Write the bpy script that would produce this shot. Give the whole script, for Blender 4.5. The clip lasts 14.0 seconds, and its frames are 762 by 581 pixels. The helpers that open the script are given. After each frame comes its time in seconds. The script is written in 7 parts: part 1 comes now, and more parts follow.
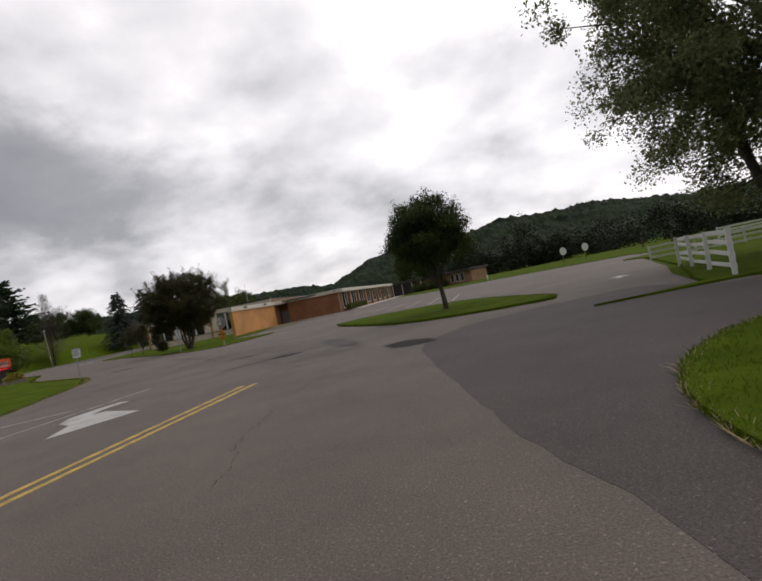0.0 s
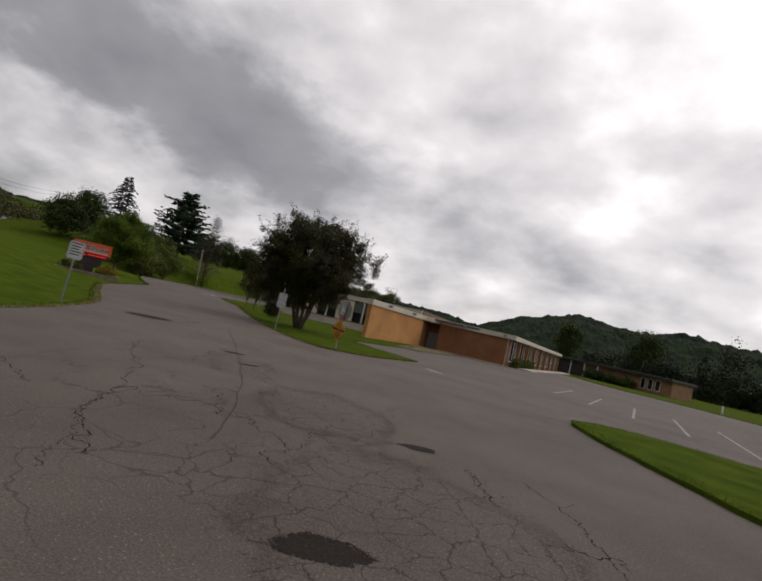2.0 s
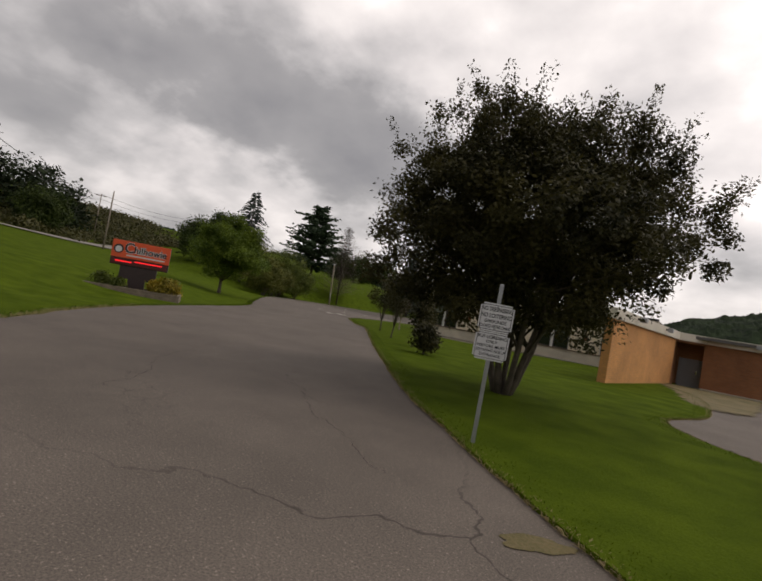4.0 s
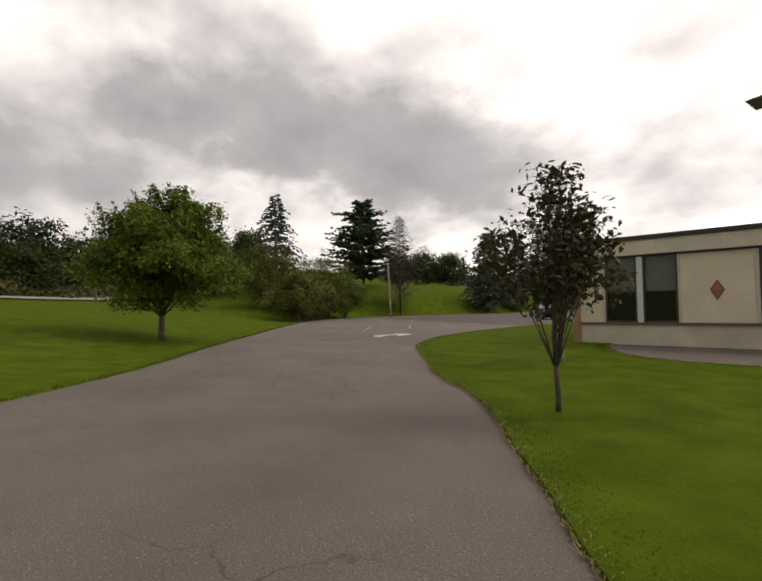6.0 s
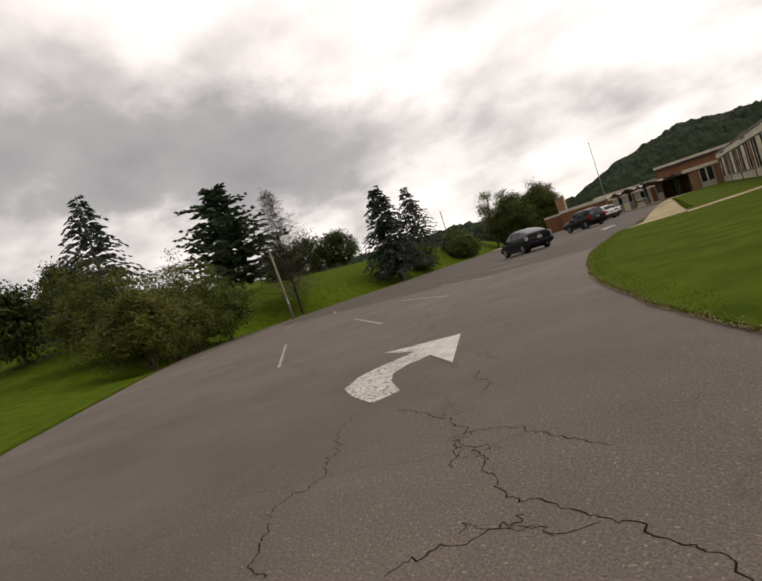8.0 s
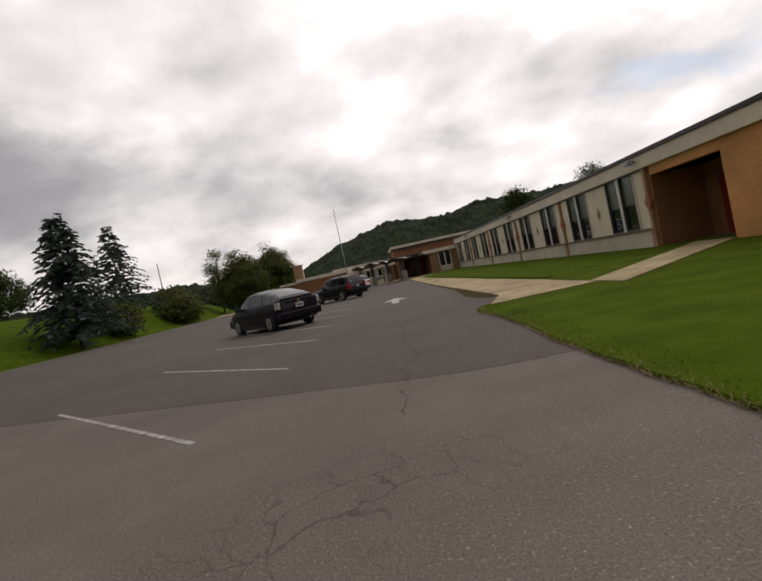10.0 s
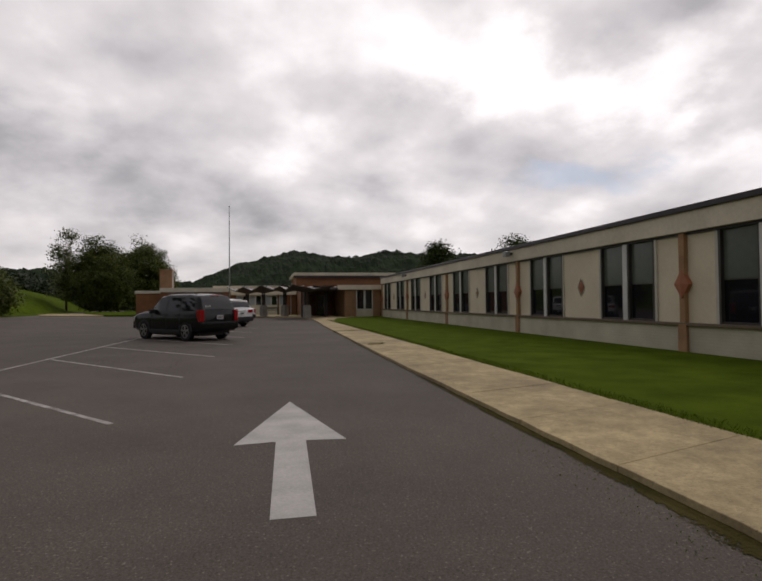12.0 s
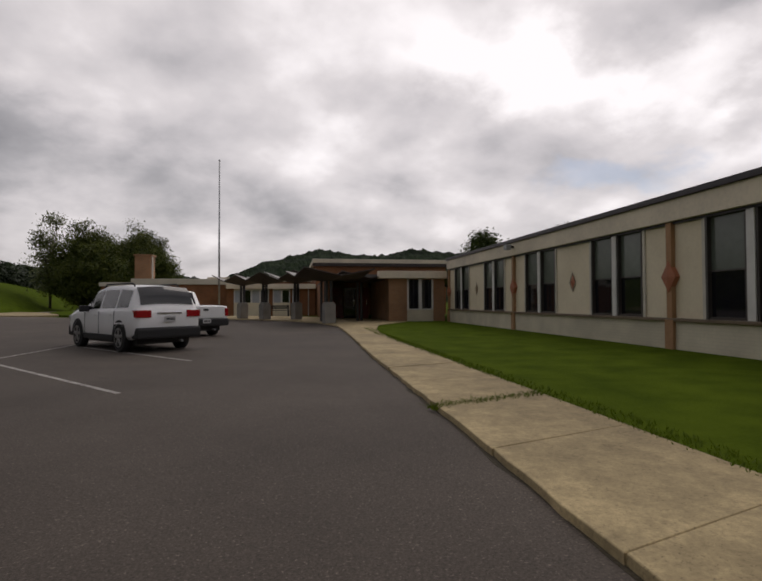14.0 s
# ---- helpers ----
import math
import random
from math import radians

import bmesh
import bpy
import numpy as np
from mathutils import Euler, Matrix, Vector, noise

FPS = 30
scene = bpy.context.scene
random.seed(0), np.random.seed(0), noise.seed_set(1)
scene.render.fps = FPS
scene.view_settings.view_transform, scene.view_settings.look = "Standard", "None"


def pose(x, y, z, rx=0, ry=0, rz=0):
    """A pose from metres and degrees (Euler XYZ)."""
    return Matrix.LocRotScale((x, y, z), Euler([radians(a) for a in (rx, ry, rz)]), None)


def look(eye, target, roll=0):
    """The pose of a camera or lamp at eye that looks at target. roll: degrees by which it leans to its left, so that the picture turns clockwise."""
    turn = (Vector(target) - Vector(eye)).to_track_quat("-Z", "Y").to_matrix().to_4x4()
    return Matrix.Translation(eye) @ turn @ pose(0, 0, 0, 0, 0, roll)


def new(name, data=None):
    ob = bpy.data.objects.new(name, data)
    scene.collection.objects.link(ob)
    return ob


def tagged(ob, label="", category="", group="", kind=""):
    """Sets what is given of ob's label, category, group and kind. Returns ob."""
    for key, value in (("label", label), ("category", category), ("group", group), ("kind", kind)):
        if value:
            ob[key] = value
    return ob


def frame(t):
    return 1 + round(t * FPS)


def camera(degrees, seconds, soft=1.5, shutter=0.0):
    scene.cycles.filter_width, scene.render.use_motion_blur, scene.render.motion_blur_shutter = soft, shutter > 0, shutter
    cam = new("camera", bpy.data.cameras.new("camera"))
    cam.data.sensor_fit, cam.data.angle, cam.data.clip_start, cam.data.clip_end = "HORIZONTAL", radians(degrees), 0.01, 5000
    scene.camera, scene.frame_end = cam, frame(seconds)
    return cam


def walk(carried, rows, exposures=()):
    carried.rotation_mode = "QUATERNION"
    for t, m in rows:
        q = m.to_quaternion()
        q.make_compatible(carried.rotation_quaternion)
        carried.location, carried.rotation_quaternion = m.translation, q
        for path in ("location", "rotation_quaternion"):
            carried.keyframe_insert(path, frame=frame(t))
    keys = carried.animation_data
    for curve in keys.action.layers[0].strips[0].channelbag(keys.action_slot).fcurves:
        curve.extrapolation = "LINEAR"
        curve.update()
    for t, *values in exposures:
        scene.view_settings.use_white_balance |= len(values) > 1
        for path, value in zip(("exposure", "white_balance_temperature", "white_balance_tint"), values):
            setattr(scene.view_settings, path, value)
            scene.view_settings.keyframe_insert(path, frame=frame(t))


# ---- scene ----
cam = camera(74.0, 14.0, soft=1.9)
PATH = [
    (0, (0.0, -0.0, 1.177), (-0.749, 9.972, 1.244), -11.62),
    (0.5, (-1.036, 3.323, 1.273), (-2.001, 13.271, 1.598), 4.72),
    (1, (-1.977, 6.89, 1.265), (-4.088, 16.664, 1.364), 12.01),
    (1.5, (-3.14, 10.304, 1.212), (-5.763, 19.951, 1.45), 9.32),
    (2, (-5.072, 13.993, 1.275), (-8.597, 23.33, 1.899), 12.92),
    (2.5, (-6.849, 17.376, 1.211), (-10.915, 26.497, 1.722), 10.67),
    (3, (-9.033, 20.755, 1.301), (-13.809, 29.525, 1.83), 11.45),
    (3.5, (-11.428, 24.071, 1.274), (-16.759, 32.514, 1.811), 10.97),
    (4, (-14.2, 27.477, 1.314), (-20.075, 35.563, 1.641), 10.11),
    (4.2, (-15.262, 28.751, 1.278), (-21.364, 36.653, 1.849), 8.0),
    (6.3, (-30.103, 46.718, 1.349), (-36.977, 53.975, 1.629), -1.69),
    (6.5, (-31.596, 47.961, 1.26), (-38.468, 55.221, 1.525), -2.36),
    (7, (-35.228, 51.099, 1.262), (-42.064, 58.398, 1.333), -6.25),
    (7.5, (-38.531, 54.215, 1.218), (-44.772, 62.024, 0.977), -13.1),
    (8, (-41.274, 57.332, 1.102), (-46.378, 65.929, 0.923), -17.56),
    (8.5, (-43.232, 60.496, 1.115), (-46.941, 69.781, 0.95), -18.25),
    (9, (-44.742, 63.71, 1.051), (-47.313, 73.369, 0.75), -19.04),
    (9.2, (-45.2, 65.074, 1.098), (-47.057, 74.895, 0.796), -19.77),
    (11.3, (-45.49, 81.269, 1.234), (-43.324, 91.031, 1.353), -1.72),
    (11.5, (-45.324, 82.93, 1.335), (-43.242, 92.709, 1.551), -0.93),
    (12, (-44.94, 87.067, 1.303), (-42.766, 96.825, 1.536), -0.58),
    (12.5, (-44.528, 91.304, 1.259), (-42.56, 101.105, 1.496), 1.61),
    (13, (-44.143, 95.583, 1.154), (-42.445, 105.434, 1.434), 1.51),
    (13.5, (-43.767, 99.857, 1.152), (-42.091, 109.713, 1.352), -0.64),
    (14, (-43.541, 103.938, 1.128), (-41.849, 113.791, 1.356), -0.25),
]
walk(cam, [(t, look(eye, target, roll)) for t, eye, target, roll in PATH],
     [(0, 0.16, 6600, 13), (1.5, -0.04, 6650, 13), (3, -0.07, 6900, 14), (4.2, 0.2, 7100, 14), (6.3, 0.53, 7350, 14), (7.5, 0.45, 7300, 14), (9.2, 0.25, 7150, 14), (11.3, -0.12, 6800, 15), (12.5, -0.22, 6800, 15.5), (14, -0.28, 6800, 15.5)])

# ---- world and sun: an overcast afternoon, brighter towards the hidden sun ----
world = bpy.data.worlds.new("world")
scene.world = world
world.use_nodes = True
wt = world.node_tree
wt.nodes.clear()


def wn(kind, **props):
    n = wt.nodes.new(kind)
    for key, value in props.items():
        n.inputs[key.replace("_", " ")].default_value = value
    return n


def wmath(op, a, b=None, c=None):
    n = wt.nodes.new("ShaderNodeMath")
    n.operation = op
    for i, v in enumerate((a, b, c)):
        if v is None:
            continue
        if isinstance(v, (int, float)):
            n.inputs[i].default_value = v
        else:
            wt.links.new(v, n.inputs[i])
    return n.outputs[0]


SUN_AZIMUTH, SUN_HEIGHT = radians(34), radians(52)
sky = wt.nodes.new("ShaderNodeTexSky")
sky.sky_type = "NISHITA"
sky.sun_disc = False
sky.sun_elevation, sky.sun_rotation = SUN_HEIGHT, SUN_AZIMUTH
coords = wt.nodes.new("ShaderNodeTexCoord")
split = wt.nodes.new("ShaderNodeSeparateXYZ")
wt.links.new(coords.outputs["Generated"], split.inputs[0])
up = wmath("MAXIMUM", split.outputs[2], 0.0)
flat = wmath("ADD", up, 0.42)
over = wt.nodes.new("ShaderNodeCombineXYZ")
wt.links.new(wmath("DIVIDE", split.outputs[0], flat), over.inputs[0])
wt.links.new(wmath("DIVIDE", split.outputs[1], flat), over.inputs[1])
over.inputs[2].default_value = 3.7
banks = wn("ShaderNodeTexNoise", Scale=1.5, Detail=4.0, Roughness=0.5, Distortion=0.0)
puffs = wn("ShaderNodeTexNoise", Scale=3.6, Detail=6.0, Roughness=0.47, Distortion=0.1)
for n in (banks, puffs):
    wt.links.new(over.outputs[0], n.inputs["Vector"])
mix = wmath("ADD", wmath("MULTIPLY_ADD", banks.outputs["Fac"], 0.26, 0.125), wmath("MULTIPLY", puffs.outputs["Fac"], 0.52))
# brighter on the sun's side of the sky
side = wmath("ADD", wmath("MULTIPLY", split.outputs[0], math.sin(SUN_AZIMUTH)), wmath("MULTIPLY", split.outputs[1], math.cos(SUN_AZIMUTH)))
mix = wmath("ADD", mix, wmath("MULTIPLY", wmath("SUBTRACT", side, 0.72), 0.12))
mix = wmath("ADD", mix, wmath("MULTIPLY", wmath("MULTIPLY", up, side), 0.1))
# a pale band along the horizon
mix = wmath("ADD", mix, wmath("MULTIPLY", wmath("POWER", wmath("SUBTRACT", 1.0, up), 14.0), 0.035))
# cloud masses by bearing (west of north) and height in degrees, their rims ragged
bearing = wmath("MULTIPLY", wmath("ARCTAN2", wmath("MULTIPLY", split.outputs[0], -1.0), split.outputs[1]), 180 / math.pi)
height = wmath("MULTIPLY", wmath("ARCSINE", split.outputs[2]), 180 / math.pi)
ragged = wn("ShaderNodeTexNoise", Scale=6.0, Detail=6.0, Roughness=0.55, Distortion=0.0)
wt.links.new(over.outputs[0], ragged.inputs["Vector"])
ragged_rgb = wt.nodes.new("ShaderNodeSeparateColor")
wt.links.new(ragged.outputs["Color"], ragged_rgb.inputs[0])
bearing = wmath("ADD", bearing, wmath("MULTIPLY", wmath("SUBTRACT", ragged_rgb.outputs[0], 0.5), 22.0))
height = wmath("ADD", height, wmath("MULTIPLY", wmath("SUBTRACT", ragged_rgb.outputs[1], 0.5), 8.0))


def cloud_mass(at, up_at, wide, high, tilt, rim):
    """1 inside an oval of sky, 0 outside; rim: how soft its edge is, as a share of its size."""
    c, d = math.cos(radians(tilt)), math.sin(radians(tilt))
    a, e = wmath("SUBTRACT", bearing, at), wmath("SUBTRACT", height, up_at)
    u = wmath("MULTIPLY", wmath("ADD", wmath("MULTIPLY", a, c), wmath("MULTIPLY", e, d)), 1 / wide)
    v = wmath("MULTIPLY", wmath("SUBTRACT", wmath("MULTIPLY", e, c), wmath("MULTIPLY", a, d)), 1 / high)
    r = wmath("SQRT", wmath("ADD", wmath("MULTIPLY", u, u), wmath("MULTIPLY", v, v)))
    n = wt.nodes.new("ShaderNodeMapRange")
    n.interpolation_type = "SMOOTHSTEP"
    n.inputs["From Min"].default_value, n.inputs["From Max"].default_value = 1 + rim, 1 - rim
    wt.links.new(r, n.inputs["Value"])
    return n.outputs[0]


CLOUDS = [
    # the heavy bank in the north-west with its sharp lower rim, and the pale gap under it
    (43, 18.0, 29, 5.6, 11, 0.38, -0.085), (40, 16.5, 17, 4.2, 12, 0.7, -0.05), (60, 23, 16, 5, 10, 0.8, -0.02), (58, 11.2, 24, 3.0, 13, 0.5, 0.03),
    # lighter breaks
    (44, 33, 16, 5, 0, 0.6, 0.1), (74, 26, 10, 5, 0, 0.6, 0.08), (27, 25, 8, 5, 0, 0.7, 0.025), (-24, 24, 9, 4, 10, 0.6, 0.1), (-43, 21, 7, 4, 0, 0.6, 0.1),
    # smaller grey banks
    (12, 30, 10, 5, 0, 0.7, 0.06), (-15, 21, 9, 4, 0, 0.7, -0.06), (-37, 28, 12, 4, 0, 0.6, -0.05), (-47, 17, 5, 3, 0, 0.6, -0.07), (-4, 11, 13, 2.5, 0, 0.7, -0.04),
]
for *oval, amount in CLOUDS:
    mix = wmath("ADD", mix, wmath("MULTIPLY", cloud_mass(*oval), amount))
ramp = wt.nodes.new("ShaderNodeValToRGB")
ramp.color_ramp.elements[0].position, ramp.color_ramp.elements[0].color = 0.2, (0.235, 0.24, 0.26, 1)
ramp.color_ramp.elements[1].position, ramp.color_ramp.elements[1].color = 0.66, (1.25, 1.25, 1.27, 1)
for at, c in ((0.36, (0.34, 0.345, 0.362)), (0.43, (0.5, 0.505, 0.525)), (0.5, (0.72, 0.715, 0.735)), (0.57, (0.9, 0.89, 0.905))):
    ramp.color_ramp.elements.new(at).color = (*c, 1)
wt.links.new(mix, ramp.inputs[0])
clear = wt.nodes.new("ShaderNodeBackground")
clear.inputs["Strength"].default_value = 0.1
wt.links.new(sky.outputs[0], clear.inputs["Color"])
cloud = wt.nodes.new("ShaderNodeBackground")
cloud.inputs["Strength"].default_value = 1.0
wt.links.new(ramp.outputs[0], cloud.inputs["Color"])
both = wt.nodes.new("ShaderNodeMixShader")
# a thin blue opening low in the north-east
wt.links.new(wmath("SUBTRACT", 0.93, wmath("MULTIPLY", cloud_mass(-34, 12.8, 6, 1.3, 4, 0.7), 0.5)), both.inputs[0])
wt.links.new(clear.outputs[0], both.inputs[1])
wt.links.new(cloud.outputs[0], both.inputs[2])
wout = wt.nodes.new("ShaderNodeOutputWorld")
wt.links.new(both.outputs[0], wout.inputs[0])

sun = bpy.data.lights.new("sun", "SUN")
sun.energy, sun.angle, sun.color = 0.55, radians(28), (1.0, 0.96, 0.9)
lamp = new("sun", sun)
lamp.matrix_world = look((0, 0, 60), (-math.sin(SUN_AZIMUTH), -math.cos(SUN_AZIMUTH), 60 - math.tan(SUN_HEIGHT)))
scene.view_settings.exposure = 0.0

# ---- materials ----


def material(name, color, rough=0.7, metal=0.0, var=0.12, scale=3.0, bump=0.0, fine=60.0, tint=None, spread=0.0, coat=0.0, spec=0.5):
    """A principled surface: two scales of noise in colour, fine relief. spread: change from piece to piece."""
    m = bpy.data.materials.new(name)
    m.use_nodes = True
    t = m.node_tree
    b = t.nodes["Principled BSDF"]
    b.inputs["Roughness"].default_value, b.inputs["Metallic"].default_value = rough, metal
    b.inputs["Coat Weight"].default_value, b.inputs["Specular IOR Level"].default_value = coat, spec
    place = t.nodes.new("ShaderNodeNewGeometry").outputs["Position"]
    big = t.nodes.new("ShaderNodeTexNoise")
    small = t.nodes.new("ShaderNodeTexNoise")
    for n, s, d in ((big, scale, 4.0), (small, fine, 3.0)):
        n.inputs["Scale"].default_value, n.inputs["Detail"].default_value = s, d
        t.links.new(place, n.inputs["Vector"])
    add = t.nodes.new("ShaderNodeMath")
    add.operation = "MULTIPLY_ADD"
    t.links.new(small.outputs["Fac"], add.inputs[0])
    add.inputs[1].default_value = 0.45
    t.links.new(big.outputs["Fac"], add.inputs[2])
    last = add.outputs[0]
    if spread:
        info = t.nodes.new("ShaderNodeObjectInfo")
        more = t.nodes.new("ShaderNodeMath")
        more.operation = "MULTIPLY_ADD"
        t.links.new(info.outputs["Random"], more.inputs[0])
        more.inputs[1].default_value = spread
        t.links.new(last, more.inputs[2])
        last = more.outputs[0]
    r = t.nodes.new("ShaderNodeValToRGB")
    other = tint or [c * (1 - var) for c in color]
    r.color_ramp.elements[0].position, r.color_ramp.elements[0].color = 0.5, (*other, 1)
    r.color_ramp.elements[1].position, r.color_ramp.elements[1].color = 0.95 + spread, (*[min(c * (1 + var), 0.95) for c in color], 1)
    t.links.new(last, r.inputs[0])
    t.links.new(r.outputs[0], b.inputs["Base Color"])
    if bump:
        k = t.nodes.new("ShaderNodeBump")
        k.inputs["Strength"].default_value, k.inputs["Distance"].default_value = bump, 0.02
        t.links.new(small.outputs["Fac"], k.inputs["Height"])
        t.links.new(k.outputs[0], b.inputs["Normal"])
    return m


def leaf_material(name, dark, light, through_light=0.25, rough=0.55):
    """Leaves: colour from leaf to leaf, some light let through."""
    m = bpy.data.materials.new(name)
    m.use_nodes = True
    t = m.node_tree
    b = t.nodes["Principled BSDF"]
    b.inputs["Roughness"].default_value, b.inputs["Specular IOR Level"].default_value = rough, 0.15
    geo = t.nodes.new("ShaderNodeNewGeometry")
    big = t.nodes.new("ShaderNodeTexNoise")
    big.inputs["Scale"].default_value = 0.8
    t.links.new(geo.outputs["Position"], big.inputs["Vector"])
    add = t.nodes.new("ShaderNodeMath")
    add.operation = "MULTIPLY_ADD"
    t.links.new(geo.outputs["Random Per Island"], add.inputs[0])
    add.inputs[1].default_value = 0.3
    t.links.new(big.outputs["Fac"], add.inputs[2])
    r = t.nodes.new("ShaderNodeValToRGB")
    r.color_ramp.elements[0].position, r.color_ramp.elements[0].color = 0.38, (*dark, 1)
    r.color_ramp.elements[1].position, r.color_ramp.elements[1].color = 0.95, (*light, 1)
    t.links.new(add.outputs[0], r.inputs[0])
    t.links.new(r.outputs[0], b.inputs["Base Color"])
    tr = t.nodes.new("ShaderNodeBsdfTranslucent")
    t.links.new(r.outputs[0], tr.inputs["Color"])
    mx = t.nodes.new("ShaderNodeMixShader")
    mx.inputs[0].default_value = through_light
    t.links.new(b.outputs[0], mx.inputs[1])
    t.links.new(tr.outputs[0], mx.inputs[2])
    t.links.new(mx.outputs[0], t.nodes["Material Output"].inputs["Surface"])
    return m


def asphalt_material(name, tone, cracks):
    """Worn asphalt: pale aggregate, stains, warped map cracks where the surface is tired."""
    m = bpy.data.materials.new(name)
    m.use_nodes = True
    t = m.node_tree
    b = t.nodes["Principled BSDF"]
    b.inputs["Roughness"].default_value, b.inputs["Specular IOR Level"].default_value = 0.85, 0.3
    place = t.nodes.new("ShaderNodeNewGeometry").outputs["Position"]

    def noise_at(scale, detail=3.0, rough=0.5):
        n = t.nodes.new("ShaderNodeTexNoise")
        n.inputs["Scale"].default_value, n.inputs["Detail"].default_value, n.inputs["Roughness"].default_value = scale, detail, rough
        t.links.new(place, n.inputs["Vector"])
        return n

    def step(value, lo, hi, a, z):
        n = t.nodes.new("ShaderNodeMapRange")
        n.inputs["From Min"].default_value, n.inputs["From Max"].default_value = lo, hi
        n.inputs["To Min"].default_value, n.inputs["To Max"].default_value = a, z
        t.links.new(value, n.inputs["Value"])
        return n.outputs[0]

    def times(a, c):
        n = t.nodes.new("ShaderNodeMath")
        n.operation = "MULTIPLY"
        t.links.new(a, n.inputs[0])
        t.links.new(c, n.inputs[1])
        return n.outputs[0]

    grit, stain, wide, chips = noise_at(70, 5, 0.85), noise_at(0.55, 6, 0.65), noise_at(0.09, 3), noise_at(48, 2, 0.6)
    shade = times(times(step(grit.outputs["Fac"], 0.34, 0.66, 0.45, 1.5), step(stain.outputs["Fac"], 0.3, 0.7, 0.8, 1.16)), step(wide.outputs["Fac"], 0.35, 0.65, 0.9, 1.1))
    shade = times(shade, step(chips.outputs["Fac"], 0.62, 0.68, 1.0, 1.95))
    if cracks:
        warp = noise_at(0.9, 4, 0.6)
        push = t.nodes.new("ShaderNodeVectorMath")
        push.operation = "MULTIPLY_ADD"
        t.links.new(warp.outputs["Color"], push.inputs[0])
        push.inputs[1].default_value = (1.1, 1.1, 0.0)
        t.links.new(place, push.inputs[2])
        for scale, width, low, high, dark in ((0.2, 0.0035, 0.46, 0.62, 0.45), (0.85, 0.011, 0.55, 0.66, 0.5), (2.6, 0.035, 0.6, 0.7, 0.55)):
            v = t.nodes.new("ShaderNodeTexVoronoi")
            v.feature = "DISTANCE_TO_EDGE"
            v.voronoi_dimensions = "2D"
            v.inputs["Scale"].default_value = scale
            t.links.new(push.outputs[0], v.inputs["Vector"])
            line = step(v.outputs["Distance"], width * 0.3, width, 1.0, 0.0)
            where = noise_at(0.11 + scale * 0.04, 2)
            mask = times(line, step(where.outputs["Fac"], low, high, 0.0, 1.0))
            shade = times(shade, step(mask, 0.0, 1.0, 1.0, dark))
    color = t.nodes.new("ShaderNodeMix")
    color.data_type, color.blend_type = "RGBA", "MULTIPLY"
    color.inputs["Factor"].default_value = 1.0
    color.inputs["A"].default_value = (*tone, 1)
    grey = t.nodes.new("ShaderNodeCombineColor")
    for i in range(3):
        t.links.new(shade, grey.inputs[i])
    t.links.new(grey.outputs[0], color.inputs["B"])
    t.links.new(color.outputs["Result"], b.inputs["Base Color"])
    k = t.nodes.new("ShaderNodeBump")
    k.inputs["Strength"].default_value, k.inputs["Distance"].default_value = 0.15, 0.004
    t.links.new(grit.outputs["Fac"], k.inputs["Height"])
    t.links.new(k.outputs[0], b.inputs["Normal"])
    return m


def brick_material(name, one, two, mortar, turn=(0, 0, 0), bump=0.4):
    """Running-bond brick at true size, laid on an upright face."""
    m = bpy.data.materials.new(name)
    m.use_nodes = True
    t = m.node_tree
    b = t.nodes["Principled BSDF"]
    b.inputs["Roughness"].default_value = 0.88
    place = t.nodes.new("ShaderNodeNewGeometry").outputs["Position"]
    cut = t.nodes.new("ShaderNodeSeparateXYZ")
    t.links.new(place, cut.inputs[0])
    along = t.nodes.new("ShaderNodeMath")
    t.links.new(cut.outputs[0], along.inputs[0])
    t.links.new(cut.outputs[1], along.inputs[1])
    on = t.nodes.new("ShaderNodeCombineXYZ")
    t.links.new(along.outputs[0], on.inputs[0])
    t.links.new(cut.outputs[2], on.inputs[1])
    w = t.nodes.new("ShaderNodeTexBrick")
    for key, value in (("Scale", 1.0), ("Brick Width", 0.21), ("Row Height", 0.072), ("Mortar Size", 0.006), ("Color1", (*one, 1)), ("Color2", (*two, 1)), ("Mortar", (*mortar, 1))):
        w.inputs[key].default_value = value
    t.links.new(on.outputs[0], w.inputs["Vector"])
    dirt = t.nodes.new("ShaderNodeTexNoise")
    dirt.inputs["Scale"].default_value, dirt.inputs["Detail"].default_value = 0.9, 5
    t.links.new(place, dirt.inputs["Vector"])
    hue = t.nodes.new("ShaderNodeMapRange")
    hue.inputs["From Min"].default_value, hue.inputs["From Max"].default_value = 0.3, 0.7
    hue.inputs["To Min"].default_value, hue.inputs["To Max"].default_value = 0.82, 1.15
    t.links.new(dirt.outputs["Fac"], hue.inputs["Value"])
    mul = t.nodes.new("ShaderNodeVectorMath")
    mul.operation = "SCALE"
    t.links.new(w.outputs["Color"], mul.inputs[0])
    t.links.new(hue.outputs[0], mul.inputs["Scale"])
    t.links.new(mul.outputs[0], b.inputs["Base Color"])
    k = t.nodes.new("ShaderNodeBump")
    k.inputs["Strength"].default_value, k.inputs["Distance"].default_value = bump, 0.008
    k.invert = True
    t.links.new(w.outputs["Fac"], k.inputs["Height"])
    t.links.new(k.outputs[0], b.inputs["Normal"])
    return m


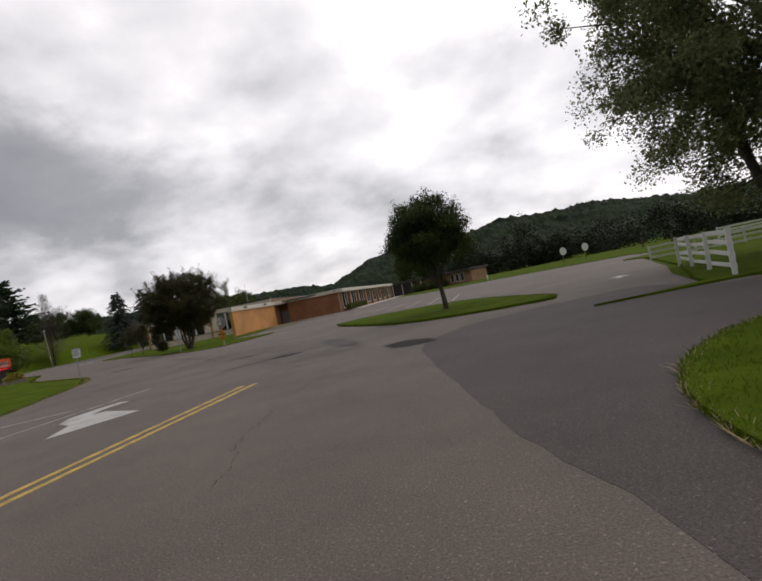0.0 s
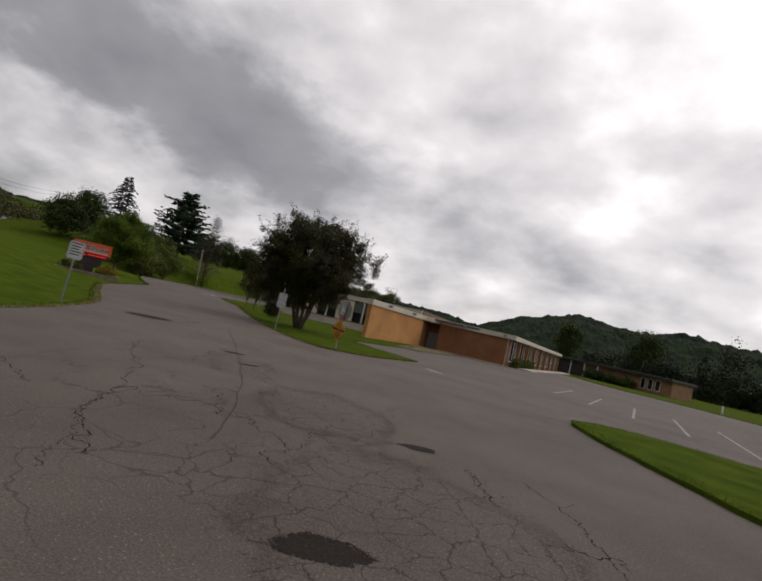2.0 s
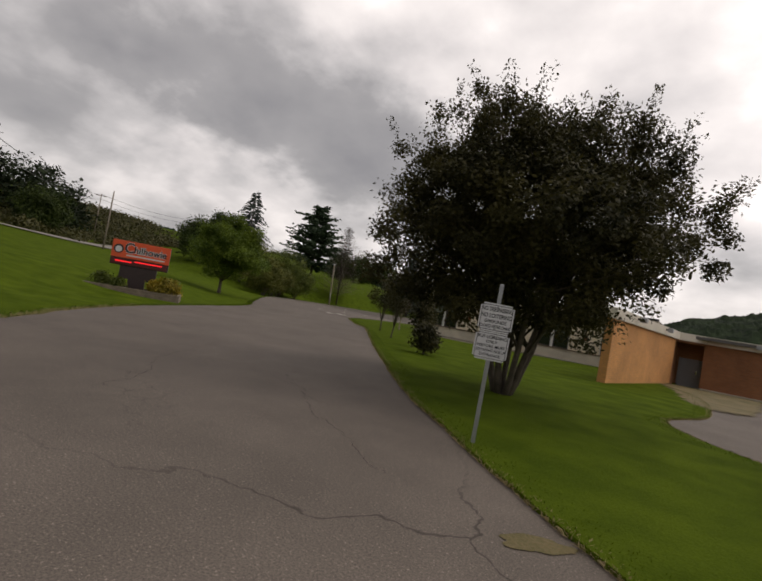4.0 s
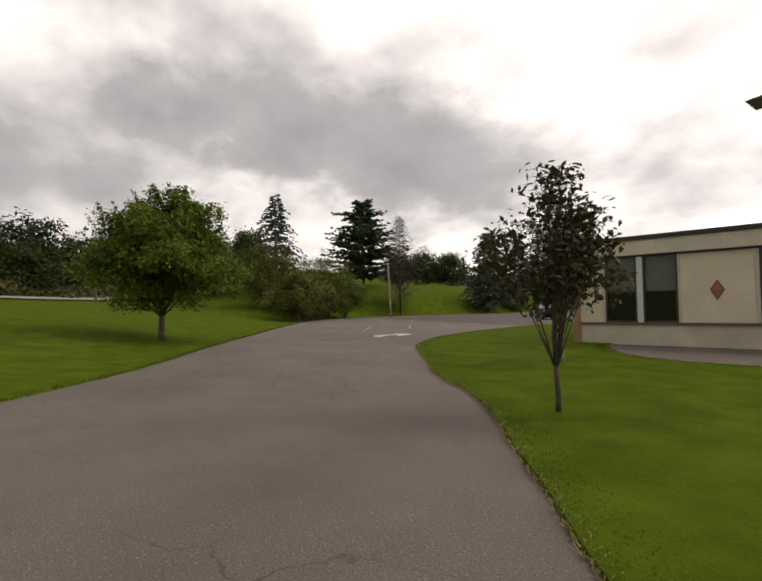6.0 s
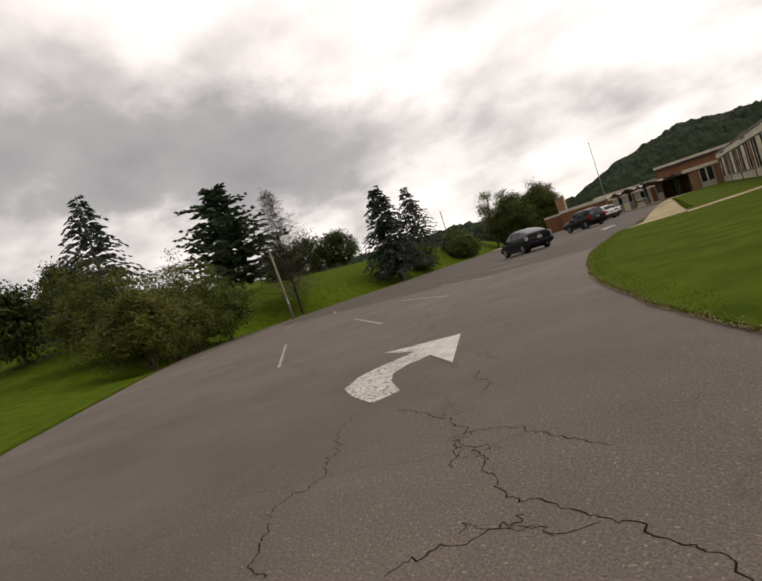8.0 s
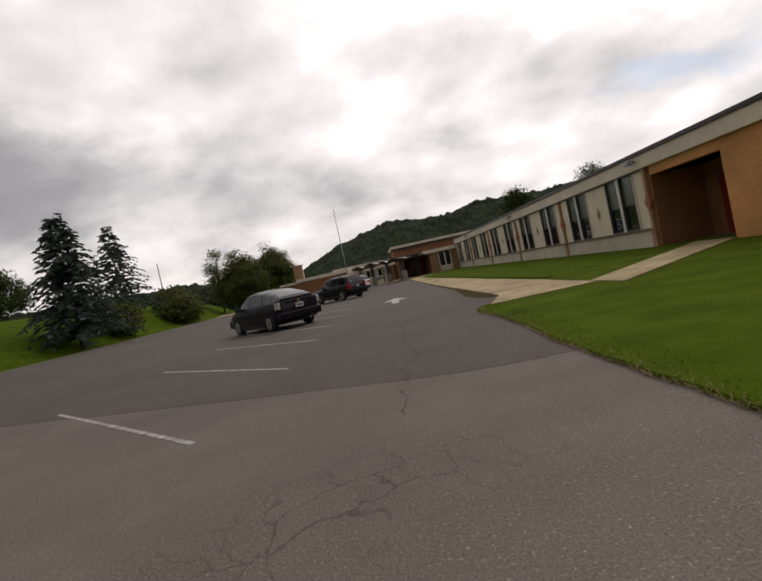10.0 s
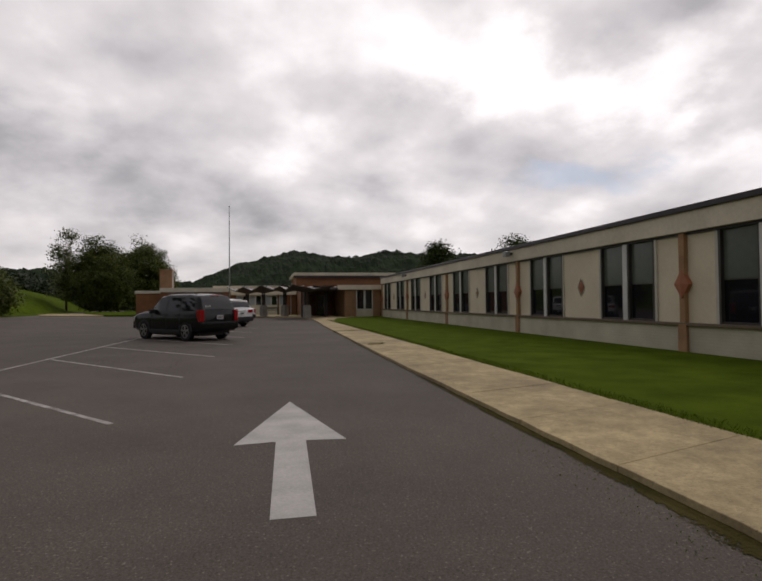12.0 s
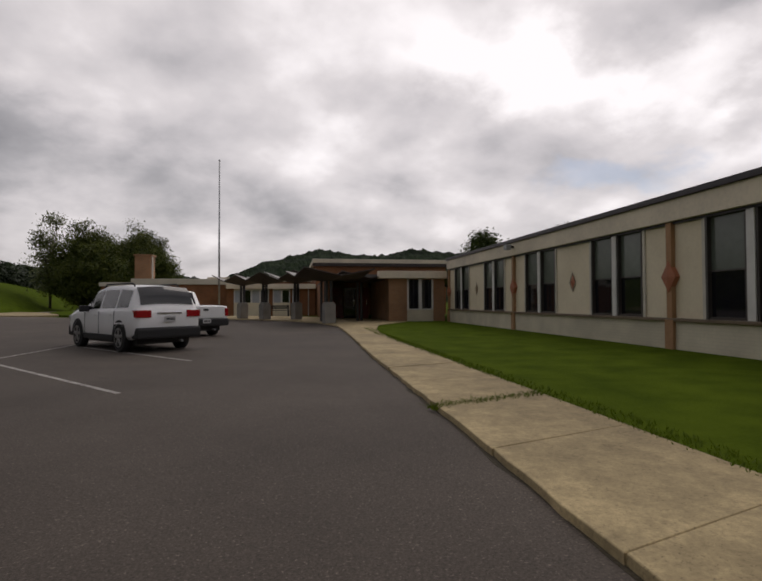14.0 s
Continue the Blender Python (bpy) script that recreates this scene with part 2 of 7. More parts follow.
def glass_material(name, tone, rough=0.04):
    m = bpy.data.materials.new(name)
    m.use_nodes = True
    b = m.node_tree.nodes["Principled BSDF"]
    b.inputs["Base Color"].default_value = (*tone, 1)
    b.inputs["Roughness"].default_value, b.inputs["Specular IOR Level"].default_value = rough, 0.6
    return m


ASPHALT = asphalt_material("worn_asphalt", (0.138, 0.115, 0.096), True)
ASPHALT_NEW = asphalt_material("newer_asphalt", (0.084, 0.07, 0.063), False)
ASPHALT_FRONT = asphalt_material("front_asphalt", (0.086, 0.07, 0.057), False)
ASPHALT_DARK = asphalt_material("patched_asphalt", (0.034, 0.027, 0.023), False)
ASPHALT_DARK.node_tree.nodes["Principled BSDF"].inputs["Specular IOR Level"].default_value = 0.1
CRACK = material("crack_shadow", (0.02, 0.016, 0.014), 0.95, spec=0.0)
GRASS = material("mown_grass", (0.077, 0.11, 0.009), 0.9, var=0.2, scale=1.2, fine=42, bump=1.0, tint=(0.048, 0.076, 0.006), spec=0.012)
BLADE = leaf_material("grass_blade", (0.06, 0.1, 0.004), (0.1, 0.14, 0.01), 0.5)
DRY = leaf_material("dry_grass", (0.26, 0.2, 0.09), (0.46, 0.37, 0.2), 0.25)
WHITE_LINE = material("worn_white_paint", (0.5, 0.48, 0.45), 0.85, var=0.1, scale=2.5, fine=45, tint=(0.36, 0.345, 0.325))
FADED_LINE = material("faded_white_paint", (0.42, 0.4, 0.37), 0.85, var=0.2, scale=6, fine=45, tint=(0.16, 0.145, 0.13))
FADED_RED = material("faded_red_sheet", (0.42, 0.13, 0.11), 0.6, var=0.15, scale=6)
ALUMINIUM = material("dull_sheet_metal", (0.27, 0.265, 0.24), 0.6, 0.15, var=0.08)


def cracked_paint():
    """White paint broken by map cracks."""
    m = material("cracked_white_paint", (0.6, 0.57, 0.52), 0.85, var=0.15, scale=4, fine=40, tint=(0.42, 0.4, 0.37))
    t = m.node_tree
    b = t.nodes["Principled BSDF"]
    old = b.inputs["Base Color"].links[0].from_socket
    place = t.nodes.new("ShaderNodeNewGeometry").outputs["Position"]
    warp = t.nodes.new("ShaderNodeTexNoise")
    warp.inputs["Scale"].default_value = 7
    t.links.new(place, warp.inputs["Vector"])
    push = t.nodes.new("ShaderNodeVectorMath")
    push.operation = "MULTIPLY_ADD"
    t.links.new(warp.outputs["Color"], push.inputs[0])
    warp.inputs["Detail"].default_value = 5
    push.inputs[1].default_value = (0.2, 0.2, 0)
    t.links.new(place, push.inputs[2])
    v = t.nodes.new("ShaderNodeTexVoronoi")
    v.feature, v.voronoi_dimensions = "DISTANCE_TO_EDGE", "2D"
    v.inputs["Scale"].default_value = 8.5
    t.links.new(push.outputs[0], v.inputs["Vector"])
    line = t.nodes.new("ShaderNodeMapRange")
    line.inputs["From Min"].default_value, line.inputs["From Max"].default_value = 0.032, 0.06
    t.links.new(v.outputs["Distance"], line.inputs["Value"])
    mx = t.nodes.new("ShaderNodeMix")
    mx.data_type = "RGBA"
    mx.inputs["A"].default_value = (0.055, 0.043, 0.036, 1)
    # the head of the arrow was repainted and is still whole
    across = t.nodes.new("ShaderNodeVectorMath")
    across.operation = "DOT_PRODUCT"
    t.links.new(push.outputs[0], across.inputs[0])
    across.inputs[1].default_value = (0.93, 0.5, 0)
    whole = t.nodes.new("ShaderNodeMapRange")
    whole.inputs["From Min"].default_value, whole.inputs["From Max"].default_value = -9.7, -9.42
    t.links.new(across.outputs["Value"], whole.inputs["Value"])
    keep = t.nodes.new("ShaderNodeMath")
    keep.operation, keep.use_clamp = "ADD", True
    t.links.new(line.outputs[0], keep.inputs[0])
    t.links.new(whole.outputs[0], keep.inputs[1])
    t.links.new(keep.outputs[0], mx.inputs["Factor"])
    t.links.new(old, mx.inputs["B"])
    t.links.new(mx.outputs["Result"], b.inputs["Base Color"])
    return m


CRACKED_WHITE = cracked_paint()
YELLOW_LINE = material("worn_yellow_paint", (0.55, 0.36, 0.06), 0.8, var=0.2, scale=5, fine=45, tint=(0.28, 0.2, 0.07))


def cast_concrete(name, tone):
    """Old cast concrete: broad stains, blotches, fine pits."""
    m = material(name, tone, 0.92)
    t = m.node_tree
    b = t.nodes["Principled BSDF"]
    place = t.nodes.new("ShaderNodeNewGeometry").outputs["Position"]
    last = None
    pits = None
    for scale, detail, rough, lo, hi, a, z in ((0.6, 6, 0.7, 0.34, 0.66, 0.58, 1.12), (4.5, 6, 0.75, 0.3, 0.7, 0.68, 1.15), (26.0, 5, 0.85, 0.3, 0.7, 0.72, 1.2), (60.0, 2, 0.6, 0.3, 0.38, 0.6, 1.0)):
        n = t.nodes.new("ShaderNodeTexNoise")
        n.inputs["Scale"].default_value, n.inputs["Detail"].default_value, n.inputs["Roughness"].default_value = scale, detail, rough
        t.links.new(place, n.inputs["Vector"])
        k = t.nodes.new("ShaderNodeMapRange")
        for key, value in (("From Min", lo), ("From Max", hi), ("To Min", a), ("To Max", z)):
            k.inputs[key].default_value = value
        t.links.new(n.outputs["Fac"], k.inputs["Value"])
        pits = k.outputs[0]
        if last is not None:
            both_ = t.nodes.new("ShaderNodeMath")
            both_.operation = "MULTIPLY"
            t.links.new(last, both_.inputs[0])
            t.links.new(pits, both_.inputs[1])
            last = both_.outputs[0]
        else:
            last = pits
    grow = t.nodes.new("ShaderNodeVectorMath")
    grow.operation = "SCALE"
    grow.inputs[0].default_value = tone
    t.links.new(last, grow.inputs["Scale"])
    t.links.new(grow.outputs[0], b.inputs["Base Color"])
    k = t.nodes.new("ShaderNodeBump")
    k.inputs["Strength"].default_value, k.inputs["Distance"].default_value = 0.5, 0.006
    t.links.new(last, k.inputs["Height"])
    t.links.new(k.outputs[0], b.inputs["Normal"])
    return m


CONCRETE = cast_concrete("weathered_concrete", (0.5, 0.39, 0.21))
CONCRETE_GREY = material("grey_concrete", (0.3, 0.285, 0.26), 0.9, var=0.2, scale=1.5, fine=40, bump=0.3)
PANEL = material("cream_panel", (0.76, 0.67, 0.5), 0.7, var=0.05, scale=0.8, fine=14, tint=(0.68, 0.59, 0.43))
FASCIA = material("cream_fascia", (0.74, 0.65, 0.5), 0.65, var=0.06, scale=0.7, fine=12, tint=(0.58, 0.51, 0.4))
WHITE_FASCIA = material("white_fascia", (0.68, 0.63, 0.53), 0.6, var=0.06, scale=0.7, fine=12, tint=(0.58, 0.53, 0.43))
PALE_BLIND = material("pale_blind", (0.4, 0.42, 0.45), 0.3, var=0.1, spec=0.6)
CONCRETE_PALE = material("pale_concrete", (0.5, 0.46, 0.38), 0.9, var=0.12, scale=1.2, fine=30, bump=0.3)
EDGE_METAL = material("dark_roof_edge", (0.045, 0.04, 0.042), 0.45, 0.3, var=0.2)
ROOFING = material("grey_roofing", (0.12, 0.115, 0.11), 0.9, var=0.25, bump=0.4)
PILASTER = material("tan_pilaster", (0.36, 0.2, 0.1), 0.75, var=0.18, scale=2.0, fine=20)
DIAMOND = material("rust_orange_diamond", (0.36, 0.125, 0.06), 0.6, var=0.15)
DIAMOND_TAN = material("tan_diamond", (0.3, 0.19, 0.1), 0.6, var=0.15)
SILL = material("brown_sill", (0.16, 0.115, 0.07), 0.6, var=0.2)
FRAME = material("cream_frame", (0.56, 0.52, 0.44), 0.5, var=0.1)
WINDOW_DARK = material("dark_window_frame", (0.05, 0.042, 0.036), 0.5, var=0.15)
SHADE = material("drawn_blind", (0.12, 0.14, 0.115), 0.22, var=0.15, scale=0.8, fine=6, spec=0.6)
PANE = glass_material("dark_pane", (0.012, 0.012, 0.016))
PAINTED_BRICK = brick_material("painted_brick", (0.62, 0.56, 0.43), (0.6, 0.54, 0.415), (0.55, 0.5, 0.385))
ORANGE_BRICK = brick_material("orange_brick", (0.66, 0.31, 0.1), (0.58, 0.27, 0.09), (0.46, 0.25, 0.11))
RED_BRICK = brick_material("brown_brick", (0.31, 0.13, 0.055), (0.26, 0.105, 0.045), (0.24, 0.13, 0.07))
BUFF_BRICK = brick_material("buff_brick", (0.36, 0.195, 0.1), (0.31, 0.165, 0.085), (0.25, 0.18, 0.12))
GREY_DOOR = material("grey_door_paint", (0.25, 0.245, 0.25), 0.5, var=0.08)
RED_DOOR = material("red_door_paint", (0.22, 0.025, 0.02), 0.4, var=0.12)
CANOPY = material("dark_brown_canopy", (0.045, 0.032, 0.028), 0.6, var=0.2)
CANOPY_EDGE = material("pale_canopy_edge", (0.33, 0.31, 0.29), 0.6, var=0.1)
POST_DARK = material("dark_post", (0.03, 0.027, 0.027), 0.5, var=0.2)
BARK = material("grey_bark", (0.1, 0.08, 0.062), 0.95, var=0.35, scale=6, fine=50, bump=0.9)
BARK_PALE = material("pale_bark", (0.3, 0.25, 0.19), 0.95, var=0.35, scale=6, fine=50, bump=0.9)
LEAF_DARK = leaf_material("dark_leaves", (0.02, 0.036, 0.01), (0.085, 0.115, 0.026))
LEAF_BRONZE = leaf_material("bronze_green_leaves", (0.016, 0.019, 0.008), (0.1, 0.088, 0.03))
LEAF_GREEN = leaf_material("green_leaves", (0.04, 0.075, 0.01), (0.2, 0.27, 0.035), 0.35)
LEAF_PURPLE = leaf_material("purple_bronze_leaves", (0.04, 0.03, 0.023), (0.17, 0.13, 0.1), 0.3)
LEAF_OLIVE = leaf_material("olive_leaves", (0.03, 0.05, 0.01), (0.16, 0.18, 0.04))
LEAF_PALE = leaf_material("silvery_leaves", (0.06, 0.08, 0.025), (0.28, 0.3, 0.15), 0.4)
NEEDLE = leaf_material("dark_needles", (0.02, 0.036, 0.02), (0.06, 0.09, 0.045), 0.15)
NEEDLE_BLUE = leaf_material("blue_green_needles", (0.03, 0.042, 0.034), (0.085, 0.105, 0.085), 0.15)
TWIG = leaf_material("bare_twigs", (0.09, 0.07, 0.062), (0.22, 0.175, 0.155), 0.05)
FLOWER = leaf_material("yellow_shrub", (0.1, 0.1, 0.02), (0.5, 0.36, 0.04), 0.3)
WOODS = material("wooded_hill", (0.02, 0.032, 0.014), 0.95, var=0.45, scale=0.03, fine=0.12, bump=0.0, tint=(0.008, 0.014, 0.008), spec=0.05)
WOODS_LEAF = leaf_material("far_foliage", (0.012, 0.02, 0.01), (0.046, 0.064, 0.028), 0.15)
BRUSH = leaf_material("hill_brush", (0.035, 0.04, 0.012), (0.11, 0.1, 0.034), 0.15)
LEAF_TURNING = leaf_material("turning_leaves", (0.05, 0.068, 0.014), (0.2, 0.2, 0.045), 0.3)
LEAF_BRUSHY = leaf_material("bank_leaves", (0.042, 0.068, 0.012), (0.17, 0.2, 0.04), 0.3)
CAR_BLUE = material("dark_blue_car_paint", (0.006, 0.006, 0.013), 0.28, 0.0, var=0.05, coat=0.05, spec=0.22)
CAR_BLACK = material("black_green_car_paint", (0.006, 0.007, 0.008), 0.24, 0.0, var=0.05, coat=0.12, spec=0.25)
CAR_WHITE = material("white_car_paint", (0.86, 0.86, 0.86), 0.3, var=0.02, coat=0.6)
CAR_GLASS = glass_material("tinted_car_glass", (0.012, 0.013, 0.015), 0.03)
TRIM = material("black_plastic_trim", (0.018, 0.018, 0.019), 0.6, var=0.1)
TYRE = material("tyre_rubber", (0.015, 0.015, 0.015), 0.85, var=0.2)
ALLOY = material("alloy_rim", (0.42, 0.42, 0.43), 0.3, 0.85, var=0.1)
TAIL_RED = material("red_tail_light", (0.36, 0.007, 0.012), 0.2, var=0.1, coat=0.3)
LENS_CLEAR = material("clear_lamp_lens", (0.6, 0.6, 0.6), 0.12, 0.3, var=0.05)
PLATE = material("white_plate", (0.6, 0.6, 0.6), 0.4, var=0.04)
INK = material("dark_ink", (0.02, 0.02, 0.025), 0.6, var=0.05)
CHROME = material("chrome_trim", (0.65, 0.65, 0.66), 0.12, 1.0, var=0.03)
SIGN_WHITE = material("white_sign_sheet", (0.66, 0.66, 0.67), 0.45, var=0.05)
SIGN_ORANGE = material("orange_sign_sheet", (0.62, 0.25, 0.012), 0.5, var=0.1, scale=3)
SIGN_RED = material("red_sign_face", (0.75, 0.1, 0.03), 0.4, var=0.06)
SIGN_STRIP = material("dark_red_strip", (0.09, 0.012, 0.012), 0.4, var=0.1)
LED_RED = material("lit_red_display", (0.5, 0.01, 0.01), 0.4)
LED_RED.node_tree.nodes["Principled BSDF"].inputs["Emission Color"].default_value = (1.0, 0.02, 0.03, 1)
LED_RED.node_tree.nodes["Principled BSDF"].inputs["Emission Strength"].default_value = 0.8
SIGN_DARK = material("dark_sign_case", (0.035, 0.02, 0.02), 0.5, var=0.2)
GALVANISED = material("galvanised_steel", (0.36, 0.37, 0.38), 0.45, 0.7, var=0.15, scale=8)
POLE_WOOD = material("grey_pole_wood", (0.24, 0.2, 0.16), 0.9, var=0.25, scale=4, fine=40, bump=0.4)
FENCE_WHITE = material("white_fence_paint", (0.66, 0.65, 0.62), 0.6, var=0.08)
CABLE = material("black_cable", (0.02, 0.02, 0.02), 0.6)
TIMBER = material("grey_timber", (0.2, 0.16, 0.12), 0.9, var=0.3, scale=4, fine=40, bump=0.4)
KERB_MOSS = material("mossy_dirt", (0.06, 0.048, 0.016), 0.95, var=0.4, scale=2.0, fine=45, bump=0.8, tint=(0.036, 0.034, 0.009), spec=0.05)
MULCH = material("dark_mulch", (0.062, 0.05, 0.03), 0.95, var=0.4, fine=40, bump=0.8)
DIRT = material("bare_dirt", (0.17, 0.125, 0.062), 0.95, var=0.25, scale=1.2, fine=40, bump=0.5, tint=(0.075, 0.075, 0.018))
GRAVEL_ROAD = material("pale_road", (0.26, 0.235, 0.2), 0.9, var=0.15)


def worn_in(m, name, ragged=1.1, soft_rim=0.02, grain=4.5):
    """A copy of a ground surface that breaks up towards the rim of its sheet."""
    m = m.copy()
    m.name = name
    t = m.node_tree
    shader = t.nodes["Material Output"].inputs["Surface"].links[0].from_socket
    rim = t.nodes.new("ShaderNodeAttribute")
    rim.attribute_name = "wear"
    place = t.nodes.new("ShaderNodeNewGeometry").outputs["Position"]
    break_up = t.nodes.new("ShaderNodeTexNoise")
    break_up.inputs["Scale"].default_value, break_up.inputs["Detail"].default_value, break_up.inputs["Roughness"].default_value = grain, 7, 0.72
    t.links.new(place, break_up.inputs["Vector"])
    add = t.nodes.new("ShaderNodeMath")
    add.operation = "MULTIPLY_ADD"
    t.links.new(break_up.outputs["Fac"], add.inputs[0])
    add.inputs[1].default_value = ragged
    t.links.new(rim.outputs["Fac"], add.inputs[2])
    cut = t.nodes.new("ShaderNodeMapRange")
    # the rim thins out stone by stone
    stones = t.nodes.new("ShaderNodeTexNoise")
    stones.inputs["Scale"].default_value, stones.inputs["Detail"].default_value, stones.inputs["Roughness"].default_value = 45.0, 3, 0.7
    t.links.new(place, stones.inputs["Vector"])
    speck = t.nodes.new("ShaderNodeMath")
    speck.operation = "MULTIPLY_ADD"
    t.links.new(stones.outputs["Fac"], speck.inputs[0])
    speck.inputs[1].default_value = soft_rim * 4
    t.links.new(add.outputs[0], speck.inputs[2])
    middle = 0.5 + ragged * 0.5 + soft_rim * 2
    cut.inputs["From Min"].default_value, cut.inputs["From Max"].default_value = middle - 0.01, middle + 0.01
    t.links.new(speck.outputs[0], cut.inputs["Value"])
    clear_part = t.nodes.new("ShaderNodeBsdfTransparent")
    mx = t.nodes.new("ShaderNodeMixShader")
    t.links.new(cut.outputs[0], mx.inputs[0])
    t.links.new(clear_part.outputs[0], mx.inputs[1])
    t.links.new(shader, mx.inputs[2])
    t.links.new(mx.outputs[0], t.nodes["Material Output"].inputs["Surface"])
    return m


def crazed_asphalt():
    """Asphalt broken into small cells by open cracks."""
    m = asphalt_material("crazed_asphalt", (0.135, 0.112, 0.094), False)
    t = m.node_tree
    b = t.nodes["Principled BSDF"]
    old = b.inputs["Base Color"].links[0].from_socket
    place = t.nodes.new("ShaderNodeNewGeometry").outputs["Position"]
    warp = t.nodes.new("ShaderNodeTexNoise")
    warp.inputs["Scale"].default_value, warp.inputs["Detail"].default_value = 4.0, 5
    t.links.new(place, warp.inputs["Vector"])
    push = t.nodes.new("ShaderNodeVectorMath")
    push.operation = "MULTIPLY_ADD"
    t.links.new(warp.outputs["Color"], push.inputs[0])
    push.inputs[1].default_value = (0.3, 0.3, 0)
    t.links.new(place, push.inputs[2])
    last = old
    for scale, wide, dark in ((3.2, 0.03, 0.45), (8.5, 0.04, 0.72)):
        v = t.nodes.new("ShaderNodeTexVoronoi")
        v.feature, v.voronoi_dimensions = "DISTANCE_TO_EDGE", "2D"
        v.inputs["Scale"].default_value = scale
        t.links.new(push.outputs[0], v.inputs["Vector"])
        line = t.nodes.new("ShaderNodeMapRange")
        line.inputs["From Min"].default_value, line.inputs["From Max"].default_value = wide * 0.3, wide
        line.inputs["To Min"].default_value = dark
        t.links.new(v.outputs["Distance"], line.inputs["Value"])
        sc = t.nodes.new("ShaderNodeVectorMath")
        sc.operation = "SCALE"
        t.links.new(last, sc.inputs[0])
        t.links.new(line.outputs[0], sc.inputs["Scale"])
        last = sc.outputs[0]
    t.links.new(last, b.inputs["Base Color"])
    return m


OIL_STAIN = worn_in(ASPHALT_DARK, "oil_stain", 1.7, 0.4, 5.0)
TYRE_STAIN = worn_in(ASPHALT_NEW, "tyre_stain", 1.6, 0.8, 3.0)
CRAZED = worn_in(crazed_asphalt(), "crazed_patch", 1.8, 0.4)
DIRT_EDGE = worn_in(DIRT, "thin_dirt", 1.5)
MULCH_EDGE = worn_in(KERB_MOSS, "kerb_dirt", 1.7, 0.5, 3.5)

# ---- mesh helpers ----


def mesh_of(name, verts, faces, mat, smooth=False):
    me = bpy.data.meshes.new(name)
    me.from_pydata(verts, [], faces)
    me.materials.append(mat)
    if smooth:
        me.polygons.foreach_set("use_smooth", [True] * len(me.polygons))
    me.update()
    return me


def quads(name, v, mat):
    """Loose quads from an (n, 4, 3) array."""
    n = len(v)
    me = bpy.data.meshes.new(name)
    me.vertices.add(n * 4)
    me.vertices.foreach_set("co", np.ascontiguousarray(v, dtype=np.float32).ravel())
    me.loops.add(n * 4)
    me.loops.foreach_set("vertex_index", np.arange(n * 4, dtype=np.int32))
    me.polygons.add(n)
    me.polygons.foreach_set("loop_start", np.arange(0, n * 4, 4, dtype=np.int32))
    me.polygons.foreach_set("loop_total", np.full(n, 4, dtype=np.int32))
    me.materials.append(mat)
    me.update(calc_edges=True)
    return me


def part(name, data, material_, parent=None, label=""):
    """Links a bmesh or a mesh as one object, under parent when there is one."""
    if isinstance(data, bmesh.types.BMesh):
        me = bpy.data.meshes.new(name)
        data.to_mesh(me)
        data.free()
        me.materials.append(material_)
        data = me
    ob = new(name, data)
    if parent:
        ob.parent = parent
    if label:
        tagged(ob, label)
    return ob


def thing(name, m, label, category, group="", kind=""):
    ob = new(name)
    ob.matrix_world = m
    return tagged(ob, label, category, group, kind)


def box(x0, x1, y0, y1, z0, z1, bevel=0.0, bm=None):
    """A box, its edges rounded by bevel."""
    bm2 = bmesh.new()
    bmesh.ops.create_cube(bm2, size=1)
    bmesh.ops.transform(bm2, matrix=Matrix.Translation(((x0 + x1) / 2, (y0 + y1) / 2, (z0 + z1) / 2)) @ Matrix.Diagonal((abs(x1 - x0), abs(y1 - y0), abs(z1 - z0), 1)), verts=bm2.verts)
    if bevel:
        bmesh.ops.bevel(bm2, geom=list(bm2.edges), offset=bevel, segments=2, affect="EDGES", profile=0.6)
    return bm2


def joined(*bms):
    """One bmesh out of several."""
    out = bmesh.new()
    for b in bms:
        me = bpy.data.meshes.new("tmp")
        b.to_mesh(me)
        b.free()
        out.from_mesh(me)
        bpy.data.meshes.remove(me)
    return out


def tube(points, radii, sides=8):
    """A tapered tube along points."""
    bm = bmesh.new()
    rings = []
    pts = [Vector(p) for p in points]
    for i, p in enumerate(pts):
        d = (pts[min(i + 1, len(pts) - 1)] - pts[max(i - 1, 0)]).normalized()
        a = d.cross(Vector((0.31, 0.95, 0.05))).normalized()
        c = d.cross(a)
        r = radii[i] if isinstance(radii, (list, tuple)) else radii
        rings.append([bm.verts.new(p + a * math.cos(k * math.tau / sides) * r + c * math.sin(k * math.tau / sides) * r) for k in range(sides)])
    for lo, hi in zip(rings, rings[1:]):
        for k in range(sides):
            f = bm.faces.new((lo[k], lo[(k + 1) % sides], hi[(k + 1) % sides], hi[k]))
            f.smooth = True
    bm.faces.new(rings[0][::-1])
    bm.faces.new(rings[-1])
    return bm


def slab(outline, z0, z1):
    """An upright prism over a flat outline."""
    n = len(outline)
    verts = [(x, y, z1) for x, y in outline] + [(x, y, z0) for x, y in outline]
    faces = [tuple(range(n))] + [(i, i + n, (i + 1) % n + n, (i + 1) % n) for i in range(n)]
    bm = bmesh.new()
    vs = [bm.verts.new(v) for v in verts]
    for f in faces:
        bm.faces.new([vs[i] for i in f])
    bmesh.ops.recalc_face_normals(bm, faces=bm.faces)
    return bm


def moved(bm, m):
    bmesh.ops.transform(bm, matrix=m, verts=bm.verts)
    return bm


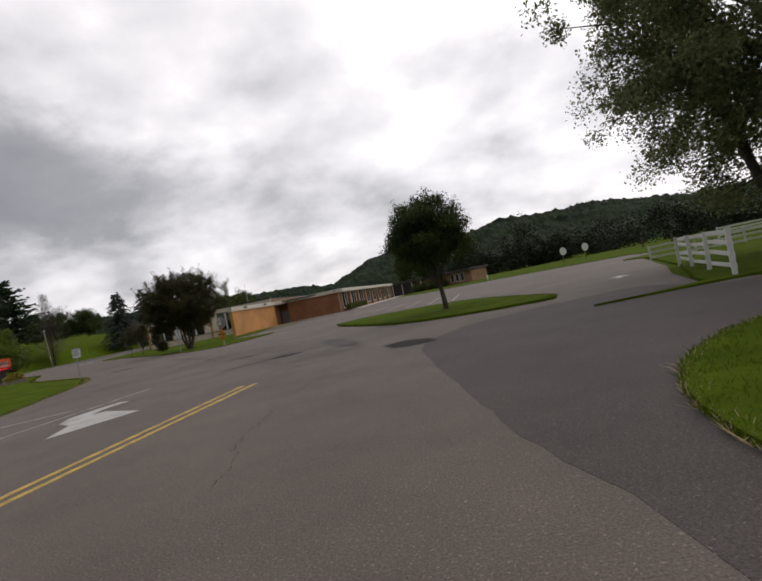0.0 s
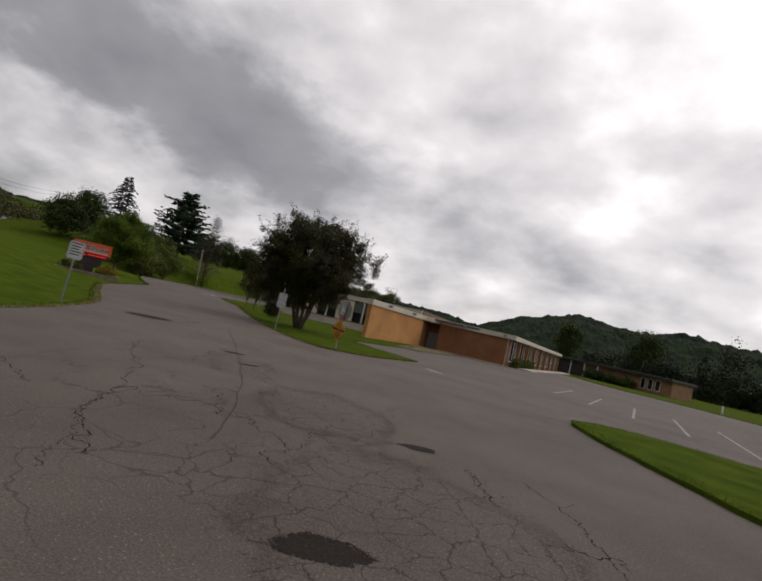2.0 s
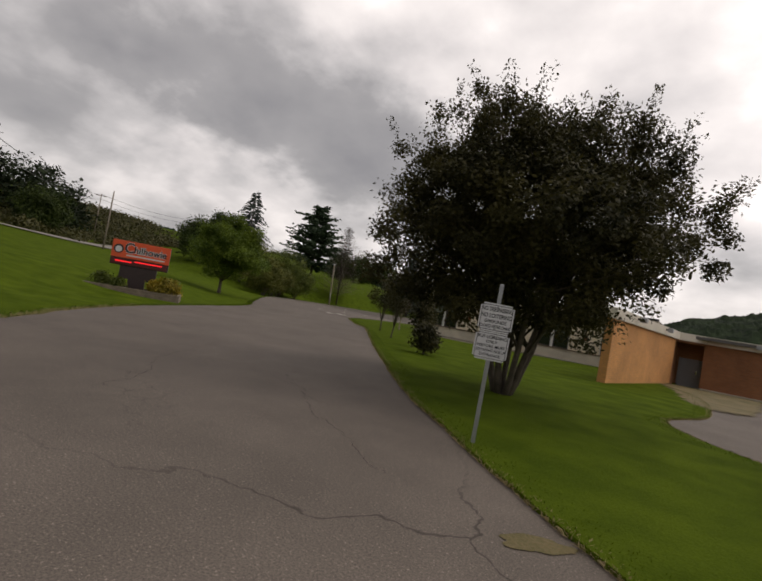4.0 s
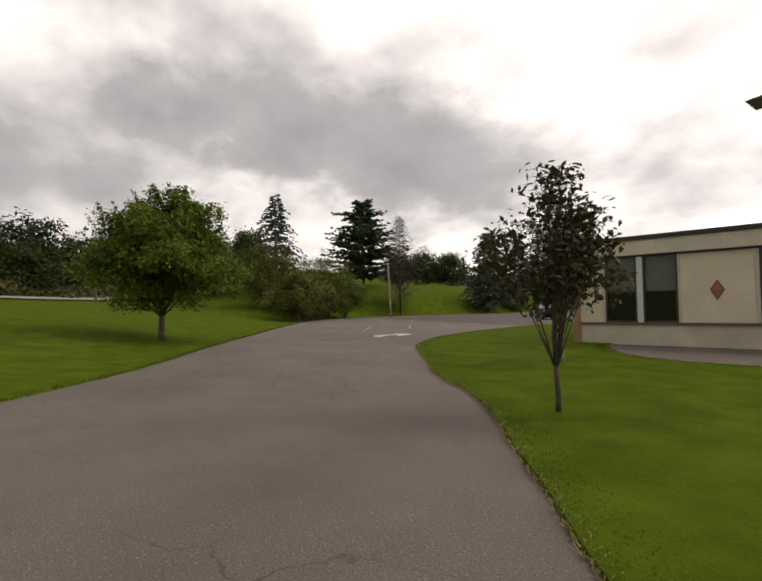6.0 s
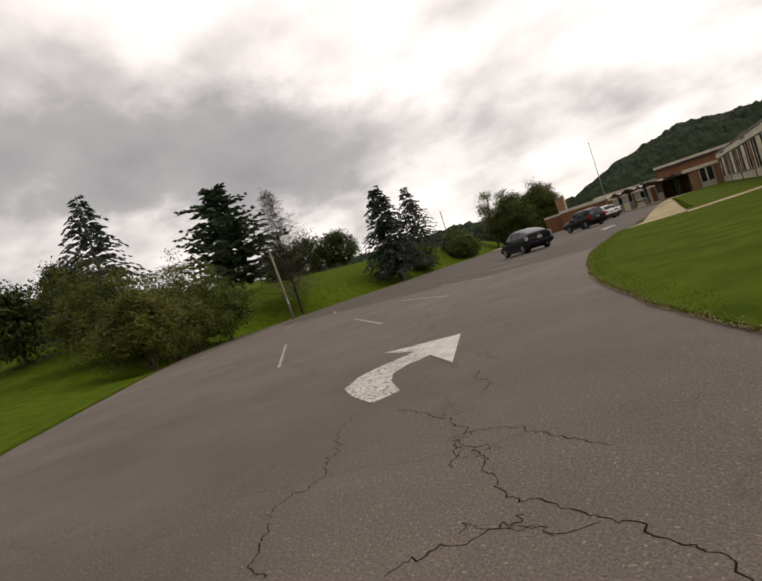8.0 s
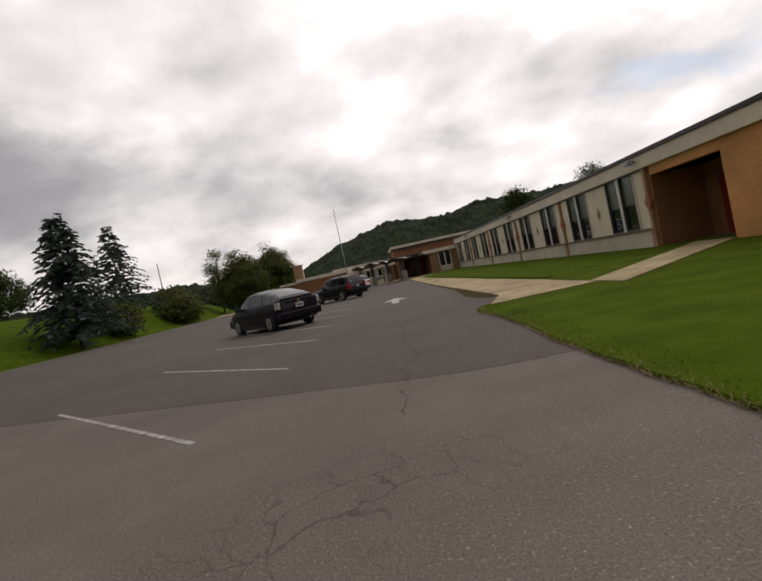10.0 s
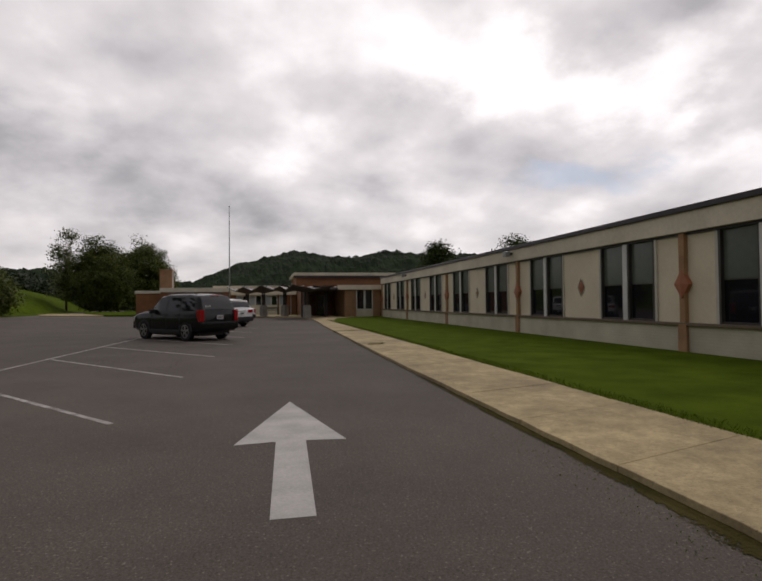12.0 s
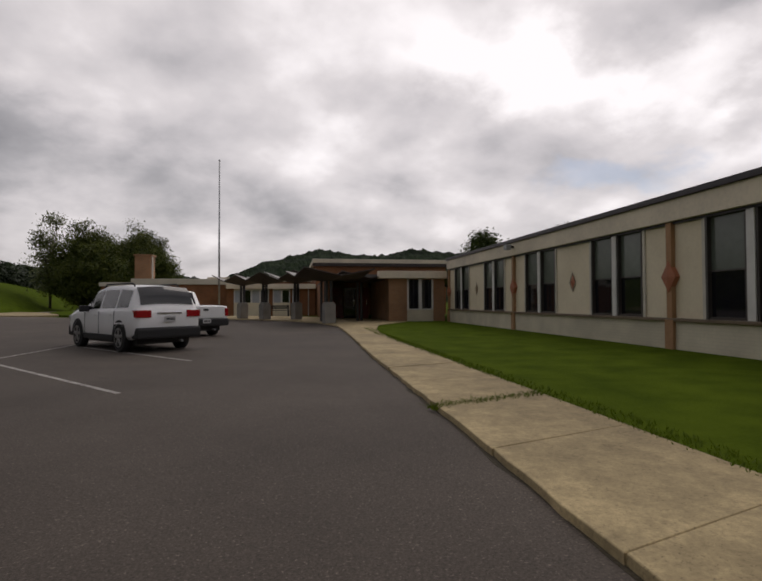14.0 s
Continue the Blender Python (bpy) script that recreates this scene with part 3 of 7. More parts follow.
def wavy(points, step=0.5, wobble=0.06, seed=1, closed=True):
    """The outline through points, cut into short steps and made uneven; rounded at its corners."""
    pts = [Vector((x, y, 0)) for x, y in points]
    out = []
    n = len(pts)
    for i in range(n if closed else n - 1):
        p0, p1, p2, p3 = (pts[(i + k) % n] if closed else pts[min(max(i + k, 0), n - 1)] for k in (-1, 0, 1, 2))
        count = max(1, int((p2 - p1).length / step))
        for k in range(count):
            u = k / count
            v = 0.5 * ((2 * p1) + (p2 - p0) * u + (2 * p0 - 5 * p1 + 4 * p2 - p3) * u * u + (3 * p1 - p0 - 3 * p2 + p3) * u ** 3)
            straight = p1.lerp(p2, u)
            if (p2 - p1).length > 25:
                v = straight
            w = noise.noise_vector(v * 1.7 + Vector((seed * 7.1, 0, 0))) * wobble
            out.append((v.x + w.x, v.y + w.y))
    if not closed:
        out.append((pts[-1].x, pts[-1].y))
    return out


def text_mesh(words, size, mat, depth=0.002, align="CENTER", bold=0.0):
    """The mesh of a line of lettering, in the x-z plane, facing -y."""
    cu = bpy.data.curves.new("lettering", "FONT")
    cu.body, cu.size, cu.align_x, cu.extrude, cu.offset = words, size, align, depth, bold
    ob = bpy.data.objects.new("lettering", cu)
    scene.collection.objects.link(ob)
    me = bpy.data.meshes.new_from_object(ob.evaluated_get(bpy.context.evaluated_depsgraph_get()))
    bpy.data.objects.remove(ob)
    me.transform(pose(0, 0, 0, 90))
    me.materials.clear()
    me.materials.append(mat)
    return me

# ---- ground: one grass sheet to the horizon, rising to the west, with roads and lawns on it ----
WEST_EDGE = [(-8.6, -60), (-9.4, 2), (-11.3, 11.4), (-13.1, 16.5), (-14.7, 20.5), (-18, 25.2), (-23.5, 30), (-29.6, 35.8), (-38.6, 47.6), (-45, 53.5), (-51.6, 59.6), (-60, 67.5), (-70, 77.5), (-77.5, 87), (-80.3, 97), (-80, 106), (-77.5, 117), (-75.8, 138), (-74.5, 152), (-75, 166), (-77, 182), (-80, 200), (-86, 226)]


def edge_distance(px, py):
    """How far west of the paved edge a place lies (0 on the paved side)."""
    best = np.full(np.shape(px), 1e9)
    inside = np.zeros(np.shape(px), bool)
    for (ax, ay), (bx, by) in zip(WEST_EDGE, WEST_EDGE[1:]):
        dx, dy = bx - ax, by - ay
        u = np.clip(((px - ax) * dx + (py - ay) * dy) / (dx * dx + dy * dy), 0, 1)
        d = np.hypot(px - ax - u * dx, py - ay - u * dy)
        left = dx * (py - ay) - dy * (px - ax) > 0
        inside = np.where(d < best, left, inside)
        best = np.minimum(best, d)
    return np.where(inside, best, 0.0)


def smooth(a, b, v):
    u = np.clip((v - a) / (b - a), 0, 1)
    return u * u * (3 - 2 * u)


def land(px, py):
    """The height of the ground."""
    px, py = np.asarray(px, float), np.asarray(py, float)
    d = np.maximum(edge_distance(px, py) - 2.2, 0)
    south = 0.092 * d + 0.3 * smooth(0, 5, d)
    south = np.where(d > 50, south + 0.26 * (d - 50), south)
    south = np.where(d > 0, np.minimum(south, 15), 0)
    north = 7.2 * (1 - np.exp(-np.maximum(d - 0.5, 0) / 10.0)) * smooth(0, 3, d)
    north = np.where(d > 50, np.minimum(north + 0.22 * (d - 50), 14), north)
    k = smooth(70, 96, py)
    fade = 1 - smooth(205, 290, py) * 0.6
    return (south * (1 - k) + north * k) * fade


def ground_sheet():
    xs = np.concatenate([np.linspace(-4200, -330, 14), np.linspace(-300, -130, 24), np.arange(-127, -6, 2.2), np.linspace(0, 130, 18), np.linspace(180, 4200, 14)])
    ys = np.concatenate([np.linspace(-4200, -160, 12), np.linspace(-120, -14, 14), np.arange(-8, 232, 2.4), np.linspace(245, 420, 12), np.linspace(520, 4200, 12)])
    gx, gy = np.meshgrid(xs, ys)
    gz = land(gx, gy) - 0.035
    v = np.stack([gx, gy, gz], -1).reshape(-1, 3)
    w, h = len(xs), len(ys)
    faces = [(j * w + i, j * w + i + 1, (j + 1) * w + i + 1, (j + 1) * w + i) for j in range(h - 1) for i in range(w - 1)]
    return mesh_of("ground", v.tolist(), faces, GRASS, True)


tagged(new("ground", ground_sheet()), "mown grass ground rising to a low bank", "ground", kind="structure")

road_line = wavy(WEST_EDGE, 0.6, 0.07, 3, closed=False)
ROAD = road_line + [(-80, 228), (-75, 205), (-71.5, 182), (-69, 163), (-66, 152), (-61.5, 147.5), (-56, 147), (-52, 146), (-47.5, 140.6), (-44.5, 137.2), (-30, 130), (-30, 70), (-16.4, 57.9), (-10.2, 57.9), (-6.2, 86), (-1, 80), (8, 70), (21, 54), (24, 48), (17, 40), (14.2, 33), (9.6, 20.5), (7.6, 16), (6.1, 11.6), (7.2, 10.6), (60, 12), (60, 6.5), (8, 7.0), (4.8, 6.7), (3.7, 6.2), (2.6, 4.8), (1.95, 3.2), (1.75, 0), (1.9, -60)]
road = part("road", slab(ROAD, -0.3, 0.0), ASPHALT)
tagged(road, "cracked grey asphalt drive and parking lot", "road", kind="structure")

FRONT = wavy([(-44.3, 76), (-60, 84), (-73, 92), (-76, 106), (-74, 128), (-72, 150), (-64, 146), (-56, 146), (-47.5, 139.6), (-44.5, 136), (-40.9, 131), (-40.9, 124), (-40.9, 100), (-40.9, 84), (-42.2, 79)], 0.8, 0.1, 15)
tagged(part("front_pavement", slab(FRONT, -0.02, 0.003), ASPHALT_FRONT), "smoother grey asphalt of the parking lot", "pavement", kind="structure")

# the newer, darker surfacing on the east side, and the patches
NEWER = wavy([(1.1, -6), (1.0, 0.8), (0.93, 1.7), (0.79, 2.45), (0.62, 3.0), (0.43, 4.05), (0.19, 5.9), (-0.05, 8.0), (-0.2, 9.8), (0.2, 11.2), (1.3, 12.8), (3.4, 13.6), (5.6, 13.9), (6.0, 11.5), (7.1, 10.5), (16, 10.6), (16, 6.8), (8, 7.0), (4.8, 6.7), (3.6, 6.1), (2.6, 4.8), (1.9, 3.2), (1.7, 0), (1.7, -6)], 0.35, 0.07, 5)
tagged(part("newer_pavement", slab(NEWER, -0.02, 0.0022), ASPHALT_NEW), "darker newer asphalt with a ragged edge", "pavement", kind="structure")


def worn_sheet(name, line, centre, mat, lift, label, category, group=""):
    """A thin sheet on the ground inside an outline, whose wear falls from 1 in the middle to 0 at the rim."""
    n = len(line)
    verts, wear = [(centre[0], centre[1], lift)], [1.0]
    for share, value in ((0.55, 1.0), (0.8, 0.5), (1.0, 0.0)):
        for px, py in line:
            verts.append((centre[0] + (px - centre[0]) * share, centre[1] + (py - centre[1]) * share, lift))
            wear.append(value)
    faces = [(0, 1 + k, 1 + (k + 1) % n) for k in range(n)]
    for ring_at in (0, 1):
        a, b = 1 + ring_at * n, 1 + (ring_at + 1) * n
        faces += [(a + k, b + k, b + (k + 1) % n, a + (k + 1) % n) for k in range(n)]
    me = mesh_of(name, verts, faces, mat)
    me.attributes.new("wear", "FLOAT", "POINT").data.foreach_set("value", wear)
    return tagged(new(name, me), label, category, group, "structure")


def patch(x, y, along, across, turn, mat=OIL_STAIN, lift=0.0045, name="asphalt_patch", label="dark uneven asphalt patch on the drive"):
    """A dark uneven repair or oil stain on the drive."""
    pts = []
    for k in range(48):
        a = k * math.tau / 48
        r = 1.3 + 0.35 * noise.noise(Vector((math.cos(a) * 1.6 + x * 3, math.sin(a) * 1.6 + y * 3, 3.0)))
        u, w = math.cos(a) * along * r, math.sin(a) * across * r
        pts.append((x + u * math.cos(turn) - w * math.sin(turn), y + u * math.sin(turn) + w * math.cos(turn)))
    return worn_sheet(name, pts, (x, y), mat, lift, label, "asphalt patch", "patches on the drive")


for x, y, a, c, turn in ((-3.3, 13.6, 1.9, 1.3, 2.2), (-5.6, 17.2, 1.9, 1.0, 2.2), (-7.8, 20.1, 1.3, 0.8, 2.2), (-10.3, 21.8, 1.2, 0.5, 2.2)):
    patch(x, y, a, c, turn, CRAZED, 0.0022, "crazed_asphalt", "asphalt broken into small cells by cracks")
for x, y, a, c, turn in ((-2.75, 15.2, 2.0, 0.35, 1.95), (-4.85, 13.65, 0.9, 0.32, 0.6), (-41.9, 123, 0.5, 1.0, 0.1), (-44.5, 96.3, 0.22, 0.3, 0.2)):
    patch(x, y, a, c, turn, TYRE_STAIN, 0.0042, "tyre_stain", "faint dark wheel stain on the asphalt")
for x, y, a, c, turn in ((-0.42, 11.05, 0.66, 0.46, -0.95), (-4.1, 14.1, 0.44, 0.33, 0.3), (-6.08, 16.65, 0.26, 0.16, 0.3), (-6.35, 19.65, 0.22, 0.11, 0.4), (-10.2, 21.9, 0.2, 0.08, 0.9), (-15.85, 25.1, 0.6, 0.4, 0.75), (-15.65, 26.7, 0.22, 0.1, 0.9), (-11.25, 22.85, 0.2, 0.12, 0.5)):
    patch(x, y, a, c, turn)


def crack(rng, x, y, heading, length, width):
    """The quads of one wandering crack, with side branches."""
    out = []
    stack = [(x, y, heading, length, width * 0.6, 0)]
    while stack:
        px, py, h, left, w, depth = stack.pop()
        bend = h
        while left > 0:
            step = rng.uniform(0.02, 0.07)
            bend += rng.gauss(0, 0.85) - 0.4 * (bend - h) + 0.25 * math.sin(left * 2.1 + x)
            qx, qy = px + math.cos(bend) * step, py + math.sin(bend) * step
            nx, ny = -math.sin(bend), math.cos(bend)
            w2 = width * 0.6 * rng.uniform(0.25, 1.15)
            out.append([(px - nx * w / 2, py - ny * w / 2, 0.0012 if py < 76 else 0.0042), (qx - nx * w2 / 2, qy - ny * w2 / 2, 0.0012 if py < 76 else 0.0042), (qx + nx * w2 / 2, qy + ny * w2 / 2, 0.0012 if py < 76 else 0.0042), (px + nx * w / 2, py + ny * w / 2, 0.0012 if py < 76 else 0.0042)])
            px, py, left = qx, qy, left - step
            if depth < 2 and rng.random() < 0.025:
                stack.append((px, py, h + rng.choice((-1, 1)) * rng.uniform(0.6, 1.4), left * rng.uniform(0.3, 0.6), w * 0.75, depth + 1))
    return out


def split(rng, ends, width):
    """A jagged crack that runs from turn to turn, with small side cracks."""
    out = []
    px, py = ends[0]
    w = width * 0.4
    for ex, ey in ends[1:]:
        while True:
            far = math.dist((px, py), (ex, ey))
            if far < 0.05:
                break
            step = min(far, rng.uniform(0.015, 0.05))
            h = math.atan2(ey - py, ex - px) + rng.gauss(0, 0.6)
            qx, qy = px + math.cos(h) * step, py + math.sin(h) * step
            nx, ny = -math.sin(h), math.cos(h)
            w2 = width * rng.uniform(0.25, 1.1)
            out.append([(px - nx * w / 2, py - ny * w / 2, 0.0012 if py < 76 else 0.0042), (qx - nx * w2 / 2, qy - ny * w2 / 2, 0.0012 if py < 76 else 0.0042), (qx + nx * w2 / 2, qy + ny * w2 / 2, 0.0012 if py < 76 else 0.0042), (px + nx * w / 2, py + ny * w / 2, 0.0012 if py < 76 else 0.0042)])
            px, py, w = qx, qy, w2
            if rng.random() < 0.03:
                out += crack(rng, px, py, h + rng.choice((-1, 1)) * rng.uniform(0.5, 1.3), rng.uniform(0.15, 0.6), width * 0.8)
    return out


CRACKS_ON_CURVE = [
    ((-37.88, 49.47), (-38.38, 49.72), (-38.83, 50.16)),
    ((-37.8, 49.56), (-36.88, 50.19), (-36.53, 50.12)),
    ((-37.2, 51.18), (-36.28, 50.47), (-35.47, 49.77), (-34.92, 49.3)),
    ((-36, 50.58), (-36.22, 50.77), (-35.98, 50.95)),
    ((-35.84, 50.28), (-35.34, 50.5), (-34.98, 50.73), (-35.22, 51.2), (-35.05, 51.37)),
    ((-35.7, 51.67), (-35.22, 51.2)),
    ((-34.98, 50.73), (-34.53, 50.58)),
    ((-34.31, 50.48), (-34.28, 50.37), (-33.94, 50.2)),
    ((-34.22, 50.07), (-33.91, 49.84), (-33.47, 49.45)),
    ((-33.91, 49.84), (-33.47, 50.15), (-33.36, 50.36), (-33.41, 50.48)),
]
CRACKS_BEFORE_ARROW = [
    ((-40.7, 55.48), (-40.91, 55.91), (-40.76, 56.28), (-40.76, 56.61), (-40.5, 56.61), (-40.18, 56.43), (-39.78, 56.11), (-39.62, 56.08), (-39.36, 56.23), (-39.03, 56.41)),
    ((-39.35, 56.17), (-39.23, 56.01), (-39.08, 55.89)),
    ((-41.51, 56.54), (-41.03, 56.69), (-40.76, 56.61)),
    ((-40.18, 56.43), (-39.91, 56.36), (-39.53, 56.38)),
    ((-42.31, 58.34), (-41.25, 57.36), (-40.72, 56.77), (-40.53, 56.6)),
    ((-42.13, 56.02), (-42.83, 56.45), (-43.18, 56.88)),
]
CRACKS_AT_ARROW = [
    ((-43.17, 58.79), (-43.69, 59.44), (-43.58, 59.67), (-44.06, 60.64), (-44.17, 61.11)),
    ((-43.64, 60.98), (-43.13, 60.65), (-42.67, 60.3), (-42.11, 60.03), (-41.76, 59.89)),
    ((-42.67, 60.3), (-42.72, 60.05), (-42.61, 59.75)),
    ((-42.58, 60.02), (-42.44, 59.75), (-42.3, 59.57), (-42.2, 59.42), (-42.08, 59.34), (-41.85, 59.25), (-41.65, 59.16), (-41.48, 59.05), (-41.08, 58.71)),
    ((-42.55, 58.84), (-42.38, 58.98), (-42.24, 59.06), (-42.16, 59.22), (-42.05, 59.28)),
    ((-43.17, 61.83), (-42.88, 61.11)),
]
CRACKS_PAST_ARROW = [
    ((-46.52, 67.97), (-46.3, 67), (-46.17, 66.43), (-46.08, 66.06)),
    ((-46.17, 67.6), (-46.14, 67.26)),
    ((-46.13, 68.88), (-46.02, 67.84), (-45.94, 67.05), (-45.75, 66.55), (-45.67, 66.26), (-45.56, 66.05), (-45.52, 65.81), (-45.38, 65.6), (-45.33, 65.42), (-45.31, 65.31)),
    ((-45.44, 65.45), (-45.4, 65.62)),
]
CRACKS_ROUND_ARROW = [
    ((-40.43, 57.27), (-39.17, 56.14), (-38.35, 55.2), (-37.83, 54.84), (-37.43, 54.43), (-36.94, 53.89), (-36.57, 53.42)),
    ((-37.7, 52.62), (-37.4, 52.56), (-37.14, 52.51)),
    ((-35.98, 53.12), (-35.89, 53.28), (-35.74, 53.4), (-35.62, 53.66), (-35.44, 53.9)),
    ((-44.28, 63.02), (-44.05, 62.7), (-43.84, 62.54), (-43.68, 62.39), (-43.56, 62.27), (-43.48, 62.38), (-43.44, 62.47), (-43.32, 62.7), (-43.22, 62.8)),
    ((-43.44, 62.47), (-43.29, 62.48), (-43.17, 62.28), (-43.06, 62.13)),
    ((-43.56, 62.27), (-43.54, 62.08)),
]
CRACKS_AT_MOUTH = [
    ((-6.28, 18.15), (-6, 18.19), (-5.55, 18.19), (-5.24, 18.19), (-5.07, 17.87), (-4.89, 17.62), (-4.66, 17.53)),
    ((-5.79, 19.45), (-5.44, 18.73), (-5.19, 18.38), (-4.94, 17.99), (-4.46, 18.16), (-4.34, 17.82)),
    ((-7.83, 16.59), (-8.27, 16.95), (-8.84, 17.41), (-9.27, 18.11), (-10.11, 19.36), (-12.23, 21.34)),
    ((-9.27, 18.11), (-9.28, 18.61), (-8.93, 18.71)),
    ((-10.59, 17.73), (-9.62, 17.46)),
    ((-7.11, 19.74), (-6.8, 20.11)),
    ((-5.21, 19.64), (-4.64, 18.65), (-4.33, 18.04)),
]
CRACKS_BY_LAWN = [
    ((-10.43, 23.14), (-10.23, 23.66), (-10.04, 24.08), (-9.89, 24.58), (-9.53, 24.74)),
    ((-10.01, 23.25), (-10.23, 23.66)),
    ((-11.99, 26), (-10.95, 25.07), (-10.47, 24.65)),
    ((-10.72, 26.11), (-10.16, 25.44)),
    ((-12.66, 23.02), (-12.96, 23.67), (-12.39, 23.76)),
    ((-10.41, 22.95), (-10.43, 23.14)),
]
LOT_CRACKS = [((-49.5, 66.1), (-46.4, 63.4)), ((-45.4, 75), (-45.0, 84)), ((-45.39, 64.28), (-45.32, 64.57), (-45.51, 65.51))]
OLD_CRACKS = [
    ((-13.0, 25.7), (-11.0, 23.8)), ((-9.6, 21.3), (-9.0, 21.0), (-8.5, 20.2), (-8.0, 20.0)), ((-5.8, 19.4), (-5.3, 18.4), (-4.8, 17.3)), ((-6.1, 18.3), (-5.8, 18.1), (-5.3, 18.3)),
    ((-10.1, 17.0), (-11.2, 19.2)), ((-9.2, 18.8), (-9.2, 17.9), (-8.5, 17.1), (-7.8, 16.2)), ((-11.2, 25.4), (-10.4, 25.0)), ((-10.5, 23.1), (-10.2, 23.7), (-9.6, 24.9)),
    ((-2.8, 10.6), (-5.2, 13.6)), ((-2.2, 7.2), (-1.6, 12)), ((-19.5, 30.2), (-23.5, 34.8)), ((-16.5, 31), (-20.5, 34)), ((-1.9, 9.2), (-0.9, 9.6), (0.2, 9.3)), ((-2.2, 6.4), (-2.05, 5.0), (-1.8, 3.7)), ((0.85, 1.4), (1.0, 1.55), (0.85, 1.0)),
]


def cracks_on_drive():
    rng = random.Random(21)
    out = []
    for ends in CRACKS_ON_CURVE + CRACKS_BEFORE_ARROW + CRACKS_AT_ARROW + CRACKS_PAST_ARROW:
        out += split(rng, ends, 0.009)
    for ends in CRACKS_AT_MOUTH + CRACKS_BY_LAWN:
        out += split(rng, ends, 0.011)
    for ends in LOT_CRACKS:
        out += split(rng, ends, 0.008)
    for ends in OLD_CRACKS:
        out += split(rng, ends, 0.0065)
    for ends in CRACKS_ROUND_ARROW:
        out += split(rng, ends, 0.0075)
    for x, y, h, length, w in ((-46.9, 98, 1.55, 12, 0.01), (-49.5, 96.5, 2.6, 4, 0.014), (-48.3, 103.4, 2.5, 5, 0.014), (-12.6, 26.0, 1.1, 5, 0.011), (-7.0, 17.6, 2.4, 6, 0.012)):
        out += crack(rng, x, y, h, length, w)
    # crazing in the wheel track: cells of short cracks
    for _ in range(30):
        x, y = -7.9 + rng.gauss(0, 0.4), 20.1 + rng.gauss(0, 0.35)
        out += crack(rng, x, y, rng.uniform(0, 6.28), rng.uniform(0.15, 0.45), 0.009)
    for _ in range(40):
        u = rng.random()
        x, y = -2.6 - 7.5 * u + rng.gauss(0, 0.6), 11.6 + 11.0 * u + rng.gauss(0, 0.6)
        out += crack(rng, x, y, rng.uniform(0, 6.28), rng.uniform(0.3, 0.9), 0.008)
    return quads("pavement_crack", np.array(out), CRACK)


tagged(new("pavement_crack", cracks_on_drive()), "wandering open cracks in the asphalt", "cracks", kind="stuff")

for ends, wide in ((((-14.6, 27.1), (-11.5, 23.3), (-8.9, 19.8), (-7.6, 17.6)), 0.016),):
    seam_rng = random.Random(5)
    sides = [[], []]
    line = wavy(ends, 0.2, 0.06, 23, closed=False)
    for (ax, ay), (bx, by) in zip(line, line[1:]):
        d = math.dist((ax, ay), (bx, by))
        w = wide * seam_rng.uniform(0.3, 1.0)
        sides[0].append((ax - (by - ay) / d * w, ay + (bx - ax) / d * w))
        sides[1].append((ax + (by - ay) / d * w, ay - (bx - ax) / d * w))
    tagged(part("asphalt_seam", slab(sides[0] + sides[1][::-1], -0.02, 0.0052), ASPHALT_NEW), "dark worn seam between two asphalt lanes", "asphalt seam", "seams on the drive", "structure")

# lawns: raised a little above the asphalt
ISLAND = wavy([(-4.5, 27.0), (-4.3, 25.2), (-3.0, 21.9), (-1.5, 18.7), (-0.6, 17.3), (1.2, 15.9), (2.8, 15.3), (3.9, 15.3), (4.1, 17), (3.3, 21.3), (2.3, 24.1), (0.1, 26.6), (-2.9, 27.7)], 0.4, 0.1, 8)
LAWN = wavy([(-10.9, 33.4), (-11.3, 31.2), (-12.3, 29.9), (-13.3, 29.9), (-15, 31.2), (-17.0, 33.1), (-19.3, 35.5), (-24.2, 41.4), (-28.4, 46.6), (-31.6, 50.5), (-33.9, 52.5), (-36.4, 55.2), (-38.7, 57.7), (-40.3, 60.2), (-41.35, 62.4), (-42.1, 64.8), (-42.8, 67.5), (-43.35, 71.5), (-43.55, 75), (-43.4, 79), (-43.2, 81.9), (-40.74, 82.4), (-40.72, 90), (-40.72, 108), (-40.7, 124), (-39.6, 129.6), (-37, 132.4), (-34, 132.4), (-34, 62.3), (-18, 62.3), (-17.8, 57.6), (-15.4, 51), (-14.7, 43.5), (-15.3, 39.8), (-14.3, 37.6), (-12.2, 36.0), (-10.7, 35)], 0.4, 0.05, 9)
FENCE_LAWN = wavy([(6.3, 11.7), (8.2, 16.4), (9.9, 20.4), (14.5, 33), (17.4, 40), (40, 40), (60, 13), (8, 11.2)], 0.5, 0.08, 10)
CORNER_LAWN = wavy([(1.3, -2), (1.4, 0.2), (1.5, 2.4), (1.75, 3.9), (2.5, 5.1), (3.6, 6.0), (5.2, 6.5), (8, 6.6), (12, 6.6), (16, 6.5), (16, -8), (8, -8), (2.0, -8)], 0.5, 0.06, 11)
LOT_LAWN = wavy([(-1.5, 79.5), (8, 69), (20.5, 53), (24, 47.5), (70, 60), (60, 140), (-4, 120)], 0.6, 0.08, 12)
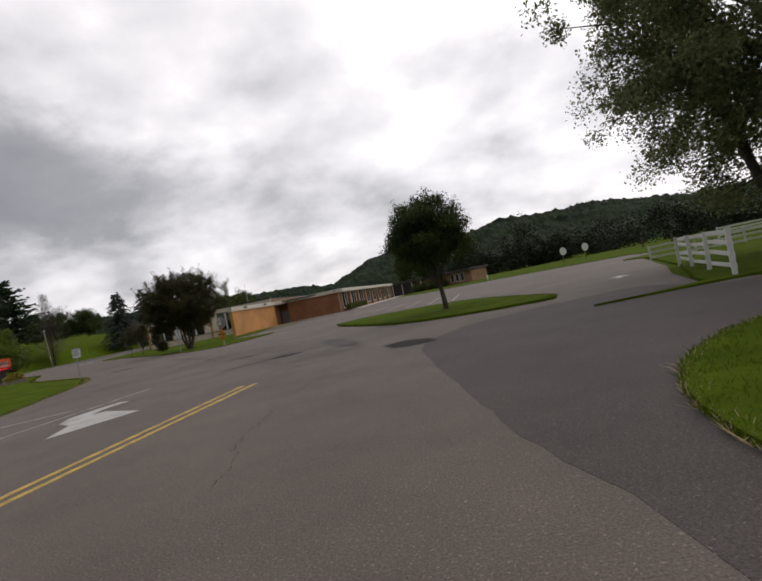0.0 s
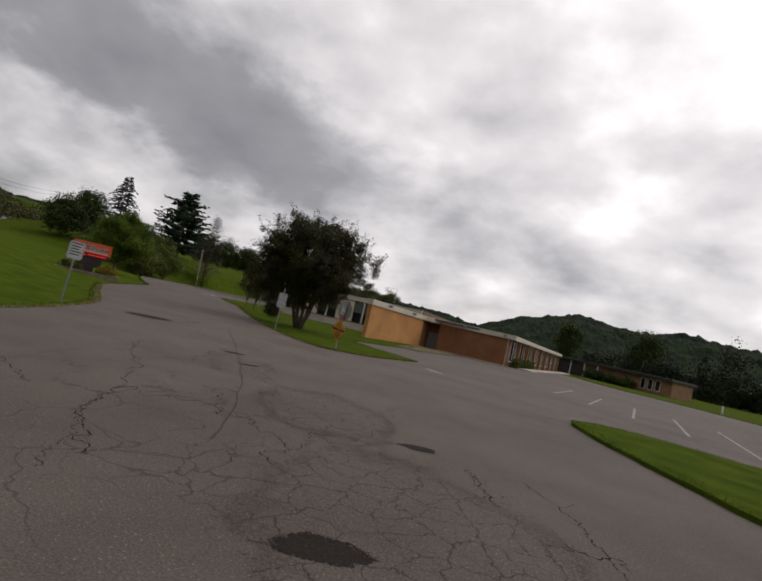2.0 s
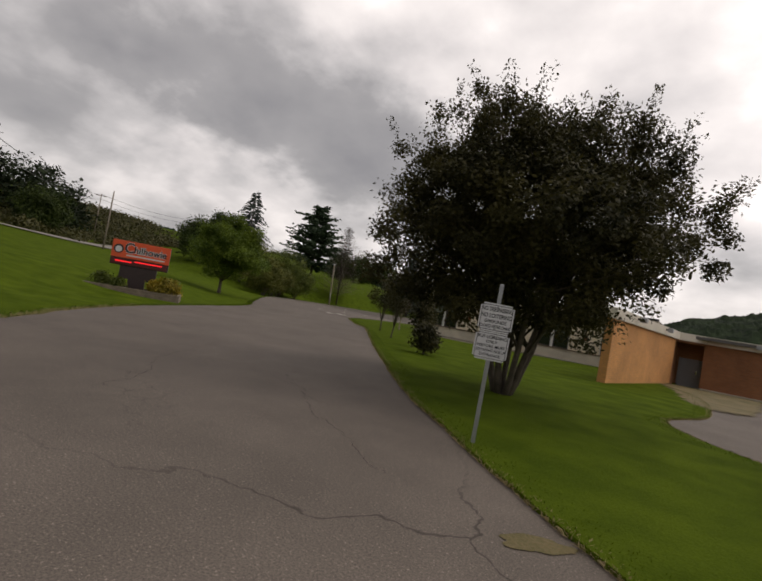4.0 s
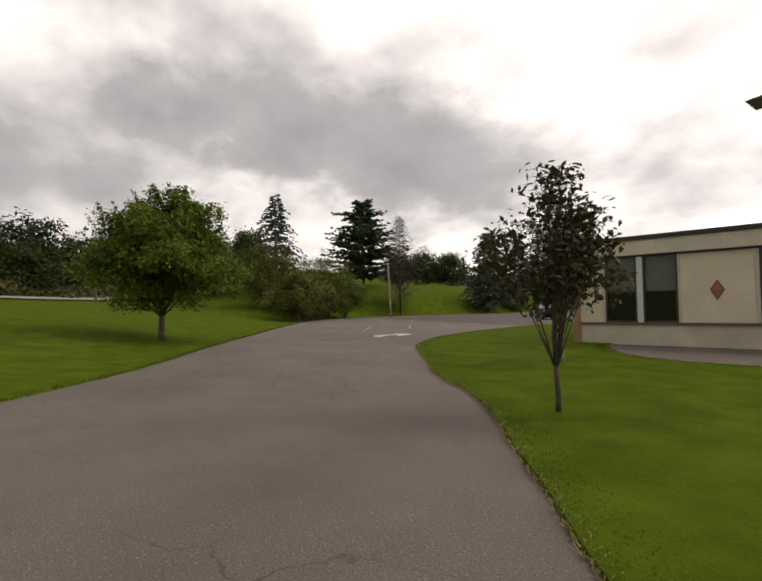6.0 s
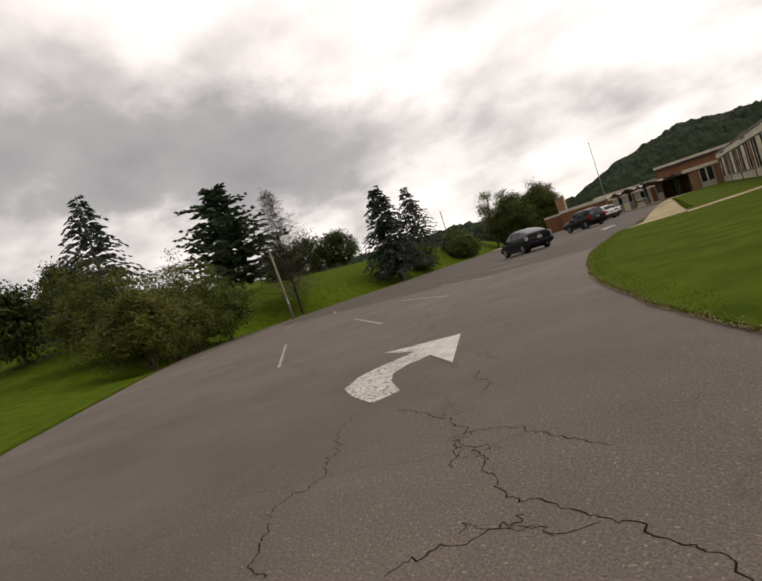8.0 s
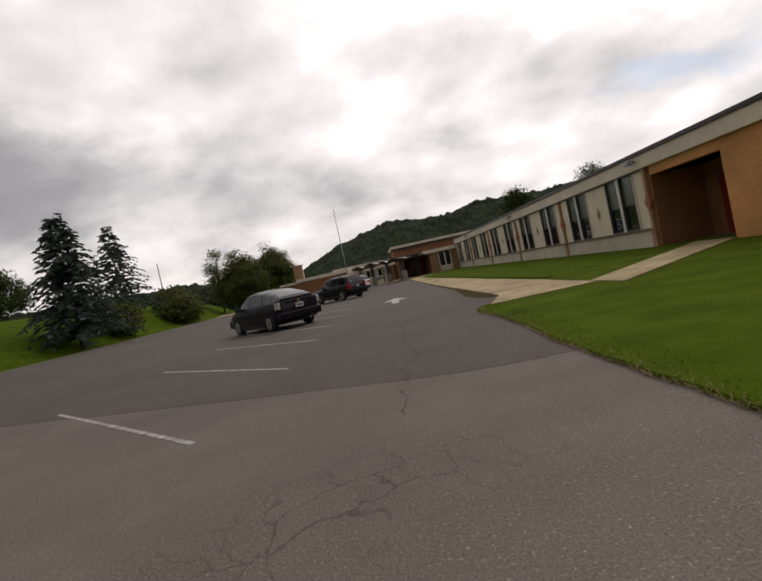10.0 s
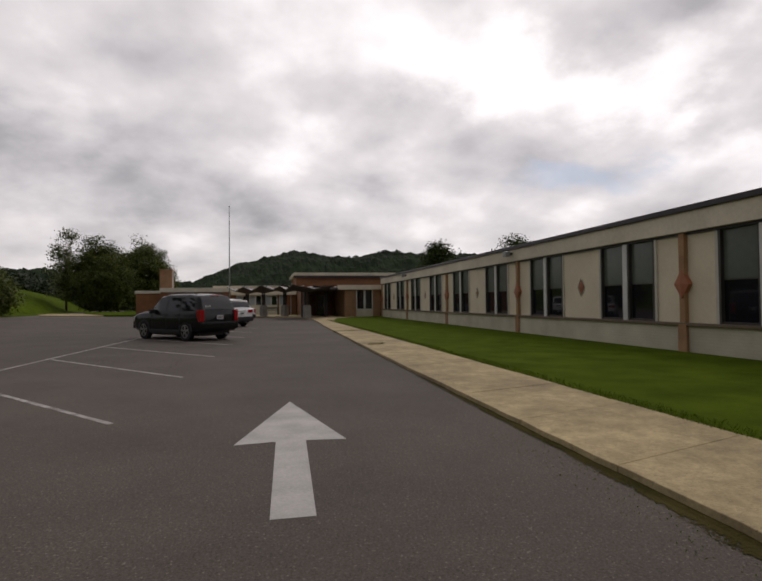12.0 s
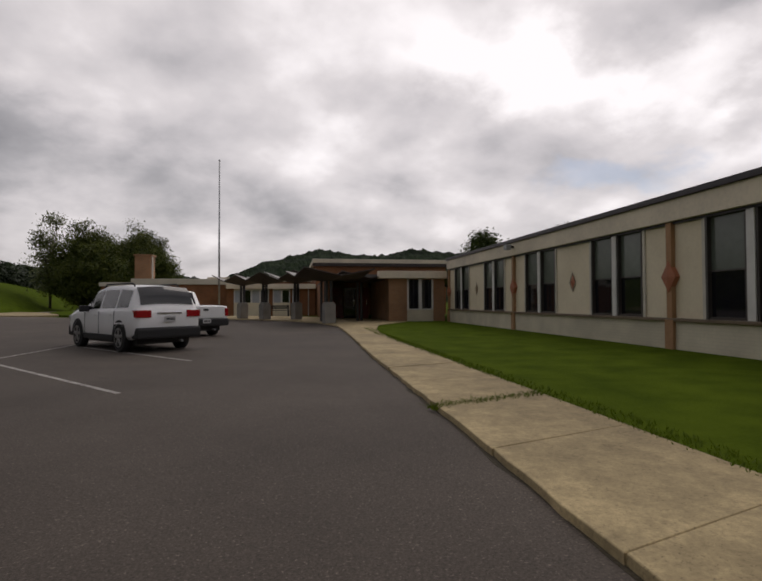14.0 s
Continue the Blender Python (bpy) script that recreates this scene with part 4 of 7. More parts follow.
for name, line, label, z in (("lawn_island", ISLAND, "long grass island in the asphalt with a tree", 0.07), ("lawn", LAWN, "wide mown lawn in front of the school", 0.035), ("lawn_by_fence", FENCE_LAWN, "mown grass beside a white fence", 0.05), ("lawn_corner", CORNER_LAWN, "mown grass corner beside the drive", 0.06), ("lawn_beyond_lot", LOT_LAWN, "grass strip beyond the parking lot", 0.05)):
    tagged(part(name, slab(line, -0.25, z), GRASS), label, "lawn", kind="structure")


def blades(name, lines, reach, density, mat, height, seed, label, side=1, z=0.055, lean=0.5):
    """Grass blades in a band along outlines."""
    rng = np.random.default_rng(seed)
    out = []
    for line in lines:
        p = np.array(line)
        a, b = p[:-1], p[1:]
        seg = np.hypot(*(b - a).T)
        n = int(seg.sum() * reach * density)
        if n < 1:
            continue
        k = rng.choice(len(seg), n, p=seg / seg.sum())
        u = rng.random(n)
        base = a[k] + (b - a)[k] * u[:, None]
        d = (b - a)[k] / np.maximum(seg[k], 1e-6)[:, None]
        inward = np.stack([d[:, 1], -d[:, 0]], 1) * side
        off = reach * rng.random(n) ** 1.6 - 0.03
        base = base + inward * off[:, None]
        h = height * (0.5 + rng.random(n) * 0.9)
        turn = rng.random(n) * math.tau
        w = 0.004 + 0.006 * rng.random(n)
        wv = np.stack([np.cos(turn) * w, np.sin(turn) * w, 0 * w], 1)
        tip = np.stack([rng.normal(0, lean, n) * h, rng.normal(0, lean, n) * h, h], 1)
        g = land(base[:, 0], base[:, 1]) if z is None else np.full(n, z)
        foot = np.stack([base[:, 0], base[:, 1], g - 0.02], 1)
        out.append(np.stack([foot - wv, foot + wv, foot + tip + wv * 0.3, foot + tip - wv * 0.3], 1))
    return tagged(new(name, quads(name, np.concatenate(out), mat)), label, "grass", kind="stuff")


def stretch(line, x0, x1, y0, y1):
    """The run of an outline that lies in a box."""
    return [p for p in line if x0 <= p[0] <= x1 and y0 <= p[1] <= y1]


near_lawn = [stretch(LAWN, -44.5, -10.6, 29, 82)]
blades("lawn_grass", near_lawn, 0.45, 700, BLADE, 0.03, 31, "short green grass blades", 1, 0.035)
blades("dry_edge_grass", near_lawn, 0.12, 2400, DRY, 0.028, 32, "dry tan grass along the asphalt edge", 1, 0.03, 1.1)
west_near = [stretch(road_line, -82, -9, 5, 90)]
blades("bank_grass", west_near, 0.4, 300, BLADE, 0.05, 33, "short green grass blades on the bank", -1, None)
blades("dry_bank_grass", [stretch(road_line, -30, -9, 10, 40)], 0.22, 500, DRY, 0.05, 34, "dry tan grass along the asphalt edge", -1, None, 0.9)
blades("island_grass", [ISLAND], 0.35, 400, BLADE, 0.045, 35, "short green grass blades", -1, 0.065)
blades("corner_grass", [stretch(CORNER_LAWN, 1, 5, -2, 7)], 0.9, 400, BLADE, 0.05, 39, "short green grass blades", 1, 0.055)
blades("dry_corner_grass", [stretch(CORNER_LAWN, 1, 5, -2, 7)], 0.16, 800, DRY, 0.05, 40, "dry tan grass along the asphalt edge", 1, 0.04, 0.9)
blades("walk_grass", [stretch(LAWN, -40.8, -40.6, 84, 125)], 0.35, 700, BLADE, 0.035, 36, "short green grass blades along the walk", 1, 0.06)
blades("weed_grass", [[(-42.42, 83 + 0.3 * k) for k in range(30)]], 0.5, 900, BLADE, 0.025, 37, "low green weeds along the kerb", -1, 0.0, 0.9)

# concrete walk along the west front: one slab after another, the kerb face with it
walk_root = tagged(thing("pavement", Matrix(), "weathered tan concrete walk with a kerb face", "pavement", kind="structure"))
CURB = [(-43.2, 81.7), (-42.55, 83.5), (-42.5, 90), (-42.45, 96.5), (-42.36, 102), (-42.2, 108.5), (-42.1, 114), (-41.9, 119), (-41.75, 123.5), (-41.7, 127), (-42.3, 130.5), (-43.6, 133.6), (-45.4, 136.2), (-47.6, 138.4), (-51, 140.6), (-55, 142)]
INNER = [(-40.75, 81.7), (-40.72, 83.5), (-40.72, 90), (-40.72, 96.5), (-40.7, 102), (-40.7, 108.5), (-40.7, 114), (-40.7, 119), (-40.4, 123.5), (-39.6, 127.5), (-37.4, 131.2), (-37.5, 134), (-41, 140), (-44, 144), (-47, 146), (-52, 147)]


def along(line, s):
    total = 0
    for (ax, ay), (bx, by) in zip(line, line[1:]):
        d = math.hypot(bx - ax, by - ay)
        if s <= total + d or (bx, by) == line[-1]:
            u = (s - total) / d
            return (ax + (bx - ax) * u, ay + (by - ay) * u)
        total += d


def length_of(line):
    return sum(math.dist(a, b) for a, b in zip(line, line[1:]))


lc, li = length_of(CURB), length_of(INNER)
SLAB = 1.548
slab_rng = random.Random(8)


def joint(k):
    """The kerb end and the lawn end of the k-th joint of the walk: square across the straight run, fanned out round the bend."""
    straight = 27
    sc, si = 1.1 + SLAB * k, 1.45 + SLAB * k
    if k > straight:
        sc0, si0 = 1.1 + SLAB * straight, 1.45 + SLAB * straight
        sc = sc0 + (lc - sc0) * (k - straight) / 16
        si = si0 + (li - si0) * (k - straight) / 16
    return sc, si


for k in range(-1, 43):
    (sc0, si0), (sc1, si1) = joint(k), joint(k + 1)
    sc0, si0 = max(sc0, 0.0), max(si0, 0.0)
    gap = 0.02 if k in (17, 18) else slab_rng.choice((0.0006, 0.0025, 0.004))
    kerb_side = []
    for n in range(7):
        x, y = along(CURB, min(sc0 + gap + (sc1 - sc0 - 2 * gap) * n / 6, lc - 0.001))
        kerb_side.append((x + 0.11 + slab_rng.gauss(0, 0.008), y))
    lawn_side = [along(INNER, min(si0 + gap + (si1 - si0 - 2 * gap) * n / 3, li - 0.001)) for n in range(4)]
    bm = slab(kerb_side + lawn_side[::-1], -0.2, 0.06 + slab_rng.uniform(-0.004, 0.004))
    bmesh.ops.bevel(bm, geom=[e for e in bm.edges if all(v.co.z > 0 for v in e.verts)], offset=0.005, segments=1, affect="EDGES")
    part("slab", bm, CONCRETE, walk_root)
path_root = tagged(thing("doorway_path", Matrix(), "narrow concrete path across the lawn to a doorway", "path", kind="structure"))
for k in range(5):
    u0, u1 = k / 5, (k + 1) / 5 - 0.004
    part("slab", slab([(-40.7 + 5.7 * u0, 80.6 + 4.7 * u0), (-40.7 + 5.7 * u1, 80.6 + 4.7 * u1), (-40.7 + 5.7 * u1, 82.1 + 5.0 * u1), (-40.7 + 5.7 * u0, 82.1 + 5.0 * u0)], -0.1, 0.06), CONCRETE, path_root)
jx, jy = along(CURB, joint(17)[0]), along(INNER, joint(17)[1])
blades("joint_weeds", [[jx, ((jx[0] + jy[0]) / 2, (jx[1] + jy[1]) / 2), jy]], 0.17, 3000, BLADE, 0.05, 38, "green weeds growing in a slab joint", 1, 0.05, 0.9)
weed_line = [[(-42.12, 101.6), (-41.98, 101.68), (-41.8, 101.72), (-41.65, 101.85)]]
blades("slab_weeds", weed_line, 0.09, 2600, DRY, 0.06, 39, "brown weeds in a broken slab joint", 1, 0.055, 1.0)
blades("slab_sprigs", weed_line, 0.09, 1500, BLADE, 0.075, 41, "green weed sprigs in a broken slab joint", 1, 0.055, 1.0)
# gutter strip: dirt, with the kerb's soft shadow painted in as dark brown
foot_rng = random.Random(31)
foot_out = []
foot_in = []
for k in range(160):
    px, py = along(CURB, lc * (k + 0.5) / 160)
    qx, qy = along(CURB, min(lc * (k + 1) / 160, lc * 0.999))
    d = math.dist((px, py), (qx, qy)) or 1
    nx, ny = -(qy - py) / d, (qx - px) / d
    w = -0.095 + 0.06 * foot_rng.random() ** 3
    foot_out.append((px + nx * w, py + ny * w))
    foot_in.append((px - nx * 0.13, py - ny * 0.13))
tagged(part("gutter_dirt_shade", slab(foot_out + foot_in[::-1], -0.02, 0.0056), MULCH), "dark dirt and painted kerb shadow in the gutter", "dirt", kind="structure")
kerb_foot = wavy([(-42.4, 83.2), (-42.85, 83.8), (-42.95, 85.2), (-42.98, 86.2), (-42.8, 86.9), (-42.8, 87.7), (-42.62, 89.2), (-42.5, 92), (-42.42, 96.5), (-42.3, 95), (-42.32, 86)], 0.3, 0.05, 17)
worn_sheet("kerb_dirt", kerb_foot, (-42.42, 87), MULCH_EDGE, 0.008, "brown dirt and weeds washed along the kerb", "dirt")
bare_edge = wavy([(-17.9, 58.4), (-16.3, 59.5), (-13.0, 59.4), (-12.9, 54), (-13.2, 48), (-13.9, 44.5), (-15.4, 45), (-16.4, 51)], 0.5, 0.25, 19)
worn_sheet("bare_dirt", bare_edge, (-15.0, 52.5), DIRT_EDGE, 0.041, "bare tan dirt at the edge of the lawn", "dirt")
patch(-15.1, 30.85, 0.24, 0.12, 0.7, DIRT_EDGE, 0.006, "bare_dirt", "bare tan dirt spilt over the asphalt edge")
# pale concrete apron far across the lot
tagged(part("concrete_apron", slab(wavy([(-66, 151), (-73, 158), (-76, 170), (-71, 166), (-64, 156)], 0.8, 0.05, 3), -0.1, 0.1), CONCRETE), "pale concrete kerbed island across the lot", "pavement", kind="structure")
tagged(part("lawn_by_wing", slab(wavy([(-65.5, 156), (-70, 165), (-73, 178), (-62, 172), (-58, 150), (-62, 149.5)], 0.8, 0.05, 4), -0.1, 0.14), GRASS), "small mown lawn behind the concrete kerb", "lawn", kind="structure")
# the far road on the bank
far_road = wavy([(-70, -30), (-76, 10), (-80, 30), (-86, 46), (-94, 60), (-103, 70), (-114, 84), (-118, 82), (-107, 67), (-98, 57), (-90, 43), (-84, 28), (-80, 10), (-74, -30)], 1.5, 0.05, 6)
fr = bmesh.new()
fr_verts = [fr.verts.new((x, y, float(land(x, y)) + 0.12)) for x, y in far_road]
half = len(fr_verts) // 2
for k in range(half - 1):
    a, b2, c2, d2 = fr_verts[k], fr_verts[k + 1], fr_verts[-2 - k], fr_verts[-1 - k]
    fr.faces.new((a, b2, c2, d2))
tagged(part("far_road", fr, GRAVEL_ROAD), "pale road along the top of the bank", "road", kind="structure")

# ---- paint on the asphalt ----


def paint_line(x0, y0, x1, y1, width=0.07, mat=FADED_LINE, name="parking_line", label="worn white parking line", group="parking lines", lift=0.005):
    d = Vector((x1 - x0, y1 - y0, 0)).normalized()
    nrm = Vector((-d.y, d.x, 0)) * width / 2
    n = max(2, int(math.dist((x0, y0), (x1, y1)) / 0.25))
    left, right = [], []
    for k in range(n + 1):
        p = Vector((x0, y0, 0)).lerp(Vector((x1, y1, 0)), k / n)
        j = 1 + 0.25 * noise.noise(p * 5)
        left.append((p.x + nrm.x * j, p.y + nrm.y * j))
        right.append((p.x - nrm.x * j, p.y - nrm.y * j))
    ob = part(name, slab(left + right[::-1], -0.02, lift), mat)
    return tagged(ob, label, "road marking", group, "structure")


for k in range(9):
    y = 86.1 + 3.52 * k
    x = -47.0 + 0.185 * k
    paint_line(x, y, x - 3.6, y + 4.05)
paint_line(-50.6, 90.5, -49.3, 121)
for x0, y0, x1, y1 in ((-49.0, 65.3, -53.4, 70.5), (-48.35, 68.8, -52.3, 73.4), (-47.85, 72.3, -51.9, 76.7), (-47.4, 75.6, -51.2, 79.6), (-47.1, 79.1, -50.8, 83.0), (-46.95, 82.6, -50.7, 86.6), (-64.8, 76.0, -66.3, 78.2), (-62.8, 80.9, -66, 85.5), (-60.6, 83.5, -64.2, 88.4)):
    paint_line(x0, y0, x1, y1)
for k in range(6):
    paint_line(-5.1 + 1.35 * k, 37.4 - 1.75 * k, -4.2 + 1.4 * k, 44.0 - 1.3 * k, 0.09)
paint_line(-4.6, 27.9, 3, 27.2, name="edge_line", label="worn white edge line beside the island")
for off in (-0.12, 0.12):
    paint_line(-5.7 + off, -6.5, -3.5 + off, 9.3, 0.1, YELLOW_LINE, "centre_line", "worn yellow centre line", "double yellow line")
paint_line(-9.2, 2, -7.2, 12.3, name="lane_line", label="worn white lane line", group="lane lines")
paint_line(-9.4, 10.2, -8.1, 10.8, 0.12, name="lane_line", label="worn white lane line", group="lane lines")


def arrow_outline(m, pts):
    return [tuple((m @ Vector((x, y, 0)))[:2]) for x, y in pts]


def arrow(m, pts, label):
    paint = CRACKED_WHITE if "cracked" in label else WHITE_LINE
    ob = part("pavement_arrow", slab(arrow_outline(m, pts), -0.02, 0.006), paint)
    return tagged(ob, label, "road marking", "painted arrows", "structure")


STRAIGHT = [(-0.14, 0), (0.14, 0), (0.14, 1.74), (0.52, 1.7), (0, 3.68), (-0.52, 1.7), (-0.14, 1.74)]
arrow(pose(-44.8, 90.2, 0, 0, 0, -2), STRAIGHT, "worn white straight arrow painted on the asphalt")
TURN = [(-44.12, 61.31), (-43.94, 61.59), (-44.3, 62.05), (-44.5, 62.45), (-44.47, 62.76), (-44.29, 63.11), (-43.69, 62.41), (-44.28, 64.21), (-45.54, 64.04), (-44.74, 63.55), (-45.04, 62.97), (-45.12, 62.6), (-45.0, 62.1), (-44.62, 61.7)]
arrow(Matrix(), TURN, "cracked white right-turn arrow painted on the asphalt")
HOOK = [(-6.93, 10.6), (-6.65, 10.5), (-6.85, 9.9), (-6.75, 9.35), (-6.5, 9.5), (-5.35, 8.7), (-6.2, 7.45), (-6.55, 8.5), (-7.05, 8.9), (-7.27, 9.5), (-7.15, 10.1)]
arrow(Matrix(), HOOK, "worn white hooked turn arrow painted on the asphalt")
arrow(pose(-8.85, 31.9, 0, 0, 0, 58), [(x * 0.35, y * 0.25) for x, y in STRAIGHT], "worn white arrow painted on the lot")
arrow(pose(7.2, 19, 0, 0, 0, -20), [(x * 0.7, y * 0.4) for x, y in STRAIGHT], "worn white arrow painted beside the fence")

# ---- far wooded hills round the valley ----
CREST = [(-180, 3.0), (-120, 3.6), (-70, 4.2), (-45, 3.6), (-31, 3.4), (-24, 4.9), (-17, 5.1), (-12, 5.6), (-8.5, 4.9), (-2, 5.5), (2, 4.7), (5, 3.7), (8.5, 2.3), (14.5, 2.8), (20, 3.1), (27, 3.3), (40, 3.6), (70, 4.5), (120, 3.5), (180, 3.0)]


def hills():
    yaw = np.arange(-180, 180.01, 0.16)
    crest = np.interp(yaw, [a for a, _ in CREST], [e for _, e in CREST])
    rows = 26
    verts = np.zeros((rows, len(yaw), 3))
    for j in range(rows):
        u = j / (rows - 1)
        r = 820 + 480 * u
        base = np.tan(np.radians(crest)) * 1300 * np.sin(u * math.pi / 2) ** 0.8
        for i, a in enumerate(yaw):
            x, y = -30 - math.sin(math.radians(a)) * r, 70 + math.cos(math.radians(a)) * r
            p = Vector((x, y, 0))
            lump = 11 * noise.noise(p * 0.012) + 9.0 * abs(noise.noise(p * 0.05)) + 7.0 * abs(noise.noise(p * 0.11 + Vector((9, 0, 0))))
            verts[j, i] = (x, y, base[i] + lump * min(1, u * 3) - 6)
    w = len(yaw)
    faces = [(j * w + i, j * w + i + 1, (j + 1) * w + i + 1, (j + 1) * w + i) for j in range(rows - 1) for i in range(w - 1)]
    return mesh_of("wooded_hill", verts.reshape(-1, 3).tolist(), faces, WOODS)


tagged(new("wooded_hill", hills()), "dark green wooded hills round the valley", "hills", kind="stuff")

# ---- trees ----


def leaf_quads(rng, centres, spread, per, size, droop=0.3, outward=None):
    """Leaf quads in clouds round centres."""
    n = len(centres) * per
    c = np.repeat(centres, per, 0)
    s = np.repeat(spread, per)[:, None] if np.ndim(spread) else spread
    p = c + np.clip(rng.normal(0, 1, (n, 3)), -1.7, 1.7) * s * np.array([1, 1, 0.8])
    a = rng.random(n) * math.tau
    tilt = rng.normal(-droop, 0.55, n)
    d = np.stack([np.cos(a) * np.cos(tilt), np.sin(a) * np.cos(tilt), np.sin(tilt)], 1)
    out = c - np.mean(centres, 0)
    out /= np.linalg.norm(out, axis=1)[:, None] + 1e-6
    s2 = np.cross(d, out * 0.6 + np.array([0, 0, 0.75]) + rng.normal(0, 0.5, (n, 3)))
    s2 /= np.linalg.norm(s2, axis=1)[:, None] + 1e-9
    L = size * (0.6 + 0.8 * rng.random(n))[:, None]
    Wd = L * 0.27
    return np.stack([p, p + d * L * 0.5 + s2 * Wd, p + d * L, p + d * L * 0.5 - s2 * Wd], 1)


def crown_centres(rng, n, radius, low, top, shape, lumps, seed):
    """Clump centres in an uneven crown: denser towards its skin."""
    out = []
    mid, half = (low + top) / 2, (top - low) / 2
    while len(out) < n:
        v = rng.normal(0, 1, 3)
        v /= np.linalg.norm(v)
        skin = 1 + lumps * noise.noise(Vector(v * 2.1) + Vector((seed, 0, 0))) + 0.5 * lumps * noise.noise(Vector(v * 5) + Vector((seed, 3, 0)))
        r = skin * (0.3 + 0.7 * rng.random() ** 0.55)
        u = v[2] * r
        wide = 1.0 if shape == 0 else (1 - shape * u) / (1 + abs(shape) * 0.3)
        out.append((v[0] * r * radius * wide, v[1] * r * radius * wide, mid + half * u))
    return np.array(out)


def broadleaf(name, x, y, z, top, low, radius, seed, leaf, bark=None, label="", group="", clumps=170, per=130, size=0.17, spread=0.34, trunk=0.16, stems=1, fork=None, shape=0.25, lumps=0.3, sprigs=0, lean=(0, 0)):
    """A tapered trunk with limbs, and a crown of many small leaves."""
    rng = np.random.default_rng(seed)
    root = thing(name, pose(x, y, z), label, "tree" if "shrub" not in name else "shrub", group)
    fork = fork or low * 0.75
    centres = crown_centres(rng, clumps, radius, low, top, shape, lumps, seed)
    centres[:, 0] += lean[0]
    centres[:, 1] += lean[1]
    wood = []
    feet = []
    for s in range(stems):
        a = s * math.tau / max(stems, 1) + rng.random()
        out = 0.0 if stems == 1 else 0.42 * radius
        base = Vector((math.cos(a) * trunk * (0.9 if stems > 1 else 0), math.sin(a) * trunk * (0.9 if stems > 1 else 0), -0.15))
        tip = Vector((math.cos(a) * out + lean[0] * 0.5, math.sin(a) * out + lean[1] * 0.5, low + (top - low) * 0.45))
        bend = [base.lerp(tip, u) + Vector((noise.noise(Vector((u * 3, seed + s, 0))) * 0.12, noise.noise(Vector((u * 3, seed + s, 5))) * 0.12, 0)) * (u > 0) for u in (0, 0.12, 0.3, 0.5, 0.7, 0.85, 1)]
        r = trunk * (1 if stems == 1 else 0.62)
        wood.append(tube(bend, [r * 1.35, r * 1.05, r * 0.9, r * 0.75, r * 0.55, r * 0.4, r * 0.25], 9))
        feet.append(bend)
    for c in centres[:: max(1, clumps // 42)]:
        stem = feet[rng.integers(len(feet))]
        start = stem[2 + rng.integers(4)]
        end = Vector(c)
        if end.z < start.z:
            start = stem[2]
        midp = start.lerp(end, 0.5) + Vector((0, 0, 0.12 * (end - start).length))
        wood.append(tube([start, midp, end], [trunk * 0.3, trunk * 0.17, trunk * 0.05], 5))
    part("trunk", joined(*wood), bark or BARK, root)
    q = leaf_quads(rng, centres, spread * (0.7 + 0.6 * rng.random(len(centres))), per, size)
    if sprigs:
        tips = centres[np.argsort(-(centres[:, 2] + 0.4 * np.hypot(centres[:, 0], centres[:, 1])))[:sprigs]]
        lines = []
        for t0 in tips:
            d = np.array([t0[0] * 0.25 + rng.normal(0, 0.25), t0[1] * 0.25 + rng.normal(0, 0.25), 1.0])
            d /= np.linalg.norm(d)
            long = rng.uniform(0.3, 0.85) * (top - low) * 0.2
            lines += [t0 + d * long * k / 7 for k in range(8)]
        q = np.concatenate([q, leaf_quads(rng, np.array(lines), 0.055, 9, size * 0.85, -0.4)])
    part("crown", quads("crown", q, leaf), leaf, root)
    return root


